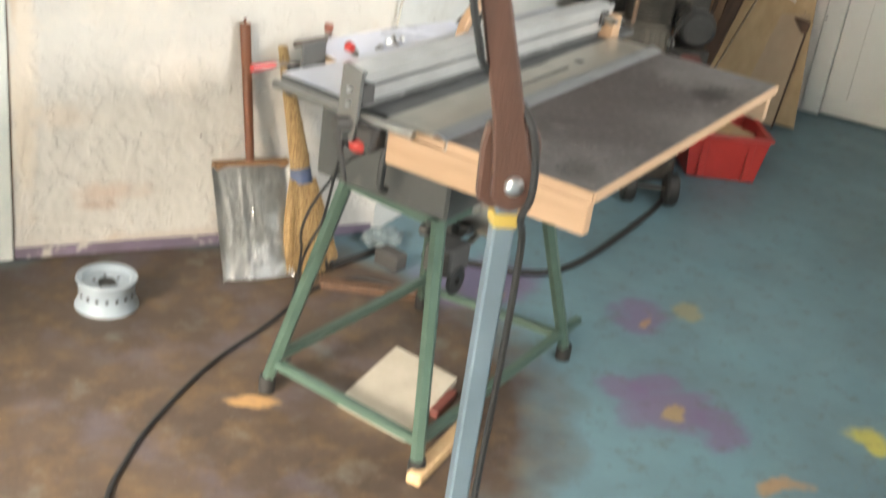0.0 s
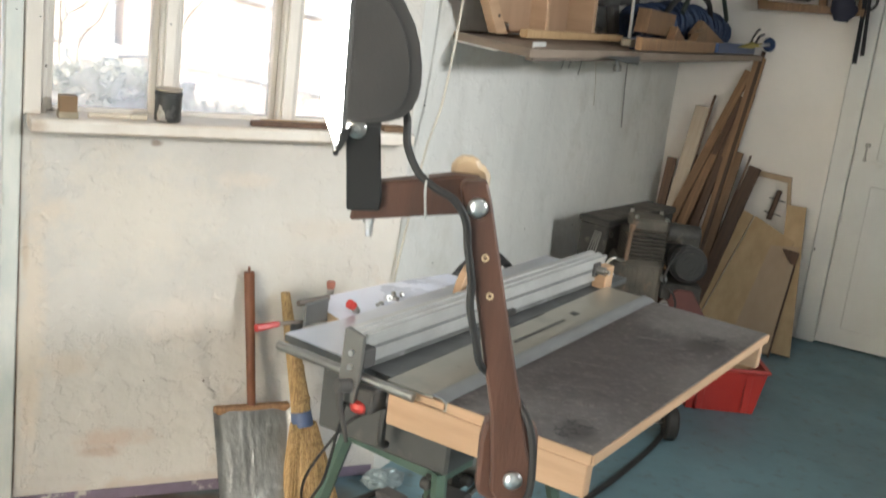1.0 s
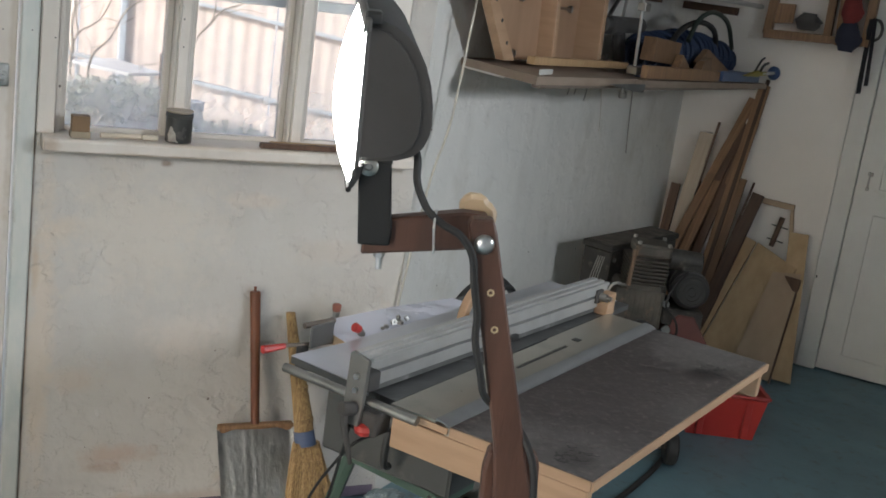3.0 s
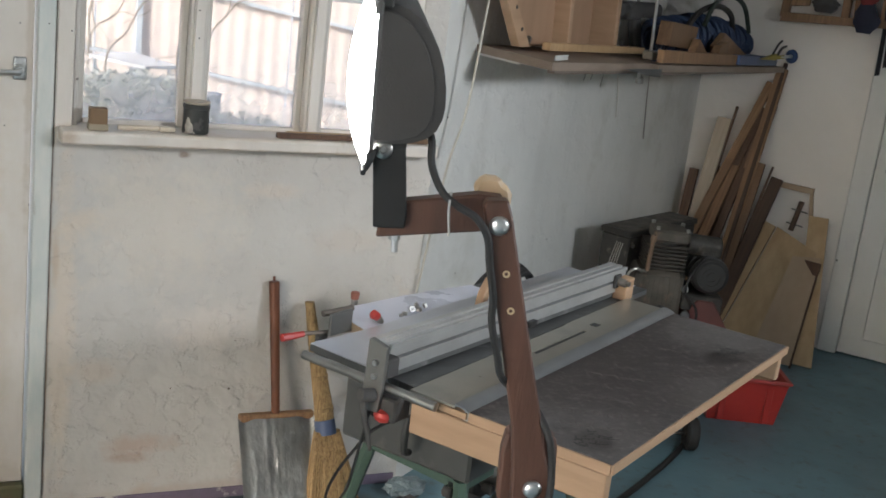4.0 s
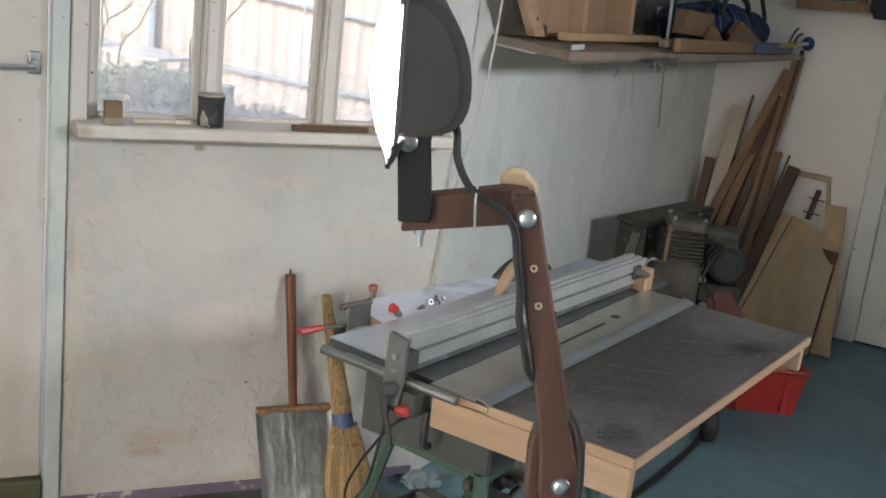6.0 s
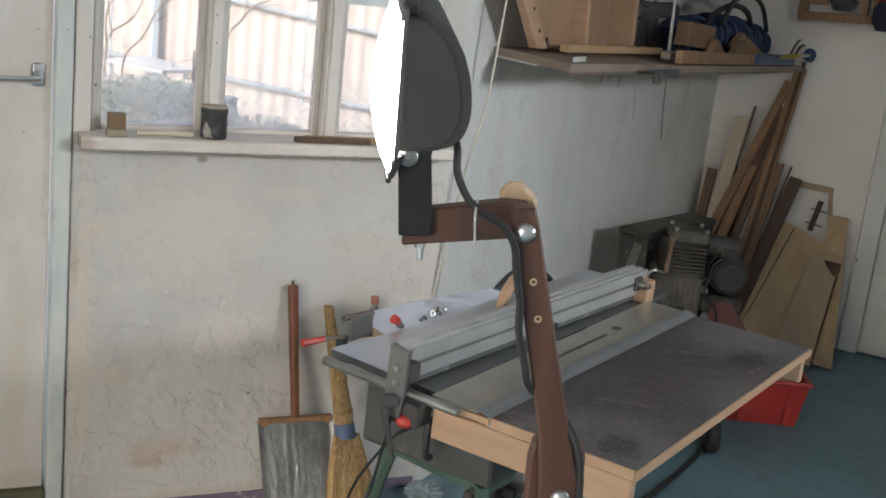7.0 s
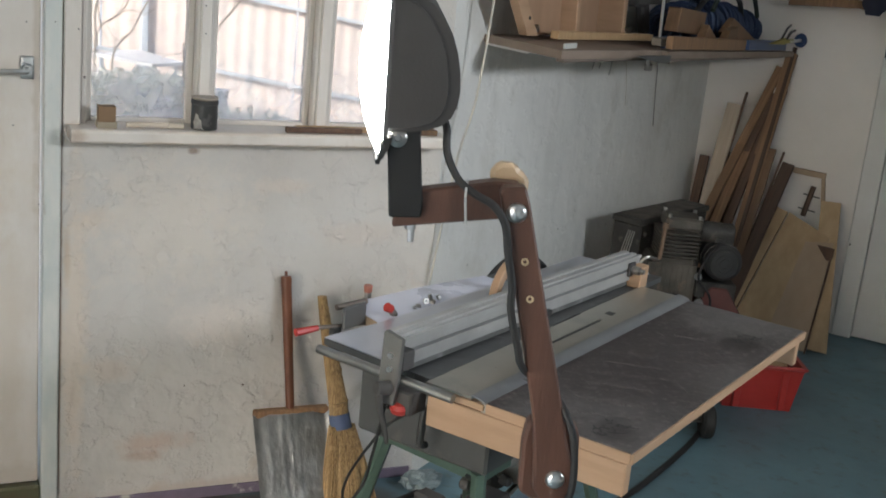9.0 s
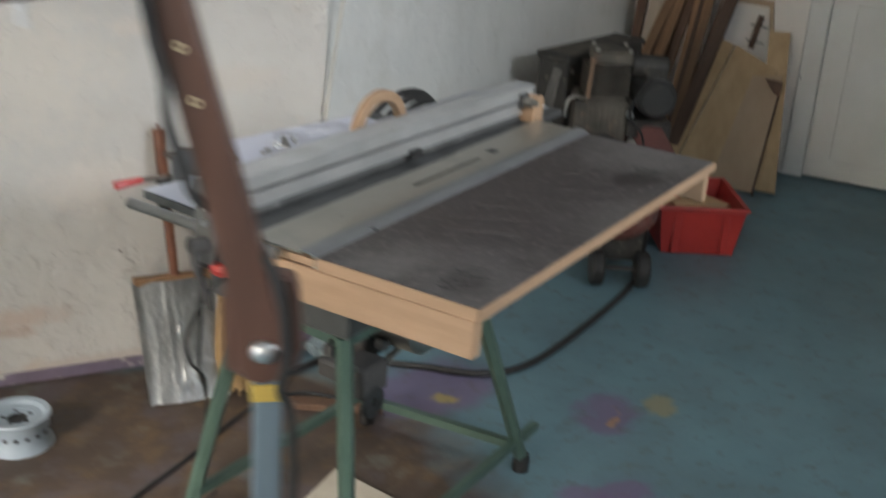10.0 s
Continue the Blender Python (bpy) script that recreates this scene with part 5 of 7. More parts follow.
part("bristles", box(0.275, 0.318, -0.05, -0.028, 1.114, 1.128, 0.003), mat("stiff_bristle", (0.62, 0.54, 0.43), None, 0.8), br)
for x0, x1, y0, m_, lb in ((0.595, 0.815, -0.062, M_DARK_WOOD, "thin brown timber slat lying on the sill"), (0.63, 0.86, -0.038, M_PINE_PALE, "pale thin slat lying on the sill")):
    solo("sill_slat", box(x0, x1, y0, y0 + 0.02, 1.113, 1.127, 0.001), m_, lb, "slat")
solo("sill_block", box(0.985, 1.05, -0.058, -0.02, 1.112, 1.128, 0.002), M_PINE, "small brown timber block on the sill end", "block")
# roll of tape and red tag on the mullions
roll = thing("tape_roll", (0.712, -0.03, 1.562), "dark roll of tape hung on the window post", "tape roll")
Mr = Matrix.Translation((0.712, -0.014, 1.604)) @ pose(0, 0, 0, 90, 0, 0)
part("tape", lathe([(0.018, 0.0), (0.046, 0.0), (0.047, 0.002), (0.047, 0.020), (0.046, 0.022), (0.018, 0.022), (0.018, 0.0)], Mr, seg=32), M_CHARCOAL, roll, smooth=True)
part("core", lathe([(0.0, 0.004), (0.0165, 0.004), (0.0178, 0.0), (0.0178, 0.022), (0.0165, 0.018), (0.0, 0.018)], Mr, seg=24), M_CARD, roll, smooth=True)
tag = thing("red_clip", (0.358, -0.02, 1.48), "red plastic clip with strings hanging on the window post", "clip")
part("clip_body", join(box(0.350, 0.364, -0.034, -0.014, 1.49, 1.515, 0.003), cyl((0.364, -0.024, 1.503), (0.392, -0.026, 1.499), 0.0035)), M_RED, tag)
M_STRING = mat("pale_string", (0.62, 0.58, 0.5), None, 0.8)
part("strings", join(tube([(0.358, -0.017, 1.75), (0.357, -0.018, 1.60), (0.357, -0.022, 1.515)], 0.0013, seg=5), tube([(0.357, -0.024, 1.49), (0.355, -0.02, 1.475), (0.352, -0.018, 1.462)], 0.0012, seg=5), tube([(0.357, -0.024, 1.49), (0.361, -0.02, 1.475), (0.366, -0.018, 1.464)], 0.0012, seg=5)), M_STRING, tag)
solo("pull_cord", tube([(1.235, -0.03, 1.98), (1.204, -0.03, 1.557), (1.176, -0.03, 1.225), (1.136, -0.03, 1.052), (1.10, -0.02, 0.76), (1.086, -0.012, 0.60)], 0.0038, seg=6, n=6), M_STRING, "pale cord hanging slack down the wall", "cord", smooth=True)

# ---- on the saw ----
poly = [(0.245, -0.492), (0.47, -0.462), (0.66, -0.420), (0.66, -0.3645), (0.200, -0.3755)]
sheet = thing("laminate_sheet", M_T @ Vector((0.4, -0.33, TOP)), "lilac white laminate board lying on the saw", "board")
part("core", moved(slab(poly, TOP - 0.0265, TOP - 0.006), M_T), M_TANPLY, sheet, "tan chipboard core")
part("laminate", moved(slab([(u + 0.0015, v) for u, v in poly], TOP - 0.0058, TOP - 0.0040), M_T), mat("lilac_white_laminate", (0.66, 0.67, 0.76), (0.60, 0.61, 0.70), 0.28, scale=4), sheet)
for i, (u, v, r) in enumerate(((0.372, -0.362, 0.007), (0.392, -0.358, 0.008), (0.40, -0.372, 0.007), (0.345, -0.36, 0.006), (0.415, -0.36, 0.006), (0.33, -0.358, 0.005))):
    p = M_T @ Vector((u, v - 0.022, TOP - 0.0038))
    solo("hex_nut", moved(lathe([(r * 0.45, 0), (r, 0), (r, r * 0.9), (r * 0.45, r * 0.9), (r * 0.45, 0)], Matrix.Translation(p) @ pose(0, 0, 0, 0 if i % 2 else 70, 0, 25 * i), seg=6), Matrix.Translation((0, 0, r if not i % 2 else 0))), M_STEEL, "bright zinc nut lying on the laminate sheet", "nut", group="loose nuts")
M_BROWNSTEEL = mat("browned_steel", (0.20, 0.165, 0.14), (0.12, 0.10, 0.085), 0.5, metal=0.6, scale=14)
lv = thing("clamp_lever", M_T @ Vector((0.14, -0.435, 0.901)), "steel clamping lever with a red grip", "lever")
part("rod", moved(tube([(0.111, -0.459, 0.908), (0.143, -0.437, 0.91), (0.19, -0.425, 0.907), (0.229, -0.424, 0.902)], 0.0045), M_T), M_BROWNSTEEL, lv, smooth=True)
part("grip", moved(tube([(0.068, -0.475, 0.904), (0.088, -0.468, 0.905), (0.112, -0.457, 0.908)], 0.0085, r_end=0.006), M_T), M_RED, lv, "red plastic grip", smooth=True)
part("pivot", moved(join(box(0.128, 0.152, -0.443, -0.427, 0.851, 0.909, 0.003), box(0.134, 0.30, -0.441, -0.429, 0.851, 0.866, 0.002)), M_T), M_BLACK, lv)
for u, v, dark in ((0.262, -0.366, True), (0.325, -0.50, False)):
    k = thing("screw_knob", M_T @ Vector((u, v, TOP)), "red topped clamping knob on the saw" if dark else "small dull red knob at the back of the saw", "knob")
    base = M_T @ Vector((u, v - (0.016 if dark else 0), TOP + (0.005 if dark else -0.008)))
    ax = (M_T.to_3x3() @ Vector((-0.8, -0.2, 0.45))).normalized() if dark else Vector((0, 0, 1))
    part("cap", cyl(base + ax * 0.010, base + ax * 0.027, 0.0085, 0.010, seg=16, b=0.002), M_RED if dark else mat("dull_red", (0.33, 0.12, 0.08), None, 0.5), k, smooth=True)
    part("stem", cyl(base - Vector((0, 0, 0.008)), base + ax * 0.013, 0.0075, seg=12), M_STEEL, k)
    if not dark:
        part("bracket", moved(box(u - 0.008, u + 0.008, v - 0.01, -0.3885, TOP - 0.024, TOP - 0.012, 0.001), M_T), M_CHARCOAL, k)
part_parent = thing("mitre_gauge", M_T @ Vector((0.13, -0.42, 0.9)), "grey steel mitre gauge with a round bar", "gauge")
part("plate", moved(box(0.145, 0.215, -0.425, -0.418, TOP - 0.02, TOP + 0.026, 0.002), M_T), mat("grey_casting", (0.17, 0.17, 0.165), None, 0.5, metal=0.5), part_parent)
part("bar", moved(cyl((0.168, -0.458, TOP + 0.013), (0.24, -0.44, TOP + 0.016), 0.0065, seg=14), M_T), M_BROWNSTEEL, part_parent, smooth=True)
arch = thing("plywood_arch", M_T @ Vector((0.52, -0.27, TOP)), "pale plywood arch standing behind the fence", "arch")
prof = [(0.52 + r * math.cos(a), 0.962 + r * math.sin(a)) for r, sgn in ((0.083, 1), (0.063, -1)) for a in [math.pi * (k / 14 if sgn > 0 else 1 - k / 14) for k in range(15)]]
prof = [(0.603, TOP + 0.016)] + prof[:15] + [(0.437, TOP + 0.016), (0.461, TOP + 0.016)] + prof[15:] + [(0.579, TOP + 0.016)]
part("arch_body", moved(prism(prof, -0.272, -0.253, b=0.002), M_T @ Matrix.Translation((0, 0, -0.0175))), M_PLY, arch, smooth=True)
solo("coiled_hose", join(*[moved(tube([((0.150 + 0.004 * k) * math.cos(a), (0.150 + 0.004 * k) * math.sin(a), 0.0) for a in [2 * math.pi * i / 20 for i in range(21)]], 0.0085, n=3), M_T @ Matrix.Translation((0.94 + 0.008 * k, -0.475 - 0.016 * k, 0.745)) @ pose(0, 0, 0, 78 + 4 * k, 0, 6 * k - 6)) for k in range(3)]), M_RUBBER, "coil of black hose hung at the back of the saw", "hose", smooth=True)

# clutter on the floor behind the saw
M_BAG = mat("pale_crumpled_film", (0.17, 0.21, 0.22), (0.11, 0.14, 0.15), 0.35, scale=14, bump=0.5, bump_scale=24, bump_dist=0.006)
random.seed(17)
bm = bmesh.new()
bmesh.ops.create_icosphere(bm, subdivisions=4, radius=1.0)
for v in bm.verts:
    k = 1 + 0.28 * noise.noise(v.co * 2.1) + 0.16 * noise.noise(v.co * 5.0)
    v.co = Vector((1.09 + 0.065 * v.co.x * k, -0.10 + 0.045 * v.co.y * k, max(0.002, 0.03 + 0.03 * v.co.z * k)))
solo("crumpled_bag", bm, M_BAG, "pale bluish crumpled plastic bag on the floor by the wall", "bag")
solo("floor_lath", box(-0.17, 0.17, -0.022, 0.022, 0.001, 0.019, 0.002, pose(0.96, -0.385, 0, 0, 0, -26)), M_DARK_WOOD, "brown lath lying on the floor behind the saw", "lath")
solo("iron_rod", cyl((0.88, -0.22, 0.011), (1.13, -0.11, 0.011), 0.010, seg=10), M_RUBBER, "dark iron rod lying on the floor behind the saw", "rod", smooth=True)
solo("iron_block", box(-0.03, 0.03, -0.045, 0.045, 0.0, 0.055, 0.008, pose(1.06, -0.235, 0, 0, 0, 25)), M_CHARCOAL, "dark iron block on the floor behind the saw", "block")

# ---- far corner ----
def leaning(name, top, foot, width, thick, material, label, group="leaning timbers", category="plank"):
    """A plank leaning on the door wall: its top and foot in that wall's frame (along, off, up)."""
    a, b = M_C @ Vector(foot), M_C @ Vector(top)
    z = (b - a).normalized()
    across = (BN - z * BN.dot(z)).normalized()
    y = z.cross(across)
    m = Matrix.Identity(4)
    m.col[0], m.col[1], m.col[2], m.col[3] = (*across, 0), (*y, 0), (*z, 0), (*a, 1)
    ob = new(name, finish(box(-width / 2, width / 2, -thick / 2, thick / 2, 0, (b - a).length, 0.0015), name, material))
    ob.matrix_basis = m
    return tagged(ob, label, category, group)


leaning("plank", (0.086, 0.143, 0.777), (0.08, 0.33, 0.01), 0.045, 0.02, M_DARK_WOOD, "short dark old plank leaning in the corner")
leaning("plank", (0.173, 0.075, 1.038), (0.123, 0.36, 0.01), 0.068, 0.018, mat("greyed_pale_pine", (0.50, 0.42, 0.33), (0.40, 0.33, 0.25), 0.65, scale=7, stretch=(13, 13, 0.7)), "pale pine plank with a skewed end leaning in the corner")
leaning("stick", (0.217, 0.05, 1.099), (0.121, 0.30, 0.005), 0.012, 0.012, M_DARK_WOOD, "thin dark stick leaning among the planks", category="stick")
leaning("plank", (0.352, 0.030, 1.236), (0.03, 0.42, 0.01), 0.040, 0.02, M_PINE, "brown pine plank leaning steeply in the corner")
leaning("plank", (0.391, 0.016, 1.307), (0.30, 0.34, 0.01), 0.052, 0.022, M_PINE, "tall brown pine batten, the longest in the corner")
leaning("plank", (0.40, 0.012, 1.335), (0.31, 0.365, 0.01), 0.018, 0.015, M_DARK_WOOD, "narrow dark batten beside the tall pine one", category="batten")
leaning("plank", (0.345, 0.055, 1.115), (0.085, 0.36, 0.01), 0.04, 0.02, M_DARK_WOOD, "dark stained plank leaning in the corner")
leaning("plank", (0.330, 0.040, 1.16), (0.05, 0.46, 0.01), 0.036, 0.02, M_PINE, "reddish brown plank leaning in the corner")
leaning("plank", (0.356, 0.078, 1.021), (0.19, 0.35, 0.01), 0.035, 0.02, M_DARK_WOOD, "dark narrow plank leaning in the corner")
leaning("plank", (0.30, 0.09, 0.95), (0.13, 0.43, 0.01), 0.045, 0.02, M_PINE, "brown plank leaning in the corner")
leaning("plank", (0.395, 0.12, 0.86), (0.329, 0.36, 0.01), 0.046, 0.02, M_PINE, "golden brown batten leaning in the corner")
leaning("plank", (0.483, 0.11, 0.80), (0.345, 0.40, 0.01), 0.058, 0.022, M_DARK_WOOD, "broad dark plank leaning before the pale boards")
leaning("stick", (0.45, 0.10, 0.85), (0.317, 0.33, 0.005), 0.01, 0.01, M_DARK_WOOD, "thin dark stick leaning among the planks", category="stick")


random.seed(12)
for k in range(9):
    q = k / 8
    tu, tz = 0.20 + 0.20 * q + random.uniform(-0.012, 0.012), 0.80 + 0.36 * q + random.uniform(-0.10, 0.07)
    leaning("plank", (tu, max(0.03, 0.13 - 0.08 * q), tz), (0.06 + 0.20 * q + random.uniform(-0.02, 0.02), 0.28 + 0.015 * (k % 4), 0.008), random.uniform(0.012, 0.026), random.uniform(0.010, 0.018), (M_DARK_WOOD, M_PINE, M_DARK_WOOD)[k % 3],
            ("thin dark weathered lath leaning in the corner", "narrow brown sawn batten leaning in the corner", "thin dark weathered lath leaning in the corner")[k % 3], category="batten")


def lean_board(name, outline, thick, lift, material, label):
    """A board lying on the slope that rises to the wall; outline as (along, height) on that slope."""
    k, o0 = 0.55, 0.40
    pts = [M_C @ Vector((u, o0 - k * z + lift, z)) for u, z in outline]
    n = (M_C.to_3x3() @ Vector((0, 1, k))).normalized()
    bm = bmesh.new()
    lo, hi = [bm.verts.new(p) for p in pts], [bm.verts.new(p + n * thick) for p in pts]
    bm.faces.new(lo)
    bm.faces.new(hi)
    for i in range(len(pts)):
        j = (i + 1) % len(pts)
        bm.faces.new((lo[i], lo[j], hi[j], hi[i]))
    bev(bm, 0.0015)
    return solo(name, bm, material, label, "board", group="leaning boards")


M_BOARD = mat("yellow_pine_board", (0.47, 0.335, 0.19), (0.36, 0.245, 0.125), 0.55, scale=5, stretch=(3, 3, 0.6), spots=(0.24, 0.13, 0.05), spot_scale=7, spot_cut=(0.70, 0.76))
lean_board("pine_board", [(0.459, 0.583), (0.520, 0.566), (0.385, 0.012), (0.330, 0.012)], 0.018, 0.02, M_BOARD, "narrow yellow pine board leaning beside a broad one")
lean_board("pine_board", [(0.527, 0.566), (0.735, 0.490), (0.640, 0.012), (0.392, 0.012)], 0.018, 0.015, M_BOARD, "broad knotty yellow pine board with a skewed top")
lean_board("plywood_board", [(0.640, 0.462), (0.764, 0.478), (0.765, 0.012), (0.575, 0.012)], 0.012, 0.045, M_TANPLY, "tan plywood sheet leaning on the pine boards")
lean_board("plywood_board", [(0.652, 0.640), (0.743, 0.644), (0.856, 0.012), (0.770, 0.012)], 0.015, 0.0, M_BOARD, "tall pale board leaning at the end of the stack")
hg = thing("rusty_bracket", M_C @ Vector((0.745, 0.2, 0.38)), "dark rusty triangular iron bracket on a rod", "bracket")
part("plate", moved(prism([(0.700, 0.470), (0.780, 0.466), (0.778, 0.425), (0.768, 0.385), (0.748, 0.41)], 0.225, 0.235, b=0.002), M_C), M_DARK_WOOD, hg)
part("rod", moved(cyl((0.772, 0.245, 0.40), (0.768, 0.452, 0.006), 0.005, seg=8), M_C), M_DARK_WOOD, hg)
fr = thing("wooden_bracket", M_C @ Vector((0.57, 0.02, 0.62)), "small L-shaped wooden frame hung on the wall", "bracket")
part("top_rail", moved(prism([(0.478, 0.775), (0.645, 0.770), (0.645, 0.742), (0.480, 0.748)], 0.004, 0.024, b=0.002), M_C), M_TANPLY, fr)
part("side_rail", moved(prism([(0.628, 0.742), (0.645, 0.742), (0.668, 0.60), (0.648, 0.60)], 0.004, 0.024, b=0.002), M_C), M_TANPLY, fr)
hs = thing("iron_bar", M_C @ Vector((0.585, 0.04, 0.56)), "dark iron bar with two cross pins", "bar")
part("bar", moved(cyl((0.600, 0.02, 0.70), (0.578, 0.05, 0.555), 0.013, seg=10), M_C), M_DARK_WOOD, hs)
for z, u in ((0.655, 0.594), (0.585, 0.583)):
    part("pin", moved(cyl((u - 0.035, 0.036, z + 0.004), (u + 0.045, 0.036, z - 0.004), 0.003, seg=6), M_C), M_BLACK, hs)
solo("wall_hook", moved(tube([(0.805, 0.002, 0.452), (0.812, 0.02, 0.452), (0.813, 0.022, 0.462)], 0.003, n=4), M_C), M_BLACK, "small black hook in the wall", "hook")


def red_crate():
    m = frame_of((2.54, 0.275, 0), (0.914, -0.407, 0), (0.407, 0.914, 0))
    w = thing("plastic_crate", m @ Vector((0.13, 0.16, 0)), "red plastic crate with wooden offcuts in it", "crate")
    lo, hi, h, t = (0.0, 0.27, 0.02, 0.33), (-0.025, 0.292, -0.008, 0.36), 0.175, 0.006

    def ring(r, z, i):
        return [(r[0] + i, r[2] + i, z), (r[1] - i, r[2] + i, z), (r[1] - i, r[3] - i, z), (r[0] + i, r[3] - i, z)]
    part("shell", moved(bev(loft([ring(lo, 0.0, 0), ring(hi, h, 0), ring(hi, h + 0.012, -0.012), ring(hi, h + 0.018, -0.010), ring(hi, h + 0.018, t), ring(lo, t, t)]), 0.003), m), M_RED, w)
    for x in (0.045, 0.225):
        part("rib", moved(prism([(x - 0.012, 0.01), (x + 0.012, 0.01), (x + 0.014, 0.165), (x - 0.014, 0.165)], -0.006, 0.02, b=0.002), m), M_RED, w)
    return m


CR = red_crate()
for x, y, r, s in ((0.10, 0.13, 20, 0.2), (0.17, 0.2, -35, 0.17), (0.2, 0.10, 60, 0.15)):
    solo("wood_offcut", moved(box(-s / 2, s / 2, -0.04, 0.04, 0.02, 0.165, 0.003, pose(x, y, 0.0, 0, 8, r)), CR), M_PINE_PALE, "pale timber offcut standing in the crate", "offcut")


def compressor():
    m = frame_of((2.32, 0.36, 0), (0.906, -0.4226, 0), (0.4226, 0.906, 0))
    w = thing("air_compressor", m @ Vector((0, 0.05, 0)), "dusty black piston air compressor on a red tank", "compressor")
    P = lambda bm: moved(bm, m)
    M_GRIME = mat("grimy_black_iron", (0.050, 0.046, 0.040), (0.026, 0.024, 0.021), 0.6, scale=20, spots=(0.15, 0.13, 0.105), spot_scale=22, spot_cut=(0.54, 0.75), metal=0.2)
    M_DUST = mat("dusty_cast_iron", (0.135, 0.118, 0.096), (0.045, 0.040, 0.033), 0.65, scale=9, spots=(0.22, 0.15, 0.10), spot_scale=16, spot_cut=(0.58, 0.75), metal=0.3)
    M_TANK = mat("faded_red_tank", (0.15, 0.050, 0.040), (0.10, 0.036, 0.03), 0.65, scale=8, spots=(0.25, 0.20, 0.17), spot_scale=5, spot_cut=(0.6, 0.8))
    prof = [(0, -0.30), (0.07, -0.295), (0.11, -0.275), (0.128, -0.24), (0.13, 0.36), (0.11, 0.40), (0, 0.415)]
    part("tank", P(lathe(prof, Matrix.Translation((0.02, 0.0, 0.27)) @ pose(0, 0, 0, -90, 0, 0), seg=28)), M_TANK, w, smooth=True)
    part("saddle", P(prism([(-0.01, 0.385), (0.095, 0.505), (0.155, 0.503), (0.245, 0.37), (0.22, 0.33), (0.02, 0.33)], -0.07, 0.12, b=0.004)), M_TANK, w, "faded red saddle plate")
    for y in (-0.20, 0.30):
        part("foot", P(join(box(-0.07, 0.11, y - 0.02, y + 0.02, 0.06, 0.16, 0.004))), M_GRIME, w)
    for x in (-0.055, 0.10):
        wh = part("wheel", P(join(lathe([(0.02, -0.022), (0.055, -0.022), (0.062, -0.014), (0.062, 0.014), (0.055, 0.022), (0.02, 0.022), (0.02, -0.022)], Matrix.Translation((x, -0.30, 0.062)) @ pose(0, 0, 0, 0, 90, 0), seg=24))), M_RUBBER, w, "black rubber wheel", smooth=True)
        part("hub", P(cyl((x - 0.024, -0.30, 0.062), (x + 0.024, -0.30, 0.062), 0.02, seg=14)), M_DUST, wh)
    part("axle", P(cyl((-0.08, -0.30, 0.062), (0.125, -0.30, 0.062), 0.008, seg=8)), M_GRIME, w)
    part("rear_foot", P(box(-0.05, 0.09, 0.27, 0.33, 0.0, 0.06, 0.006)), M_RUBBER, w)
    part("base_plate", P(box(-0.28, 0.20, -0.09, 0.20, 0.398, 0.408, 0.003)), M_GRIME, w)
    # belt guard, with its wire grille
    M_GUARD = mat("dull_black_sheet", (0.034, 0.031, 0.027), (0.018, 0.017, 0.015), 0.7, scale=22, spots=(0.14, 0.12, 0.095), spot_scale=26, spot_cut=(0.55, 0.72))
    G = M_B @ Matrix.Translation((1.163, 0.15, 0)) @ Matrix.Rotation(radians(11), 4, "Z")
    part("belt_guard", moved(box(0.0, 0.53, 0.0, 0.125, 0.36, 0.690, 0.006), G), M_GUARD, w, "black sheet belt guard")
    part("guard_top", moved(box(-0.006, 0.536, -0.006, 0.131, 0.690, 0.713, 0.004), G), M_GUARD, w)
    for k in range(4):
        part("grille_wire", moved(tube([(-0.004, 0.045 + 0.011 * k, 0.45), (-0.010, 0.052 + 0.011 * k, 0.55), (-0.004, 0.075 + 0.009 * k, 0.665)], 0.0018, seg=5, n=4), G), M_STEEL, w)
    part("crankcase", P(join(box(-0.155, 0.025, -0.07, 0.09, 0.41, 0.60, 0.014), *[box(-0.158, -0.15 + 0.178, -0.076, -0.068, 0.43 + 0.0 * k, 0.585, 0.002, Matrix.Translation((0, 0, 0)) @ Matrix.Diagonal((1, 1, 1, 1))) for k in range(1)])), M_DUST, w, "dusty finned crankcase")
    for k in range(9):
        x = -0.145 + 0.02 * k
        part("case_rib", P(box(x - 0.003, x + 0.003, -0.0785, -0.069, 0.43, 0.585, 0.001)), M_DUST, w)
    for k in range(7):
        z = 0.608 + 0.0145 * k
        part("cooling_fin", P(box(-0.128, 0.026, -0.072, 0.082, z, z + 0.005, 0.0015)), M_DUST, w)
    part("cylinder", P(cyl((-0.05, 0.005, 0.595), (-0.05, 0.005, 0.715), 0.058, seg=20)), M_GRIME, w)
    part("cylinder_head", P(join(box(-0.108, 0.030, -0.062, 0.072, 0.708, 0.757, 0.010))), M_DUST, w, "pale dusty cylinder head")
    for x, y in ((-0.095, -0.05), (0.018, -0.05), (-0.095, 0.06), (0.018, 0.06)):
        part("head_bolt", P(cyl((x, y, 0.755), (x, y, 0.767), 0.008, seg=6)), M_STEEL, w)
    part("air_filter", P(cyl((0.035, 0.02, 0.700), (0.165, 0.02, 0.696), 0.040, seg=20, b=0.006)), M_GRIME, w, "black air filter", smooth=True)
    part("motor", P(join(cyl((0.125, -0.07, 0.602), (0.125, 0.20, 0.602), 0.070, seg=26, b=0.008), cyl((0.125, -0.082, 0.602), (0.125, -0.07, 0.602), 0.060, seg=26, b=0.006))), M_BLACK, w, "black electric motor", smooth=True)
    part("motor_foot", P(box(0.06, 0.19, -0.06, 0.16, 0.405, 0.52, 0.006)), M_GRIME, w)
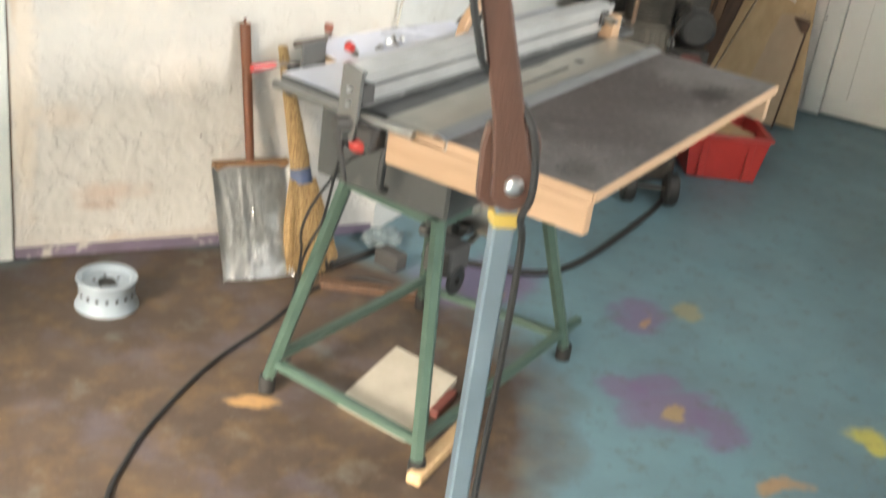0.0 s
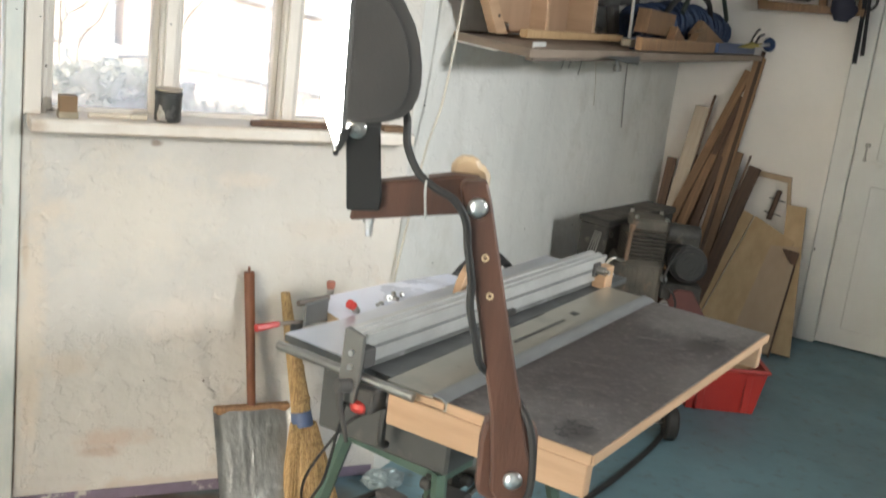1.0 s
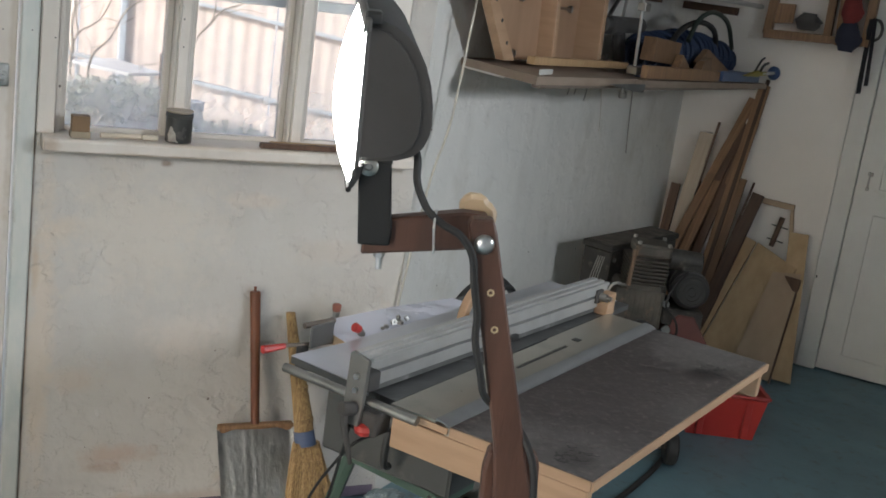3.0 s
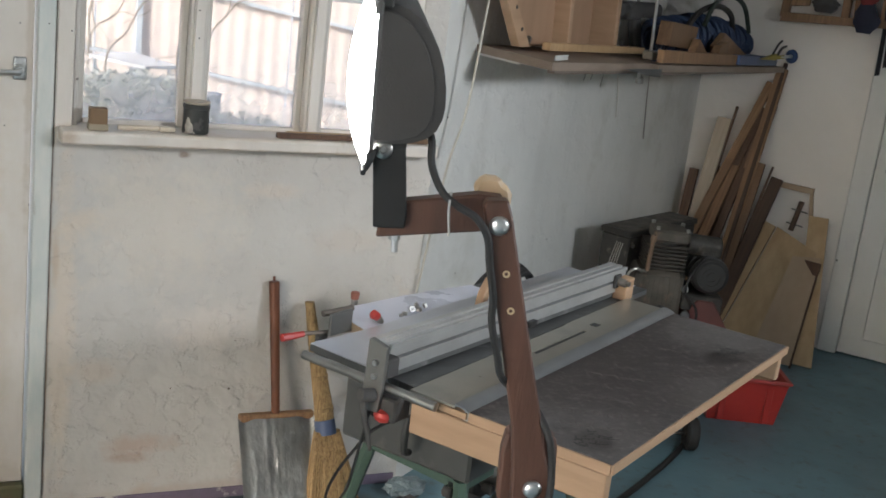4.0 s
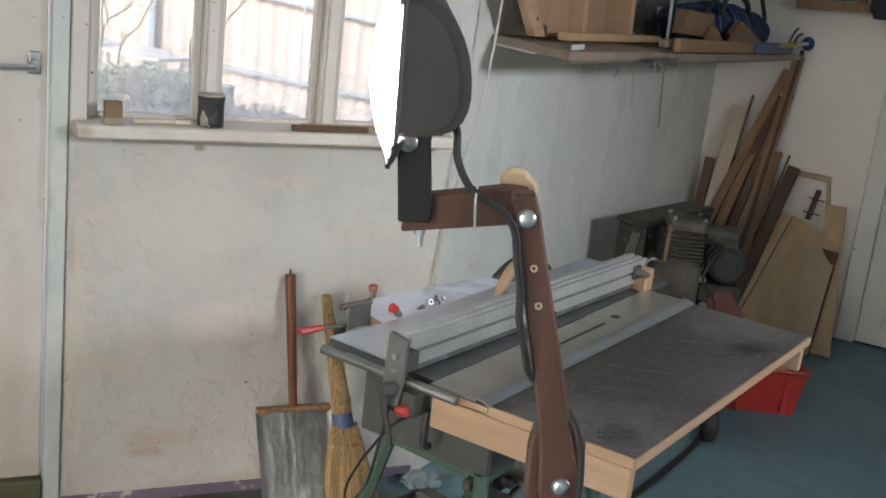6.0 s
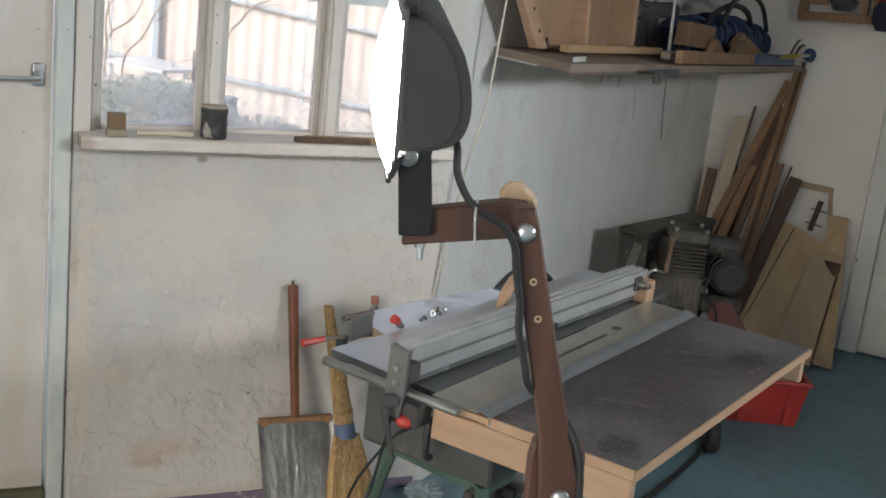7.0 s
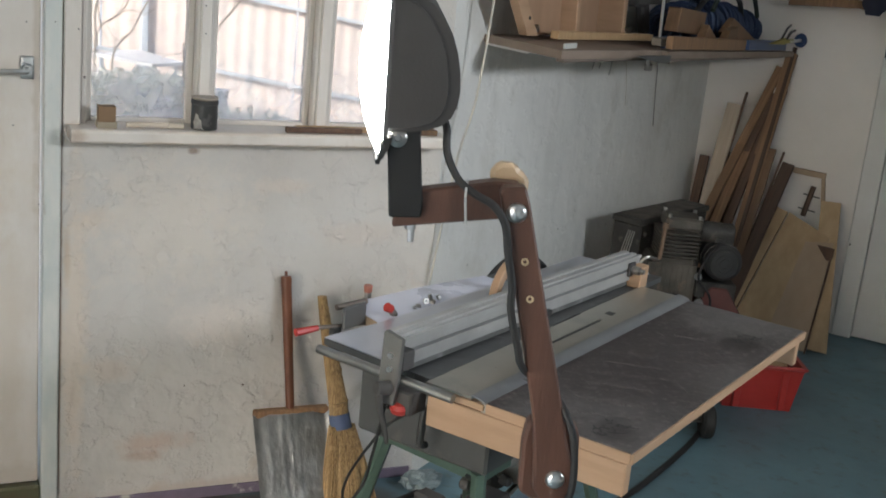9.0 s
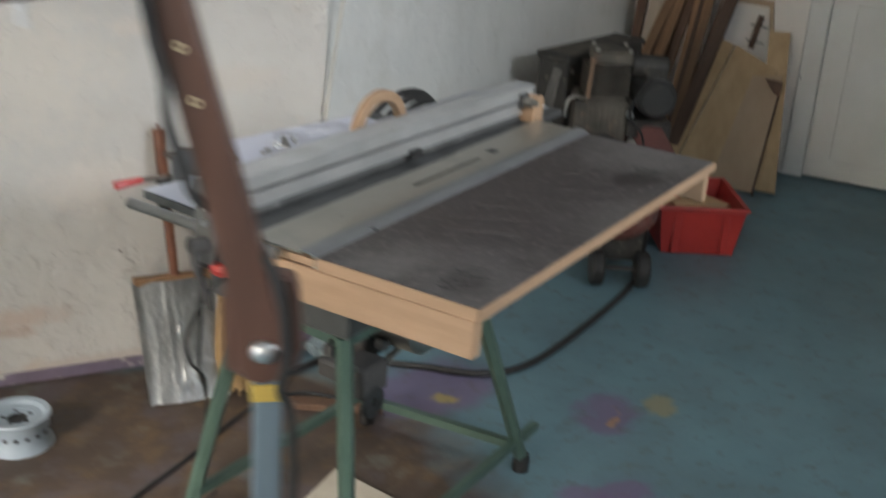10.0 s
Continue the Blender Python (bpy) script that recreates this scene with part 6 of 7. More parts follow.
    part("delivery_pipe", P(tube([(-0.19, -0.09, 0.53), (-0.187, -0.10, 0.585), (-0.165, -0.10, 0.607), (-0.138, -0.09, 0.600), (-0.12, -0.075, 0.60)], 0.0065)), M_STEEL, w, "bright bent delivery pipe", smooth=True)
    part("thin_pipe", P(tube([(-0.10, -0.09, 0.44), (-0.06, -0.11, 0.475), (-0.01, -0.11, 0.46), (0.02, -0.10, 0.42)], 0.006)), M_BLACK, w, smooth=True)
    for k in range(4):
        part("motor_rib", P(lathe([(0.069, 0), (0.0735, 0.001), (0.0735, 0.005), (0.069, 0.006)], Matrix.Translation((0.125, -0.045 + 0.055 * k, 0.602)) @ pose(0, 0, 0, -90, 0, 0), seg=26)), M_GRIME, w, smooth=True)
    for k in range(3):
        part("fan_ring", P(lathe([(0.016 + 0.016 * k, 0), (0.019 + 0.016 * k, 0), (0.019 + 0.016 * k, 0.003), (0.016 + 0.016 * k, 0.003), (0.016 + 0.016 * k, 0)], Matrix.Translation((0.125, -0.0825, 0.602)) @ pose(0, 0, 0, 90, 0, 0), seg=22)), M_GRIME, w)
    part("terminal_box", P(box(0.085, 0.165, -0.02, 0.09, 0.664, 0.692, 0.006)), M_GRIME, w, "black terminal box")
    part("pressure_switch", P(box(0.028, 0.066, -0.098, -0.06, 0.470, 0.530, 0.004)), M_GRIME, w, "dirty pressure switch")
    part("gauge", P(join(cyl((0.046, -0.112, 0.452), (0.046, -0.098, 0.452), 0.017, seg=18, b=0.002), cyl((0.046, -0.10, 0.47), (0.046, -0.09, 0.44), 0.005, seg=8))), M_STEEL, w, "small round gauge", smooth=True)
    part("rusty_riser", P(join(cyl((-0.118, -0.082, 0.60), (-0.112, -0.080, 0.722), 0.0085, seg=10), cyl((-0.113, -0.081, 0.715), (-0.111, -0.080, 0.738), 0.012, seg=6))), mat("rusty_pipe", (0.20, 0.13, 0.085), (0.11, 0.07, 0.045), 0.75, scale=22), w, "rusty riser pipe", smooth=True)
    for pts in (((0.03, -0.09, 0.53), (0.07, -0.12, 0.50), (0.09, -0.10, 0.44), (0.05, -0.11, 0.40)), ((0.10, -0.06, 0.672), (0.05, -0.10, 0.62), (0.03, -0.11, 0.56), (0.045, -0.09, 0.52)), ((-0.15, -0.08, 0.47), (-0.11, -0.115, 0.44), (-0.05, -0.12, 0.43), (0.03, -0.11, 0.45))):
        part("wire", P(tube(pts, 0.0048, seg=6, n=5)), M_RUBBER, w, smooth=True)
    for x, z in ((0.03, 0.40), (0.49, 0.40), (0.03, 0.655), (0.49, 0.655), (0.26, 0.655)):
        part("guard_bolt", moved(cyl((x, 0.124, z), (x, 0.131, z), 0.008, seg=8), G), M_STEEL, w)
    part("guard_dust", moved(box(0.03, 0.50, 0.008, 0.118, 0.7128, 0.7148), G), mat("settled_dust", (0.12, 0.105, 0.085), (0.045, 0.04, 0.034), 0.95, scale=26), w, "grey dust on the guard")
    part("oil_cap", P(cyl((0.035, -0.085, 0.545), (0.035, -0.07, 0.545), 0.014, seg=12)), M_STEEL, w)
    return w


compressor()

# ---- shelf on the long wall ----
def shelf_point(u, o):
    """Height of the shelf's top at a place along and off the wall."""
    return 1.405 - 0.030 * u - 0.02 * o


M_SHELF = mat("dusty_brown_shelf", (0.29, 0.225, 0.175), (0.20, 0.15, 0.115), 0.65, scale=6, stretch=(1, 1, 4))


def shelf_board():
    w = thing("wall_shelf", M_B @ Vector((1.3, 0.0, 1.3)), "long sagging brown shelf board on the wall", "shelf")
    cs = [(0.20, 0.0), (0.02, 0.335), (0.85, 0.35), (0.85, 0.37), (2.60, 0.41), (2.60, 0.0)]
    bm = bmesh.new()
    lo = [bm.verts.new(M_B @ Vector((u, o, shelf_point(u, o) - 0.024))) for u, o in cs]
    hi = [bm.verts.new(M_B @ Vector((u, o, shelf_point(u, o)))) for u, o in cs]
    bm.faces.new(lo)
    bm.faces.new(hi)
    for i in range(len(cs)):
        j = (i + 1) % len(cs)
        bm.faces.new((lo[i], lo[j], hi[j], hi[i]))
    part("board", bm, M_SHELF, w)
    for u0, u1, o in ((0.05, 0.84, 0.338), (0.86, 2.58, 0.372)):
        part("front_edge", moved(prism([(u0, shelf_point(u0, o) - 0.034), (u1, shelf_point(u1, o) - 0.034), (u1, shelf_point(u1, o) - 0.0245), (u0, shelf_point(u0, o) - 0.0245)], o - 0.03, o - 0.005, b=0.001), M_B), mat("grey_brown_board", (0.19, 0.15, 0.12), (0.12, 0.09, 0.07), 0.7), w, "greyer second board edge")
    part("bracket", moved(tube([(0.205, 0.01, 1.372), (0.10, 0.20, 1.372)], 0.005, seg=4, n=1), M_B), M_WHITE_DOOR, w, "pale angle bracket")
    for u in (1.3, 2.3):
        part("bracket", moved(box(u - 0.012, u + 0.012, 0.0, 0.30, shelf_point(u, 0.1) - 0.05, shelf_point(u, 0.3) - 0.0245, 0.002), M_B), M_DARK_WOOD, w)
    return w


shelf_board()


def on_shelf(u, o, dz=0.0):
    return M_B @ Vector((u, o, shelf_point(u, o) + dz + 0.001))


M_CAB = mat("orange_brown_plywood", (0.40, 0.255, 0.165), (0.31, 0.19, 0.115), 0.55, scale=5, stretch=(2, 2, 0.6))


def jig():
    w = thing("plywood_jig", on_shelf(0.6, 0.1), "shop-made plywood jig of upright panels with bolts", "jig")
    def pan(name, poly, o0, o1, m_, lb=""):
        return part(name, moved(prism(poly, o0, o1, b=0.002), M_B), m_, w, lb)
    pan("edge_board", [(-0.012, 1.632), (0.055, 1.628), (0.262, 1.410), (0.185, 1.412)], 0.12, 0.15, M_PLY)
    for u, z in ((0.045, 1.59), (0.1, 1.53), (0.155, 1.465)):
        part("screw_hole", moved(cyl((u + 0.03, 0.15, z), (u + 0.03, 0.152, z), 0.006, seg=8), M_B), M_BLACK, w)
    pan("panel", [(0.075, 1.628), (0.345, 1.668), (0.470, 1.680), (0.505, 1.405), (0.270, 1.408)], 0.085, 0.115, M_CAB)
    pan("panel", [(0.520, 1.665), (0.935, 1.645), (0.925, 1.398), (0.535, 1.404)], 0.06, 0.075, M_CAB)
    pan("divider", [(0.470, 1.680), (0.500, 1.679), (0.532, 1.404), (0.505, 1.405)], 0.085, 0.17, M_PLY)
    pan("divider", [(0.905, 1.648), (0.940, 1.646), (0.955, 1.397), (0.922, 1.398)], 0.06, 0.17, M_PLY)
    pan("brace", [(0.945, 1.575), (0.965, 1.575), (1.15, 1.396), (1.105, 1.396)], 0.08, 0.10, M_PINE_PALE)
    pan("base_strip", [(0.30, 1.405), (1.18, 1.378), (1.18, 1.402), (0.30, 1.43)], 0.172, 0.20, M_PINE_PALE)
    for u, z in ((0.70, 1.575), (0.30, 1.60), (0.29, 1.43), (1.12, 1.41)):
        part("bolt", moved(join(cyl((u, 0.07, z), (u, 0.135, z), 0.005, seg=8), cyl((u, 0.120, z), (u, 0.134, z), 0.012, seg=6)), M_B), M_STEEL, w)
    return w


jig()
solo("shelf_latch", moved(box(-0.045, 0.045, -0.003, 0.003, 0.0, 0.015, 0.001), Matrix.Translation(on_shelf(0.16, 0.30)) @ M_B.to_3x3().to_4x4()), mat("pale_metal", (0.62, 0.62, 0.58), None, 0.35), "small pale metal strip lying on the shelf", "strip")
dr = thing("hand_drill", on_shelf(1.1, 0.12), "old grey hand drill standing on the shelf", "drill")
part("drill_body", moved(join(cyl((0.95, 0.15, 1.535), (1.38, 0.15, 1.535), 0.030, seg=16, b=0.006), box(1.02, 1.16, 0.12, 0.18, 1.50, 1.565, 0.01)), M_B), M_CHARCOAL, dr, smooth=True)
part("drill_grip", moved(prism([(1.11, 1.51), (1.19, 1.51), (1.25, 1.372), (1.19, 1.372)], 0.135, 0.165, b=0.006), M_B), M_CHARCOAL, dr)
part("drill_stand", moved(join(tube([(1.00, 0.15, 1.55), (1.06, 0.16, 1.62), (1.13, 0.16, 1.66)], 0.008), tube([(1.16, 0.15, 1.54), (1.15, 0.16, 1.62), (1.14, 0.16, 1.66)], 0.006)), M_B), M_STEEL, dr, smooth=True)
bc = thing("bar_clamp", on_shelf(1.15, 0.30), "long steel bar clamp standing against the shelf", "clamp")
part("bar", moved(cyl((0.89, 0.31, 1.75), (0.925, 0.31, 1.382), 0.006, seg=8), M_B), M_CHROME, bc, smooth=True)
part("jaw", moved(box(0.89, 0.945, 0.295, 0.325, 1.60, 1.63, 0.003), M_B), M_STEEL, bc)
part("foot", moved(box(0.895, 0.955, 0.29, 0.33, 1.382, 1.412, 0.004), M_B), M_STEEL, bc)
M_BLUE = mat("blue_plastic", (0.045, 0.085, 0.19), (0.03, 0.055, 0.13), 0.5, scale=8, spots=(0.13, 0.15, 0.19), spot_scale=9, spot_cut=(0.6, 0.8))
M_NAVY = mat("dark_blue_rubber", (0.026, 0.046, 0.100), (0.014, 0.026, 0.060), 0.55, scale=8)
random.seed(11)
coil = thing("hose_coil", on_shelf(1.85, 0.25), "heaped coil of dark blue air hose on the shelf", "hose")
for k in range(58):     # tight spiral turns, each a little out of true
    q = k / 57
    u0, o0, r = 1.22 + 1.25 * q, 0.205 + 0.02 * math.sin(k * 2.1), 0.055 + 0.022 * math.sin(math.pi * q) + 0.007 * math.sin(k * 1.7)
    zc, tilt = shelf_point(u0, o0) + 0.012 + r, 0.10 * math.sin(k * 0.9) + 0.10
    part("loop", moved(tube([(u0 + tilt * r * math.sin(a) + 0.004 * math.sin(3 * a + k), o0 + r * math.cos(a), zc + r * math.sin(a)) for a in [2 * math.pi * i / 14 for i in range(15)]], 0.0095, n=2, seg=6), M_B), M_NAVY, coil, smooth=True)
part("dark_loop", moved(tube([(1.45, 0.26, 1.48), (1.55, 0.27, 1.545), (1.75, 0.28, 1.575), (1.98, 0.28, 1.54), (2.10, 0.27, 1.45)], 0.012, n=6), M_B), M_RUBBER, coil, smooth=True)
part("dark_loop", moved(tube([(1.55, 0.3, 1.50), (1.65, 0.3, 1.585), (1.85, 0.3, 1.620), (2.1, 0.3, 1.58), (2.25, 0.3, 1.47)], 0.010, n=6), M_B), mat("dark_green_hose", (0.022, 0.034, 0.026), None, 0.55), coil, smooth=True)
bcs = solo("blue_case", moved(box(1.02, 2.40, 0.28, 0.34, shelf_point(1.7, 0.3) - 0.012, shelf_point(1.7, 0.3) + 0.04, 0.006, Matrix.Rotation(radians(1.7), 4, "Y") @ Matrix.Translation((0, 0, 0))), M_B @ Matrix.Translation((-0.041, 0, 0.052))), M_BLUE, "long flat blue plastic case on the shelf", "case")
for poly, o, t in (([(1.22, 0.0), (1.50, 0.0), (1.29, 0.085)], 0.34, 0.03), ([(1.45, 0.005), (1.66, 0.0), (1.62, 0.085), (1.52, 0.07)], 0.36, 0.03), ([(1.56, 0.06), (1.68, 0.115), (2.22, 0.0), (1.62, 0.0)], 0.33, 0.025), ([(1.03, 0.050), (1.34, 0.040), (1.36, 0.125), (1.05, 0.135)], 0.285, 0.05)):
    z0 = shelf_point(poly[0][0], o) + 0.012
    solo("wood_wedge", moved(prism([(u, z0 - 0.03 * (u - poly[0][0]) + z) for u, z in poly], o, o + t, b=0.002), M_B), M_PINE, "brown timber offcut piled on the shelf", "offcut", group="timber offcuts on the shelf")
solo("shelf_batten", moved(prism([(0.80, 1.384), (1.75, 1.350), (1.75, 1.392), (0.80, 1.428)], 0.375, 0.40, b=0.002), M_B), M_PINE, "brown batten along the shelf's front edge", "batten")
solo("blue_level", moved(prism([(1.76, 1.352), (2.42, 1.330), (2.42, 1.372), (1.76, 1.392)], 0.375, 0.41, b=0.003), M_B), M_BLUE, "blue spirit level on the shelf's front edge", "spirit level")
qc = thing("quick_clamp", on_shelf(2.3, 0.4), "yellow and black screw clamp with a blue pad", "clamp")
part("frame", moved(join(prism([(2.05, 1.372), (2.30, 1.362), (2.30, 1.392)], 0.415, 0.432, b=0.002), box(2.28, 2.46, 0.412, 0.432, 1.366, 1.382, 0.003)), M_B), mat("yellow_enamel", (0.33, 0.27, 0.03), None, 0.5), qc)
part("lever", moved(join(tube([(2.36, 0.42, 1.382), (2.42, 0.42, 1.412), (2.50, 0.42, 1.42)], 0.006, n=4), tube([(2.26, 0.42, 1.385), (2.34, 0.42, 1.43), (2.40, 0.42, 1.445)], 0.005, n=4)), M_B), M_BLACK, qc, "bent black levers", smooth=True)
part("screw", moved(cyl((2.38, 0.425, 1.375), (2.62, 0.425, 1.372), 0.008, seg=10), M_B), M_CHROME, qc, smooth=True)
part("pad", moved(lathe([(0, -0.006), (0.029, -0.006), (0.033, 0.0), (0.029, 0.008), (0, 0.010)], Matrix.Translation((2.63, 0.425, 1.372)) @ pose(0, 0, 0, 0, 90, 15), seg=22), M_B), M_BLUE, qc, "round blue pad", smooth=True)
for u in (1.02, 1.09, 1.2):
    solo("hanging_wire", moved(tube([(u, 0.05, 1.36), (u + 0.01, 0.045, 1.31), (u - 0.005, 0.04, 1.26 - 0.03 * (u > 1.1))], 0.002, seg=5), M_B), M_STEEL, "thin wire hanging below the shelf", "wire")
solo("hanging_string", moved(tube([(1.80, 0.006, 1.345), (1.849, 0.006, 1.297), (1.88, 0.006, 1.13), (1.917, 0.006, 0.961)], 0.0030, seg=5), M_B), mat("dull_pale_wire", (0.34, 0.32, 0.29), None, 0.6), "thin pale wire hanging down the wall from the shelf", "wire")
solo("wall_wire", moved(tube([(1.45, 0.005, 1.34), (1.461, 0.005, 1.283), (1.50, 0.005, 1.18), (1.522, 0.005, 1.083)], 0.002, seg=5), M_B), M_STRING, "faint pale cord hanging against the wall", "cord")
hb = thing("hanging_bolt", M_B @ Vector((1.16, 0.2, 1.28)), "grey steel bolt hanging under the shelf in a plate", "bolt")
part("plate", moved(prism([(0.50, 1.371), (0.86, 1.360), (0.852, 1.332), (0.74, 1.340)], 0.375, 0.381), M_B), M_PANEL, hb, "thin grey plate below the shelf")
part("bolt_shank", moved(join(cyl((1.155, 0.2, 1.345), (1.168, 0.2, 1.288), 0.009, seg=10), cyl((1.167, 0.2, 1.292), (1.172, 0.2, 1.272), 0.016, seg=10)), M_B), M_STEEL, hb, smooth=True)

# upper shelf with its white front strip
M_DUSTY_WHITE = mat("dusty_white_paint", (0.42, 0.41, 0.40), (0.30, 0.29, 0.275), 0.55, scale=7)
us = thing("upper_shelf", M_B @ Vector((1.2, 0.1, 1.69)), "upper shelf with a white front strip", "shelf")
part("board", moved(prism([(-0.02, 1.735), (2.45, 1.690), (2.45, 1.712), (-0.02, 1.757)], 0.0, 0.295, b=0.002), M_B), M_DARK_WOOD, us)
part("front_strip", moved(prism([(-0.10, 1.708), (0.93, 1.683), (0.93, 1.722), (-0.10, 1.742)], 0.297, 0.312, b=0.003), M_B), M_DUSTY_WHITE, us, "dusty white painted strip")
part("pipe", moved(cyl((1.10, 0.30, 1.690), (2.50, 0.34, 1.668), 0.011, seg=12), M_B), M_DUSTY_WHITE, us, "white plastic pipe", smooth=True)
for u in (0.12, 1.25, 2.4):
    part("bracket", moved(box(u - 0.012, u + 0.012, 0.0, 0.26, 1.655 - 0.018 * (u - 0.1), 1.69 - 0.018 * (u - 0.1), 0.002), M_B), M_DARK_WOOD, us)
bb = thing("black_case", M_B @ Vector((1.7, 0.2, 1.74)), "black tool case on the upper shelf", "case")
part("shell", moved(box(1.28, 1.95, 0.06, 0.28, 1.735, 1.95, 0.012), M_B), M_BLACK, bb)
part("handle_strip", moved(box(1.45, 1.70, 0.281, 0.292, 1.79, 1.805, 0.003), M_B), M_TANPLY, bb, "tan strip")
for u0, u1, o, z in ((0.35, 1.25, 0.20, 1.74), (0.45, 1.20, 0.12, 1.775), (0.5, 1.1, 0.22, 1.80)):
    solo("stored_plank", moved(prism([(u0, z + 0.006), (u1, z - 0.010), (u1, z + 0.016), (u0, z + 0.032)], o - 0.05, o + 0.05, b=0.002), M_B), M_PINE, "brown plank stored flat on the upper shelf", "plank", group="planks on the upper shelf")
solo("grey_bundle", moved(lathe([(0, 0), (0.07, 0.004), (0.10, 0.03), (0.09, 0.07), (0.05, 0.09), (0, 0.095)], Matrix.Translation((2.15, 0.2, 1.702)) @ Matrix.Diagonal((1.6, 0.9, 0.8, 1)), seg=18), M_B), M_CHARCOAL, "grey cloth bundle on the upper shelf", "bundle", smooth=True)

# wall rack on the door wall
rk = thing("wall_rack", M_C @ Vector((0.6, 0.06, 1.53)), "open wooden wall rack with hung bags", "rack")
for name, poly, o0, o1 in (("bottom_rail", [(0.36, 1.530), (0.83, 1.556), (0.83, 1.590), (0.36, 1.572)], 0.02, 0.14), ("top_rail", [(0.37, 1.770), (0.82, 1.776), (0.82, 1.806), (0.37, 1.802)], 0.02, 0.14),
                           ("left_post", [(0.345, 1.55), (0.385, 1.55), (0.40, 1.95), (0.36, 1.95)], 0.06, 0.10), ("middle_post", [(0.690, 1.545), (0.735, 1.548), (0.700, 2.02), (0.655, 2.02)], 0.142, 0.165),
                           ("post", [(0.62, 1.578), (0.655, 1.58), (0.65, 1.77), (0.615, 1.77)], 0.06, 0.10), ("right_post", [(0.795, 1.56), (0.832, 1.56), (0.83, 1.79), (0.79, 1.79)], 0.06, 0.12), ("block", [(0.36, 1.60), (0.47, 1.612), (0.47, 1.70), (0.36, 1.695)], 0.06, 0.09), ("high_rail", [(0.60, 1.965), (0.98, 1.985), (0.98, 2.02), (0.60, 2.0)], 0.02, 0.12)):
    part(name, moved(prism(poly, o0, o1, b=0.002), M_C), M_PINE, rk)


def bag(name, u0, u1, z0, z1, o, material, label):
    rings = []
    for j in range(13):
        s = j / 12
        wv = (0.55 + 0.45 * math.sin(math.pi * min(1, s * 1.1))) * (u1 - u0) / 2
        rings.append([M_C @ Vector(((u0 + u1) / 2 + wv * math.cos(a) * (1 + 0.1 * math.sin(3 * a + 0.5 * j) + 0.30 * noise.noise(Vector((2.2 * math.cos(a) + u0 * 9, 2.2 * math.sin(a), 5 * s)))), o + 0.035 * math.sin(a) * (0.5 + 0.5 * math.sin(math.pi * s)), z0 + (z1 - z0) * s)) for a in [2 * math.pi * k / 14 for k in range(14)]])
    return solo(name, loft(rings), material, label, "bag", smooth=True)


bag("red_bag", 0.695, 0.785, 1.64, 1.785, 0.19, mat("red_cloth", (0.17, 0.024, 0.022), None, 0.9), "dark red cloth bag hung in the rack")
bag("navy_bag", 0.69, 0.80, 1.525, 1.66, 0.19, mat("navy_cloth", (0.018, 0.02, 0.04), None, 0.8), "navy cloth bag hung below the red one")
bag("grey_tool_pouch", 0.48, 0.60, 1.59, 1.67, 0.08, M_CHARCOAL, "grey pouch lying in the rack")
st = thing("strap", M_C @ Vector((0.84, 0.05, 1.35)), "black strap hanging from the rack", "strap")
part("webbing", moved(join(prism([(0.812, 1.68), (0.832, 1.685), (0.842, 1.35), (0.822, 1.345)], 0.128, 0.133), prism([(0.832, 1.69), (0.846, 1.685), (0.868, 1.39), (0.850, 1.385)], 0.136, 0.141)), M_C), mat("black_webbing", (0.012, 0.012, 0.016), None, 0.9), st)
part("ring", moved(tube([(0.845 + 0.03 * math.cos(a), 0.125, 1.635 + 0.045 * math.sin(a)) for a in [2 * math.pi * k / 16 for k in range(17)]], 0.007, n=2), M_C), M_CHARCOAL, st, smooth=True)

# ---- yard behind the window ----
M_FENCE = mat("faded_pink_cream_sheet", (0.70, 0.59, 0.53), (0.63, 0.525, 0.465), 0.7, scale=1.2, stretch=(6, 1, 0.5), spots=(0.60, 0.55, 0.50), spot_scale=1.5, spot_cut=(0.5, 0.7))
fence = thing("corrugated_fence", (3.0, 4.2, -0.16), "tall faded corrugated sheet fence round the yard", "fence")
for s in range(7):
    x0 = -1.6 + 1.15 * s
    lo_, hi_ = [], []
    for k in range(121):
        x = x0 + 1.14 * k / 120
        y = 4.2 - 0.25 * (x - 1) + 0.0035 * math.sin(2 * math.pi * x / 0.088)
        lo_.append((x, y, -0.14))
        hi_.append((x, y, 2.75 + 0.03 * (s % 2)))
    part("sheet", loft([lo_, hi_], closed=False, caps=False), M_FENCE, fence, smooth=True)
M_RAIL = mat("grey_blue_steel", (0.50, 0.55, 0.60), None, 0.6)
for z in (0.71, 1.19):
    part("rail", prism([(-1.7, z + 0.42), (6.5, z - 1.0 + 0.36), (6.5, z - 1.0 + 0.382), (-1.7, z + 0.442)], 0, 0.04, Matrix(((1, 0, 0, 0), (-0.25, 1, 0, 4.402), (0, 0, 1, 0), (0, 0, 0, 1)))), M_RAIL, fence)
for x in (0.94, 1.93, 2.95):
    part("post", box(x - 0.02, x + 0.02, 4.135 - 0.25 * (x - 1), 4.185 - 0.25 * (x - 1), -0.15, 2.7, 0.004), M_RAIL, fence)
M_BARK = mat("grey_bark", (0.34, 0.29, 0.24), (0.24, 0.20, 0.16), 0.85, scale=14)
random.seed(21)
tree = thing("bare_shrub", (0.6, 2.6, -0.16), "bare grey branches of a shrub in the yard", "shrub")


def branch(pts, r, r_end):
    part("branch", tube([(x, 2.6 + 0.03 * math.sin(9 * x + 3 * z), z) for x, z in pts], r, seg=6, n=5, r_end=r_end), M_BARK, tree)


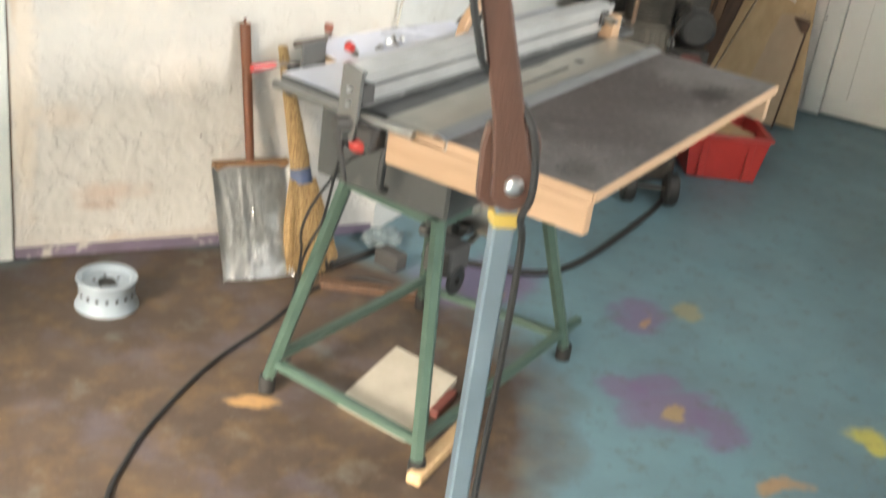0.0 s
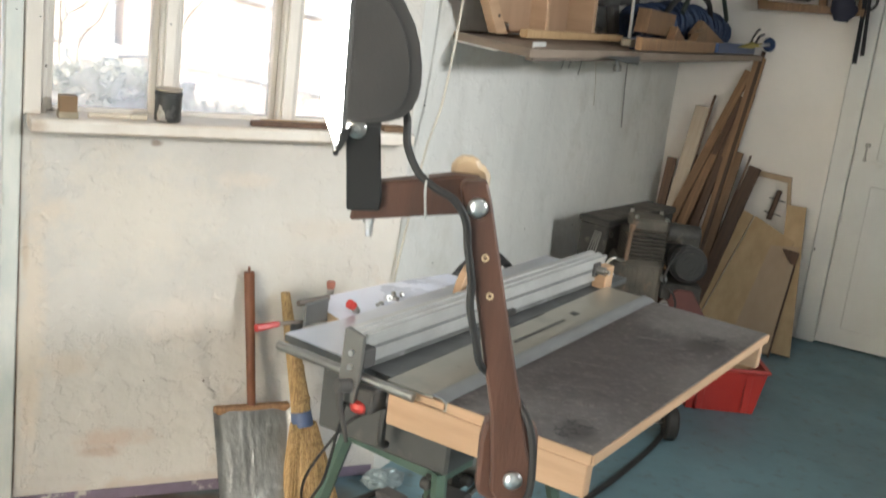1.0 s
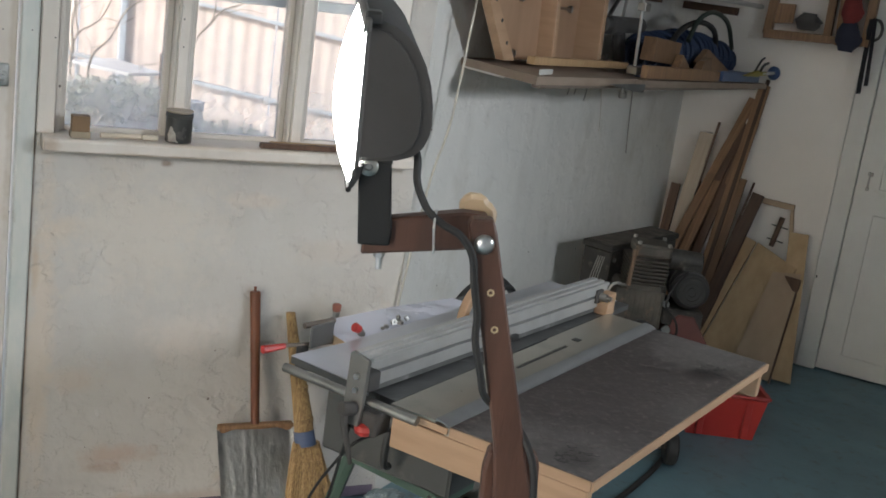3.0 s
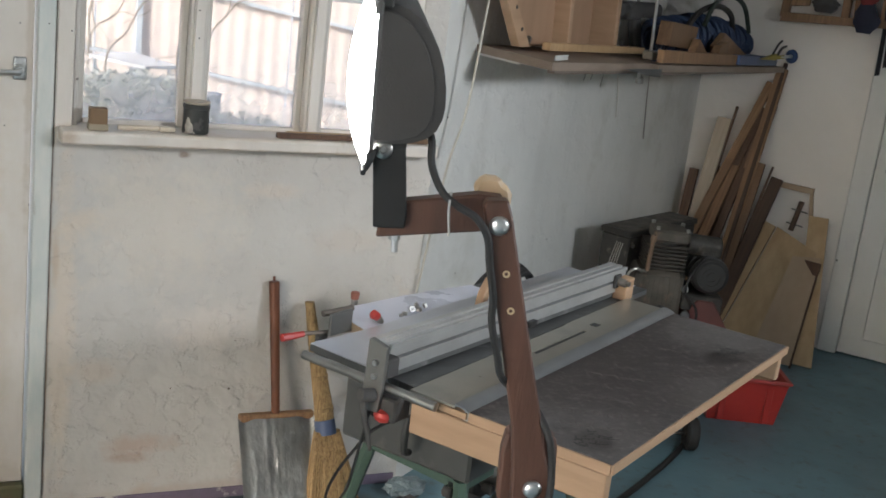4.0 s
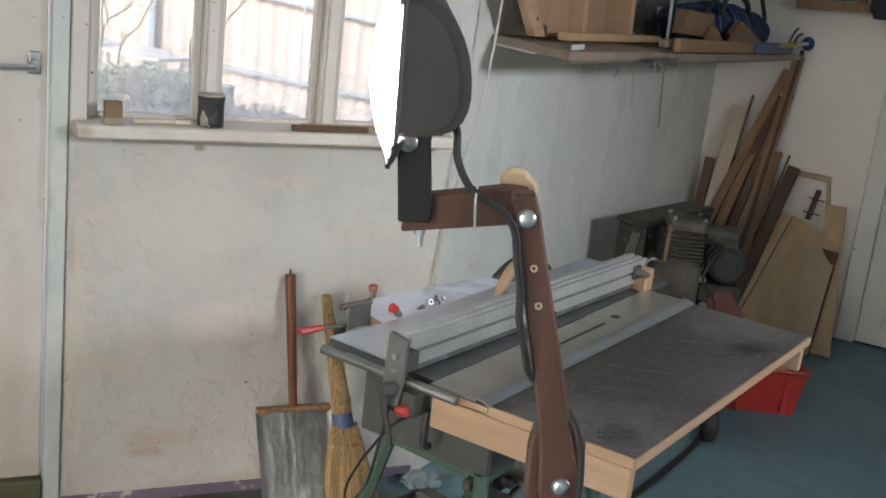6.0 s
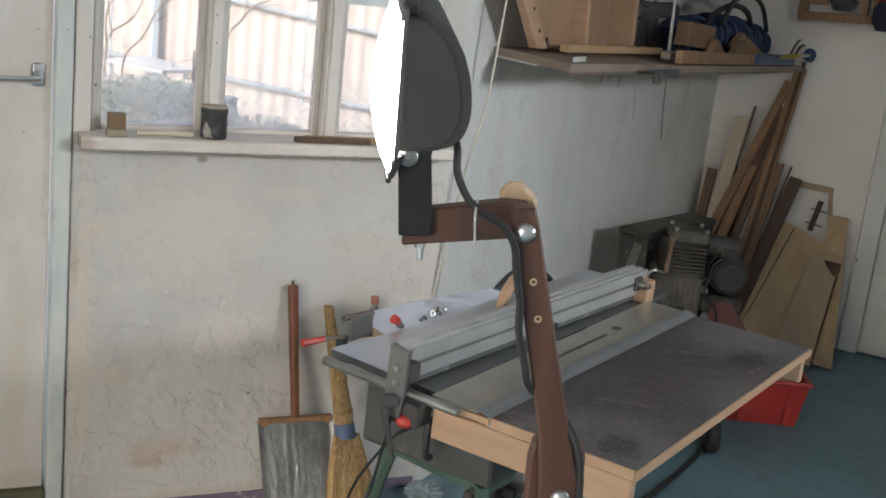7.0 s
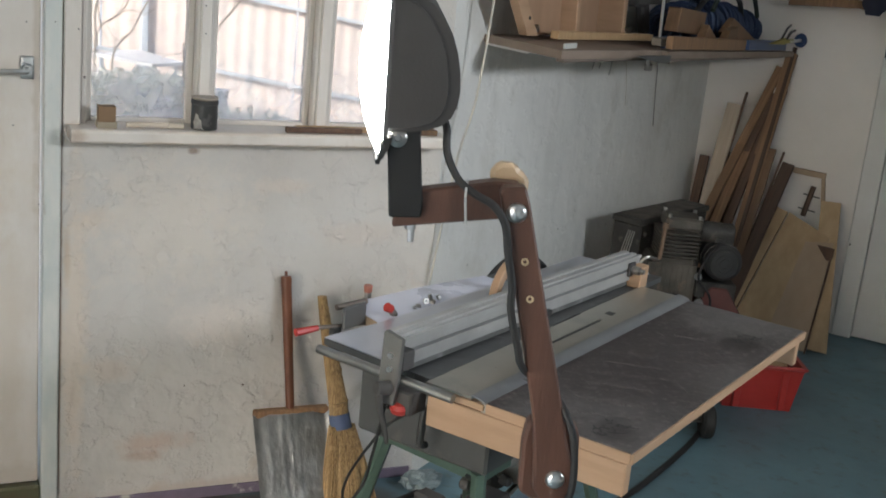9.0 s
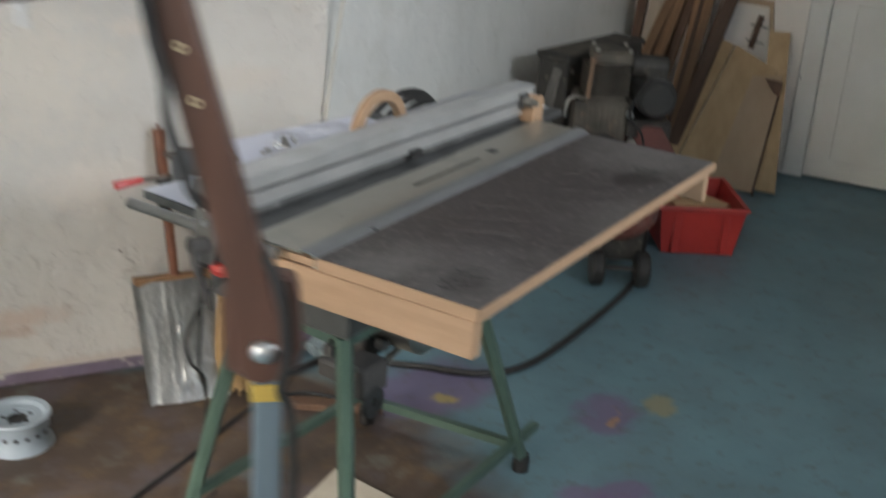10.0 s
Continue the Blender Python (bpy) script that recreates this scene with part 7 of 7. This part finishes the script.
branch(((0.60, -0.15), (0.56, 0.4), (0.525, 0.85), (0.537, 1.01), (0.613, 1.107), (0.672, 1.239), (0.761, 1.326), (0.90, 1.50)), 0.007, 0.004)
branch(((0.672, 1.239), (0.70, 1.32), (0.70, 1.45)), 0.004, 0.0025)
branch(((0.50, -0.15), (0.46, 0.5), (0.44, 0.98), (0.471, 1.116), (0.559, 1.185), (0.617, 1.315), (0.68, 1.50)), 0.006, 0.0035)
branch(((0.45, 1.02), (0.44, 1.14), (0.451, 1.234), (0.51, 1.307), (0.60, 1.46)), 0.006, 0.003)
branch(((0.47, 1.116), (0.455, 1.19), (0.44, 1.30), (0.40, 1.48)), 0.004, 0.0025)
branch(((0.92, -0.15), (0.95, 0.5), (0.97, 0.95), (1.02, 1.139), (1.089, 1.221), (1.146, 1.291), (1.231, 1.333), (1.36, 1.42)), 0.008, 0.004)
branch(((1.089, 1.221), (1.11, 1.30), (1.10, 1.45)), 0.004, 0.0025)
branch(((1.146, 1.291), (1.19, 1.29), (1.25, 1.31), (1.34, 1.30)), 0.0035, 0.002)
branch(((0.56, 1.186), (0.60, 1.20), (0.66, 1.19), (0.72, 1.22)), 0.003, 0.002)
for k in range(10):     # thin twigs round the main stems
    x, z = random.uniform(0.40, 0.62), random.uniform(0.98, 1.25)
    a, q = random.uniform(0.5, 2.2), random.uniform(0.10, 0.22)
    branch(((x, z), (x + 0.5 * q * math.cos(a) + 0.02, z + 0.5 * q * math.sin(a)), (x + q * math.cos(a), z + q * math.sin(a))), 0.0022, 0.0014)
stick = thing("garden_stake", (0.80, 2.3, -0.16), "thin dark stake with a side twig standing in the bushes", "stake")
part("stake", tube([(0.802, 2.3, -0.15), (0.799, 2.3, 0.7), (0.794, 2.3, 1.092)], 0.004, seg=6, n=3), M_DARK_WOOD, stick)
part("twig", tube([(0.70, 2.3, 1.02), (0.728, 2.3, 1.035), (0.77, 2.3, 1.04), (0.812, 2.3, 1.064)], 0.0028, seg=5, n=3), M_BARK, stick)
M_LEAF = mat("dull_evergreen_leaf", (0.64, 0.67, 0.62), (0.49, 0.52, 0.47), 0.6, scale=9)
random.seed(8)
bm = bmesh.new()
snow = bmesh.new()


def leaf(b_, c, s_):
    d1 = Vector((random.uniform(-1, 1), random.uniform(-1, 1), random.uniform(-0.4, 1))).normalized()
    d2 = d1.cross(Vector((random.random(), 1, random.random()))).normalized()
    b_.faces.new([b_.verts.new(c + d1 * s_), b_.verts.new(c + d2 * s_ * 0.5), b_.verts.new(c - d1 * s_), b_.verts.new(c - d2 * s_ * 0.5)])


for k in range(15000):
    x, y = random.uniform(0.20, 1.30), random.uniform(2.02, 2.45)
    top = (0.93 if x < 0.86 else 0.80 - 0.10 * (x - 0.86)) + 0.05 * noise.noise(Vector((x * 9, y * 9, 0))) + 0.03 * noise.noise(Vector((x * 30, y * 20, 4)))
    z = top - 0.55 * random.random() ** 1.6
    leaf(bm, Vector((x, y, z)), random.uniform(0.006, 0.017))
for k in range(3200):     # frost caught on the outer leaves
    x, z = random.uniform(0.40, 0.84), random.uniform(0.72, 0.98)
    d = noise.noise(Vector((x * 16, 1.0, z * 16))) + 0.6 * noise.noise(Vector((x * 40, 3.0, z * 40))) + 0.9 - ((x - 0.66) / 0.20) ** 2 - ((z - 0.80) / 0.12) ** 2
    if d > 0.42:
        leaf(snow, Vector((x, random.uniform(1.90, 1.98), z)), random.uniform(0.008, 0.018))
tagged(new("snow_flecks", finish(snow, "snow_flecks", mat("fresh_snow", (0.88, 0.89, 0.9), None, 0.8))), "white frost caught on the low bushes", "snow", kind="stuff")
tagged(new("bush_leaves", finish(bm, "bush_leaves", M_LEAF)), "low dull grey green bushes outside the window", "bushes", kind="stuff")
bk = thing("water_barrel", (1.056, 2.65, -0.16), "grey blue barrel standing in the yard", "barrel")
part("barrel_body", lathe([(0, 0), (0.036, 0), (0.042, 0.3), (0.0445, 0.6), (0.0435, 0.9), (0.041, 0.985), (0, 0.985)], Matrix.Translation((1.056, 2.65, -0.16)), seg=24), mat("grey_blue_plastic", (0.28, 0.31, 0.36), None, 0.6), bk, smooth=True)
part("barrel_rim", lathe([(0.041, 0.975), (0.0455, 0.978), (0.0455, 0.992), (0.041, 0.995), (0, 0.99)], Matrix.Translation((1.056, 2.65, -0.16)), seg=24), mat("pale_blue_rim", (0.42, 0.45, 0.5), None, 0.6), bk, smooth=True)
yt = thing("garden_table", (0.68, 2.85, -0.16), "pale garden table in the yard", "table")
part("top", slab([(0.48, 2.95), (0.74, 3.19), (0.89, 2.73), (0.71, 2.61)], 0.935, 0.95), mat("pale_weathered_top", (0.86, 0.86, 0.85), None, 0.6), yt)
for x, y in ((0.52, 2.95), (0.73, 3.12), (0.85, 2.75), (0.71, 2.66)):
    part("leg", box(x - 0.008, x + 0.008, y - 0.008, y + 0.008, -0.16, 0.935), M_RAIL, yt)
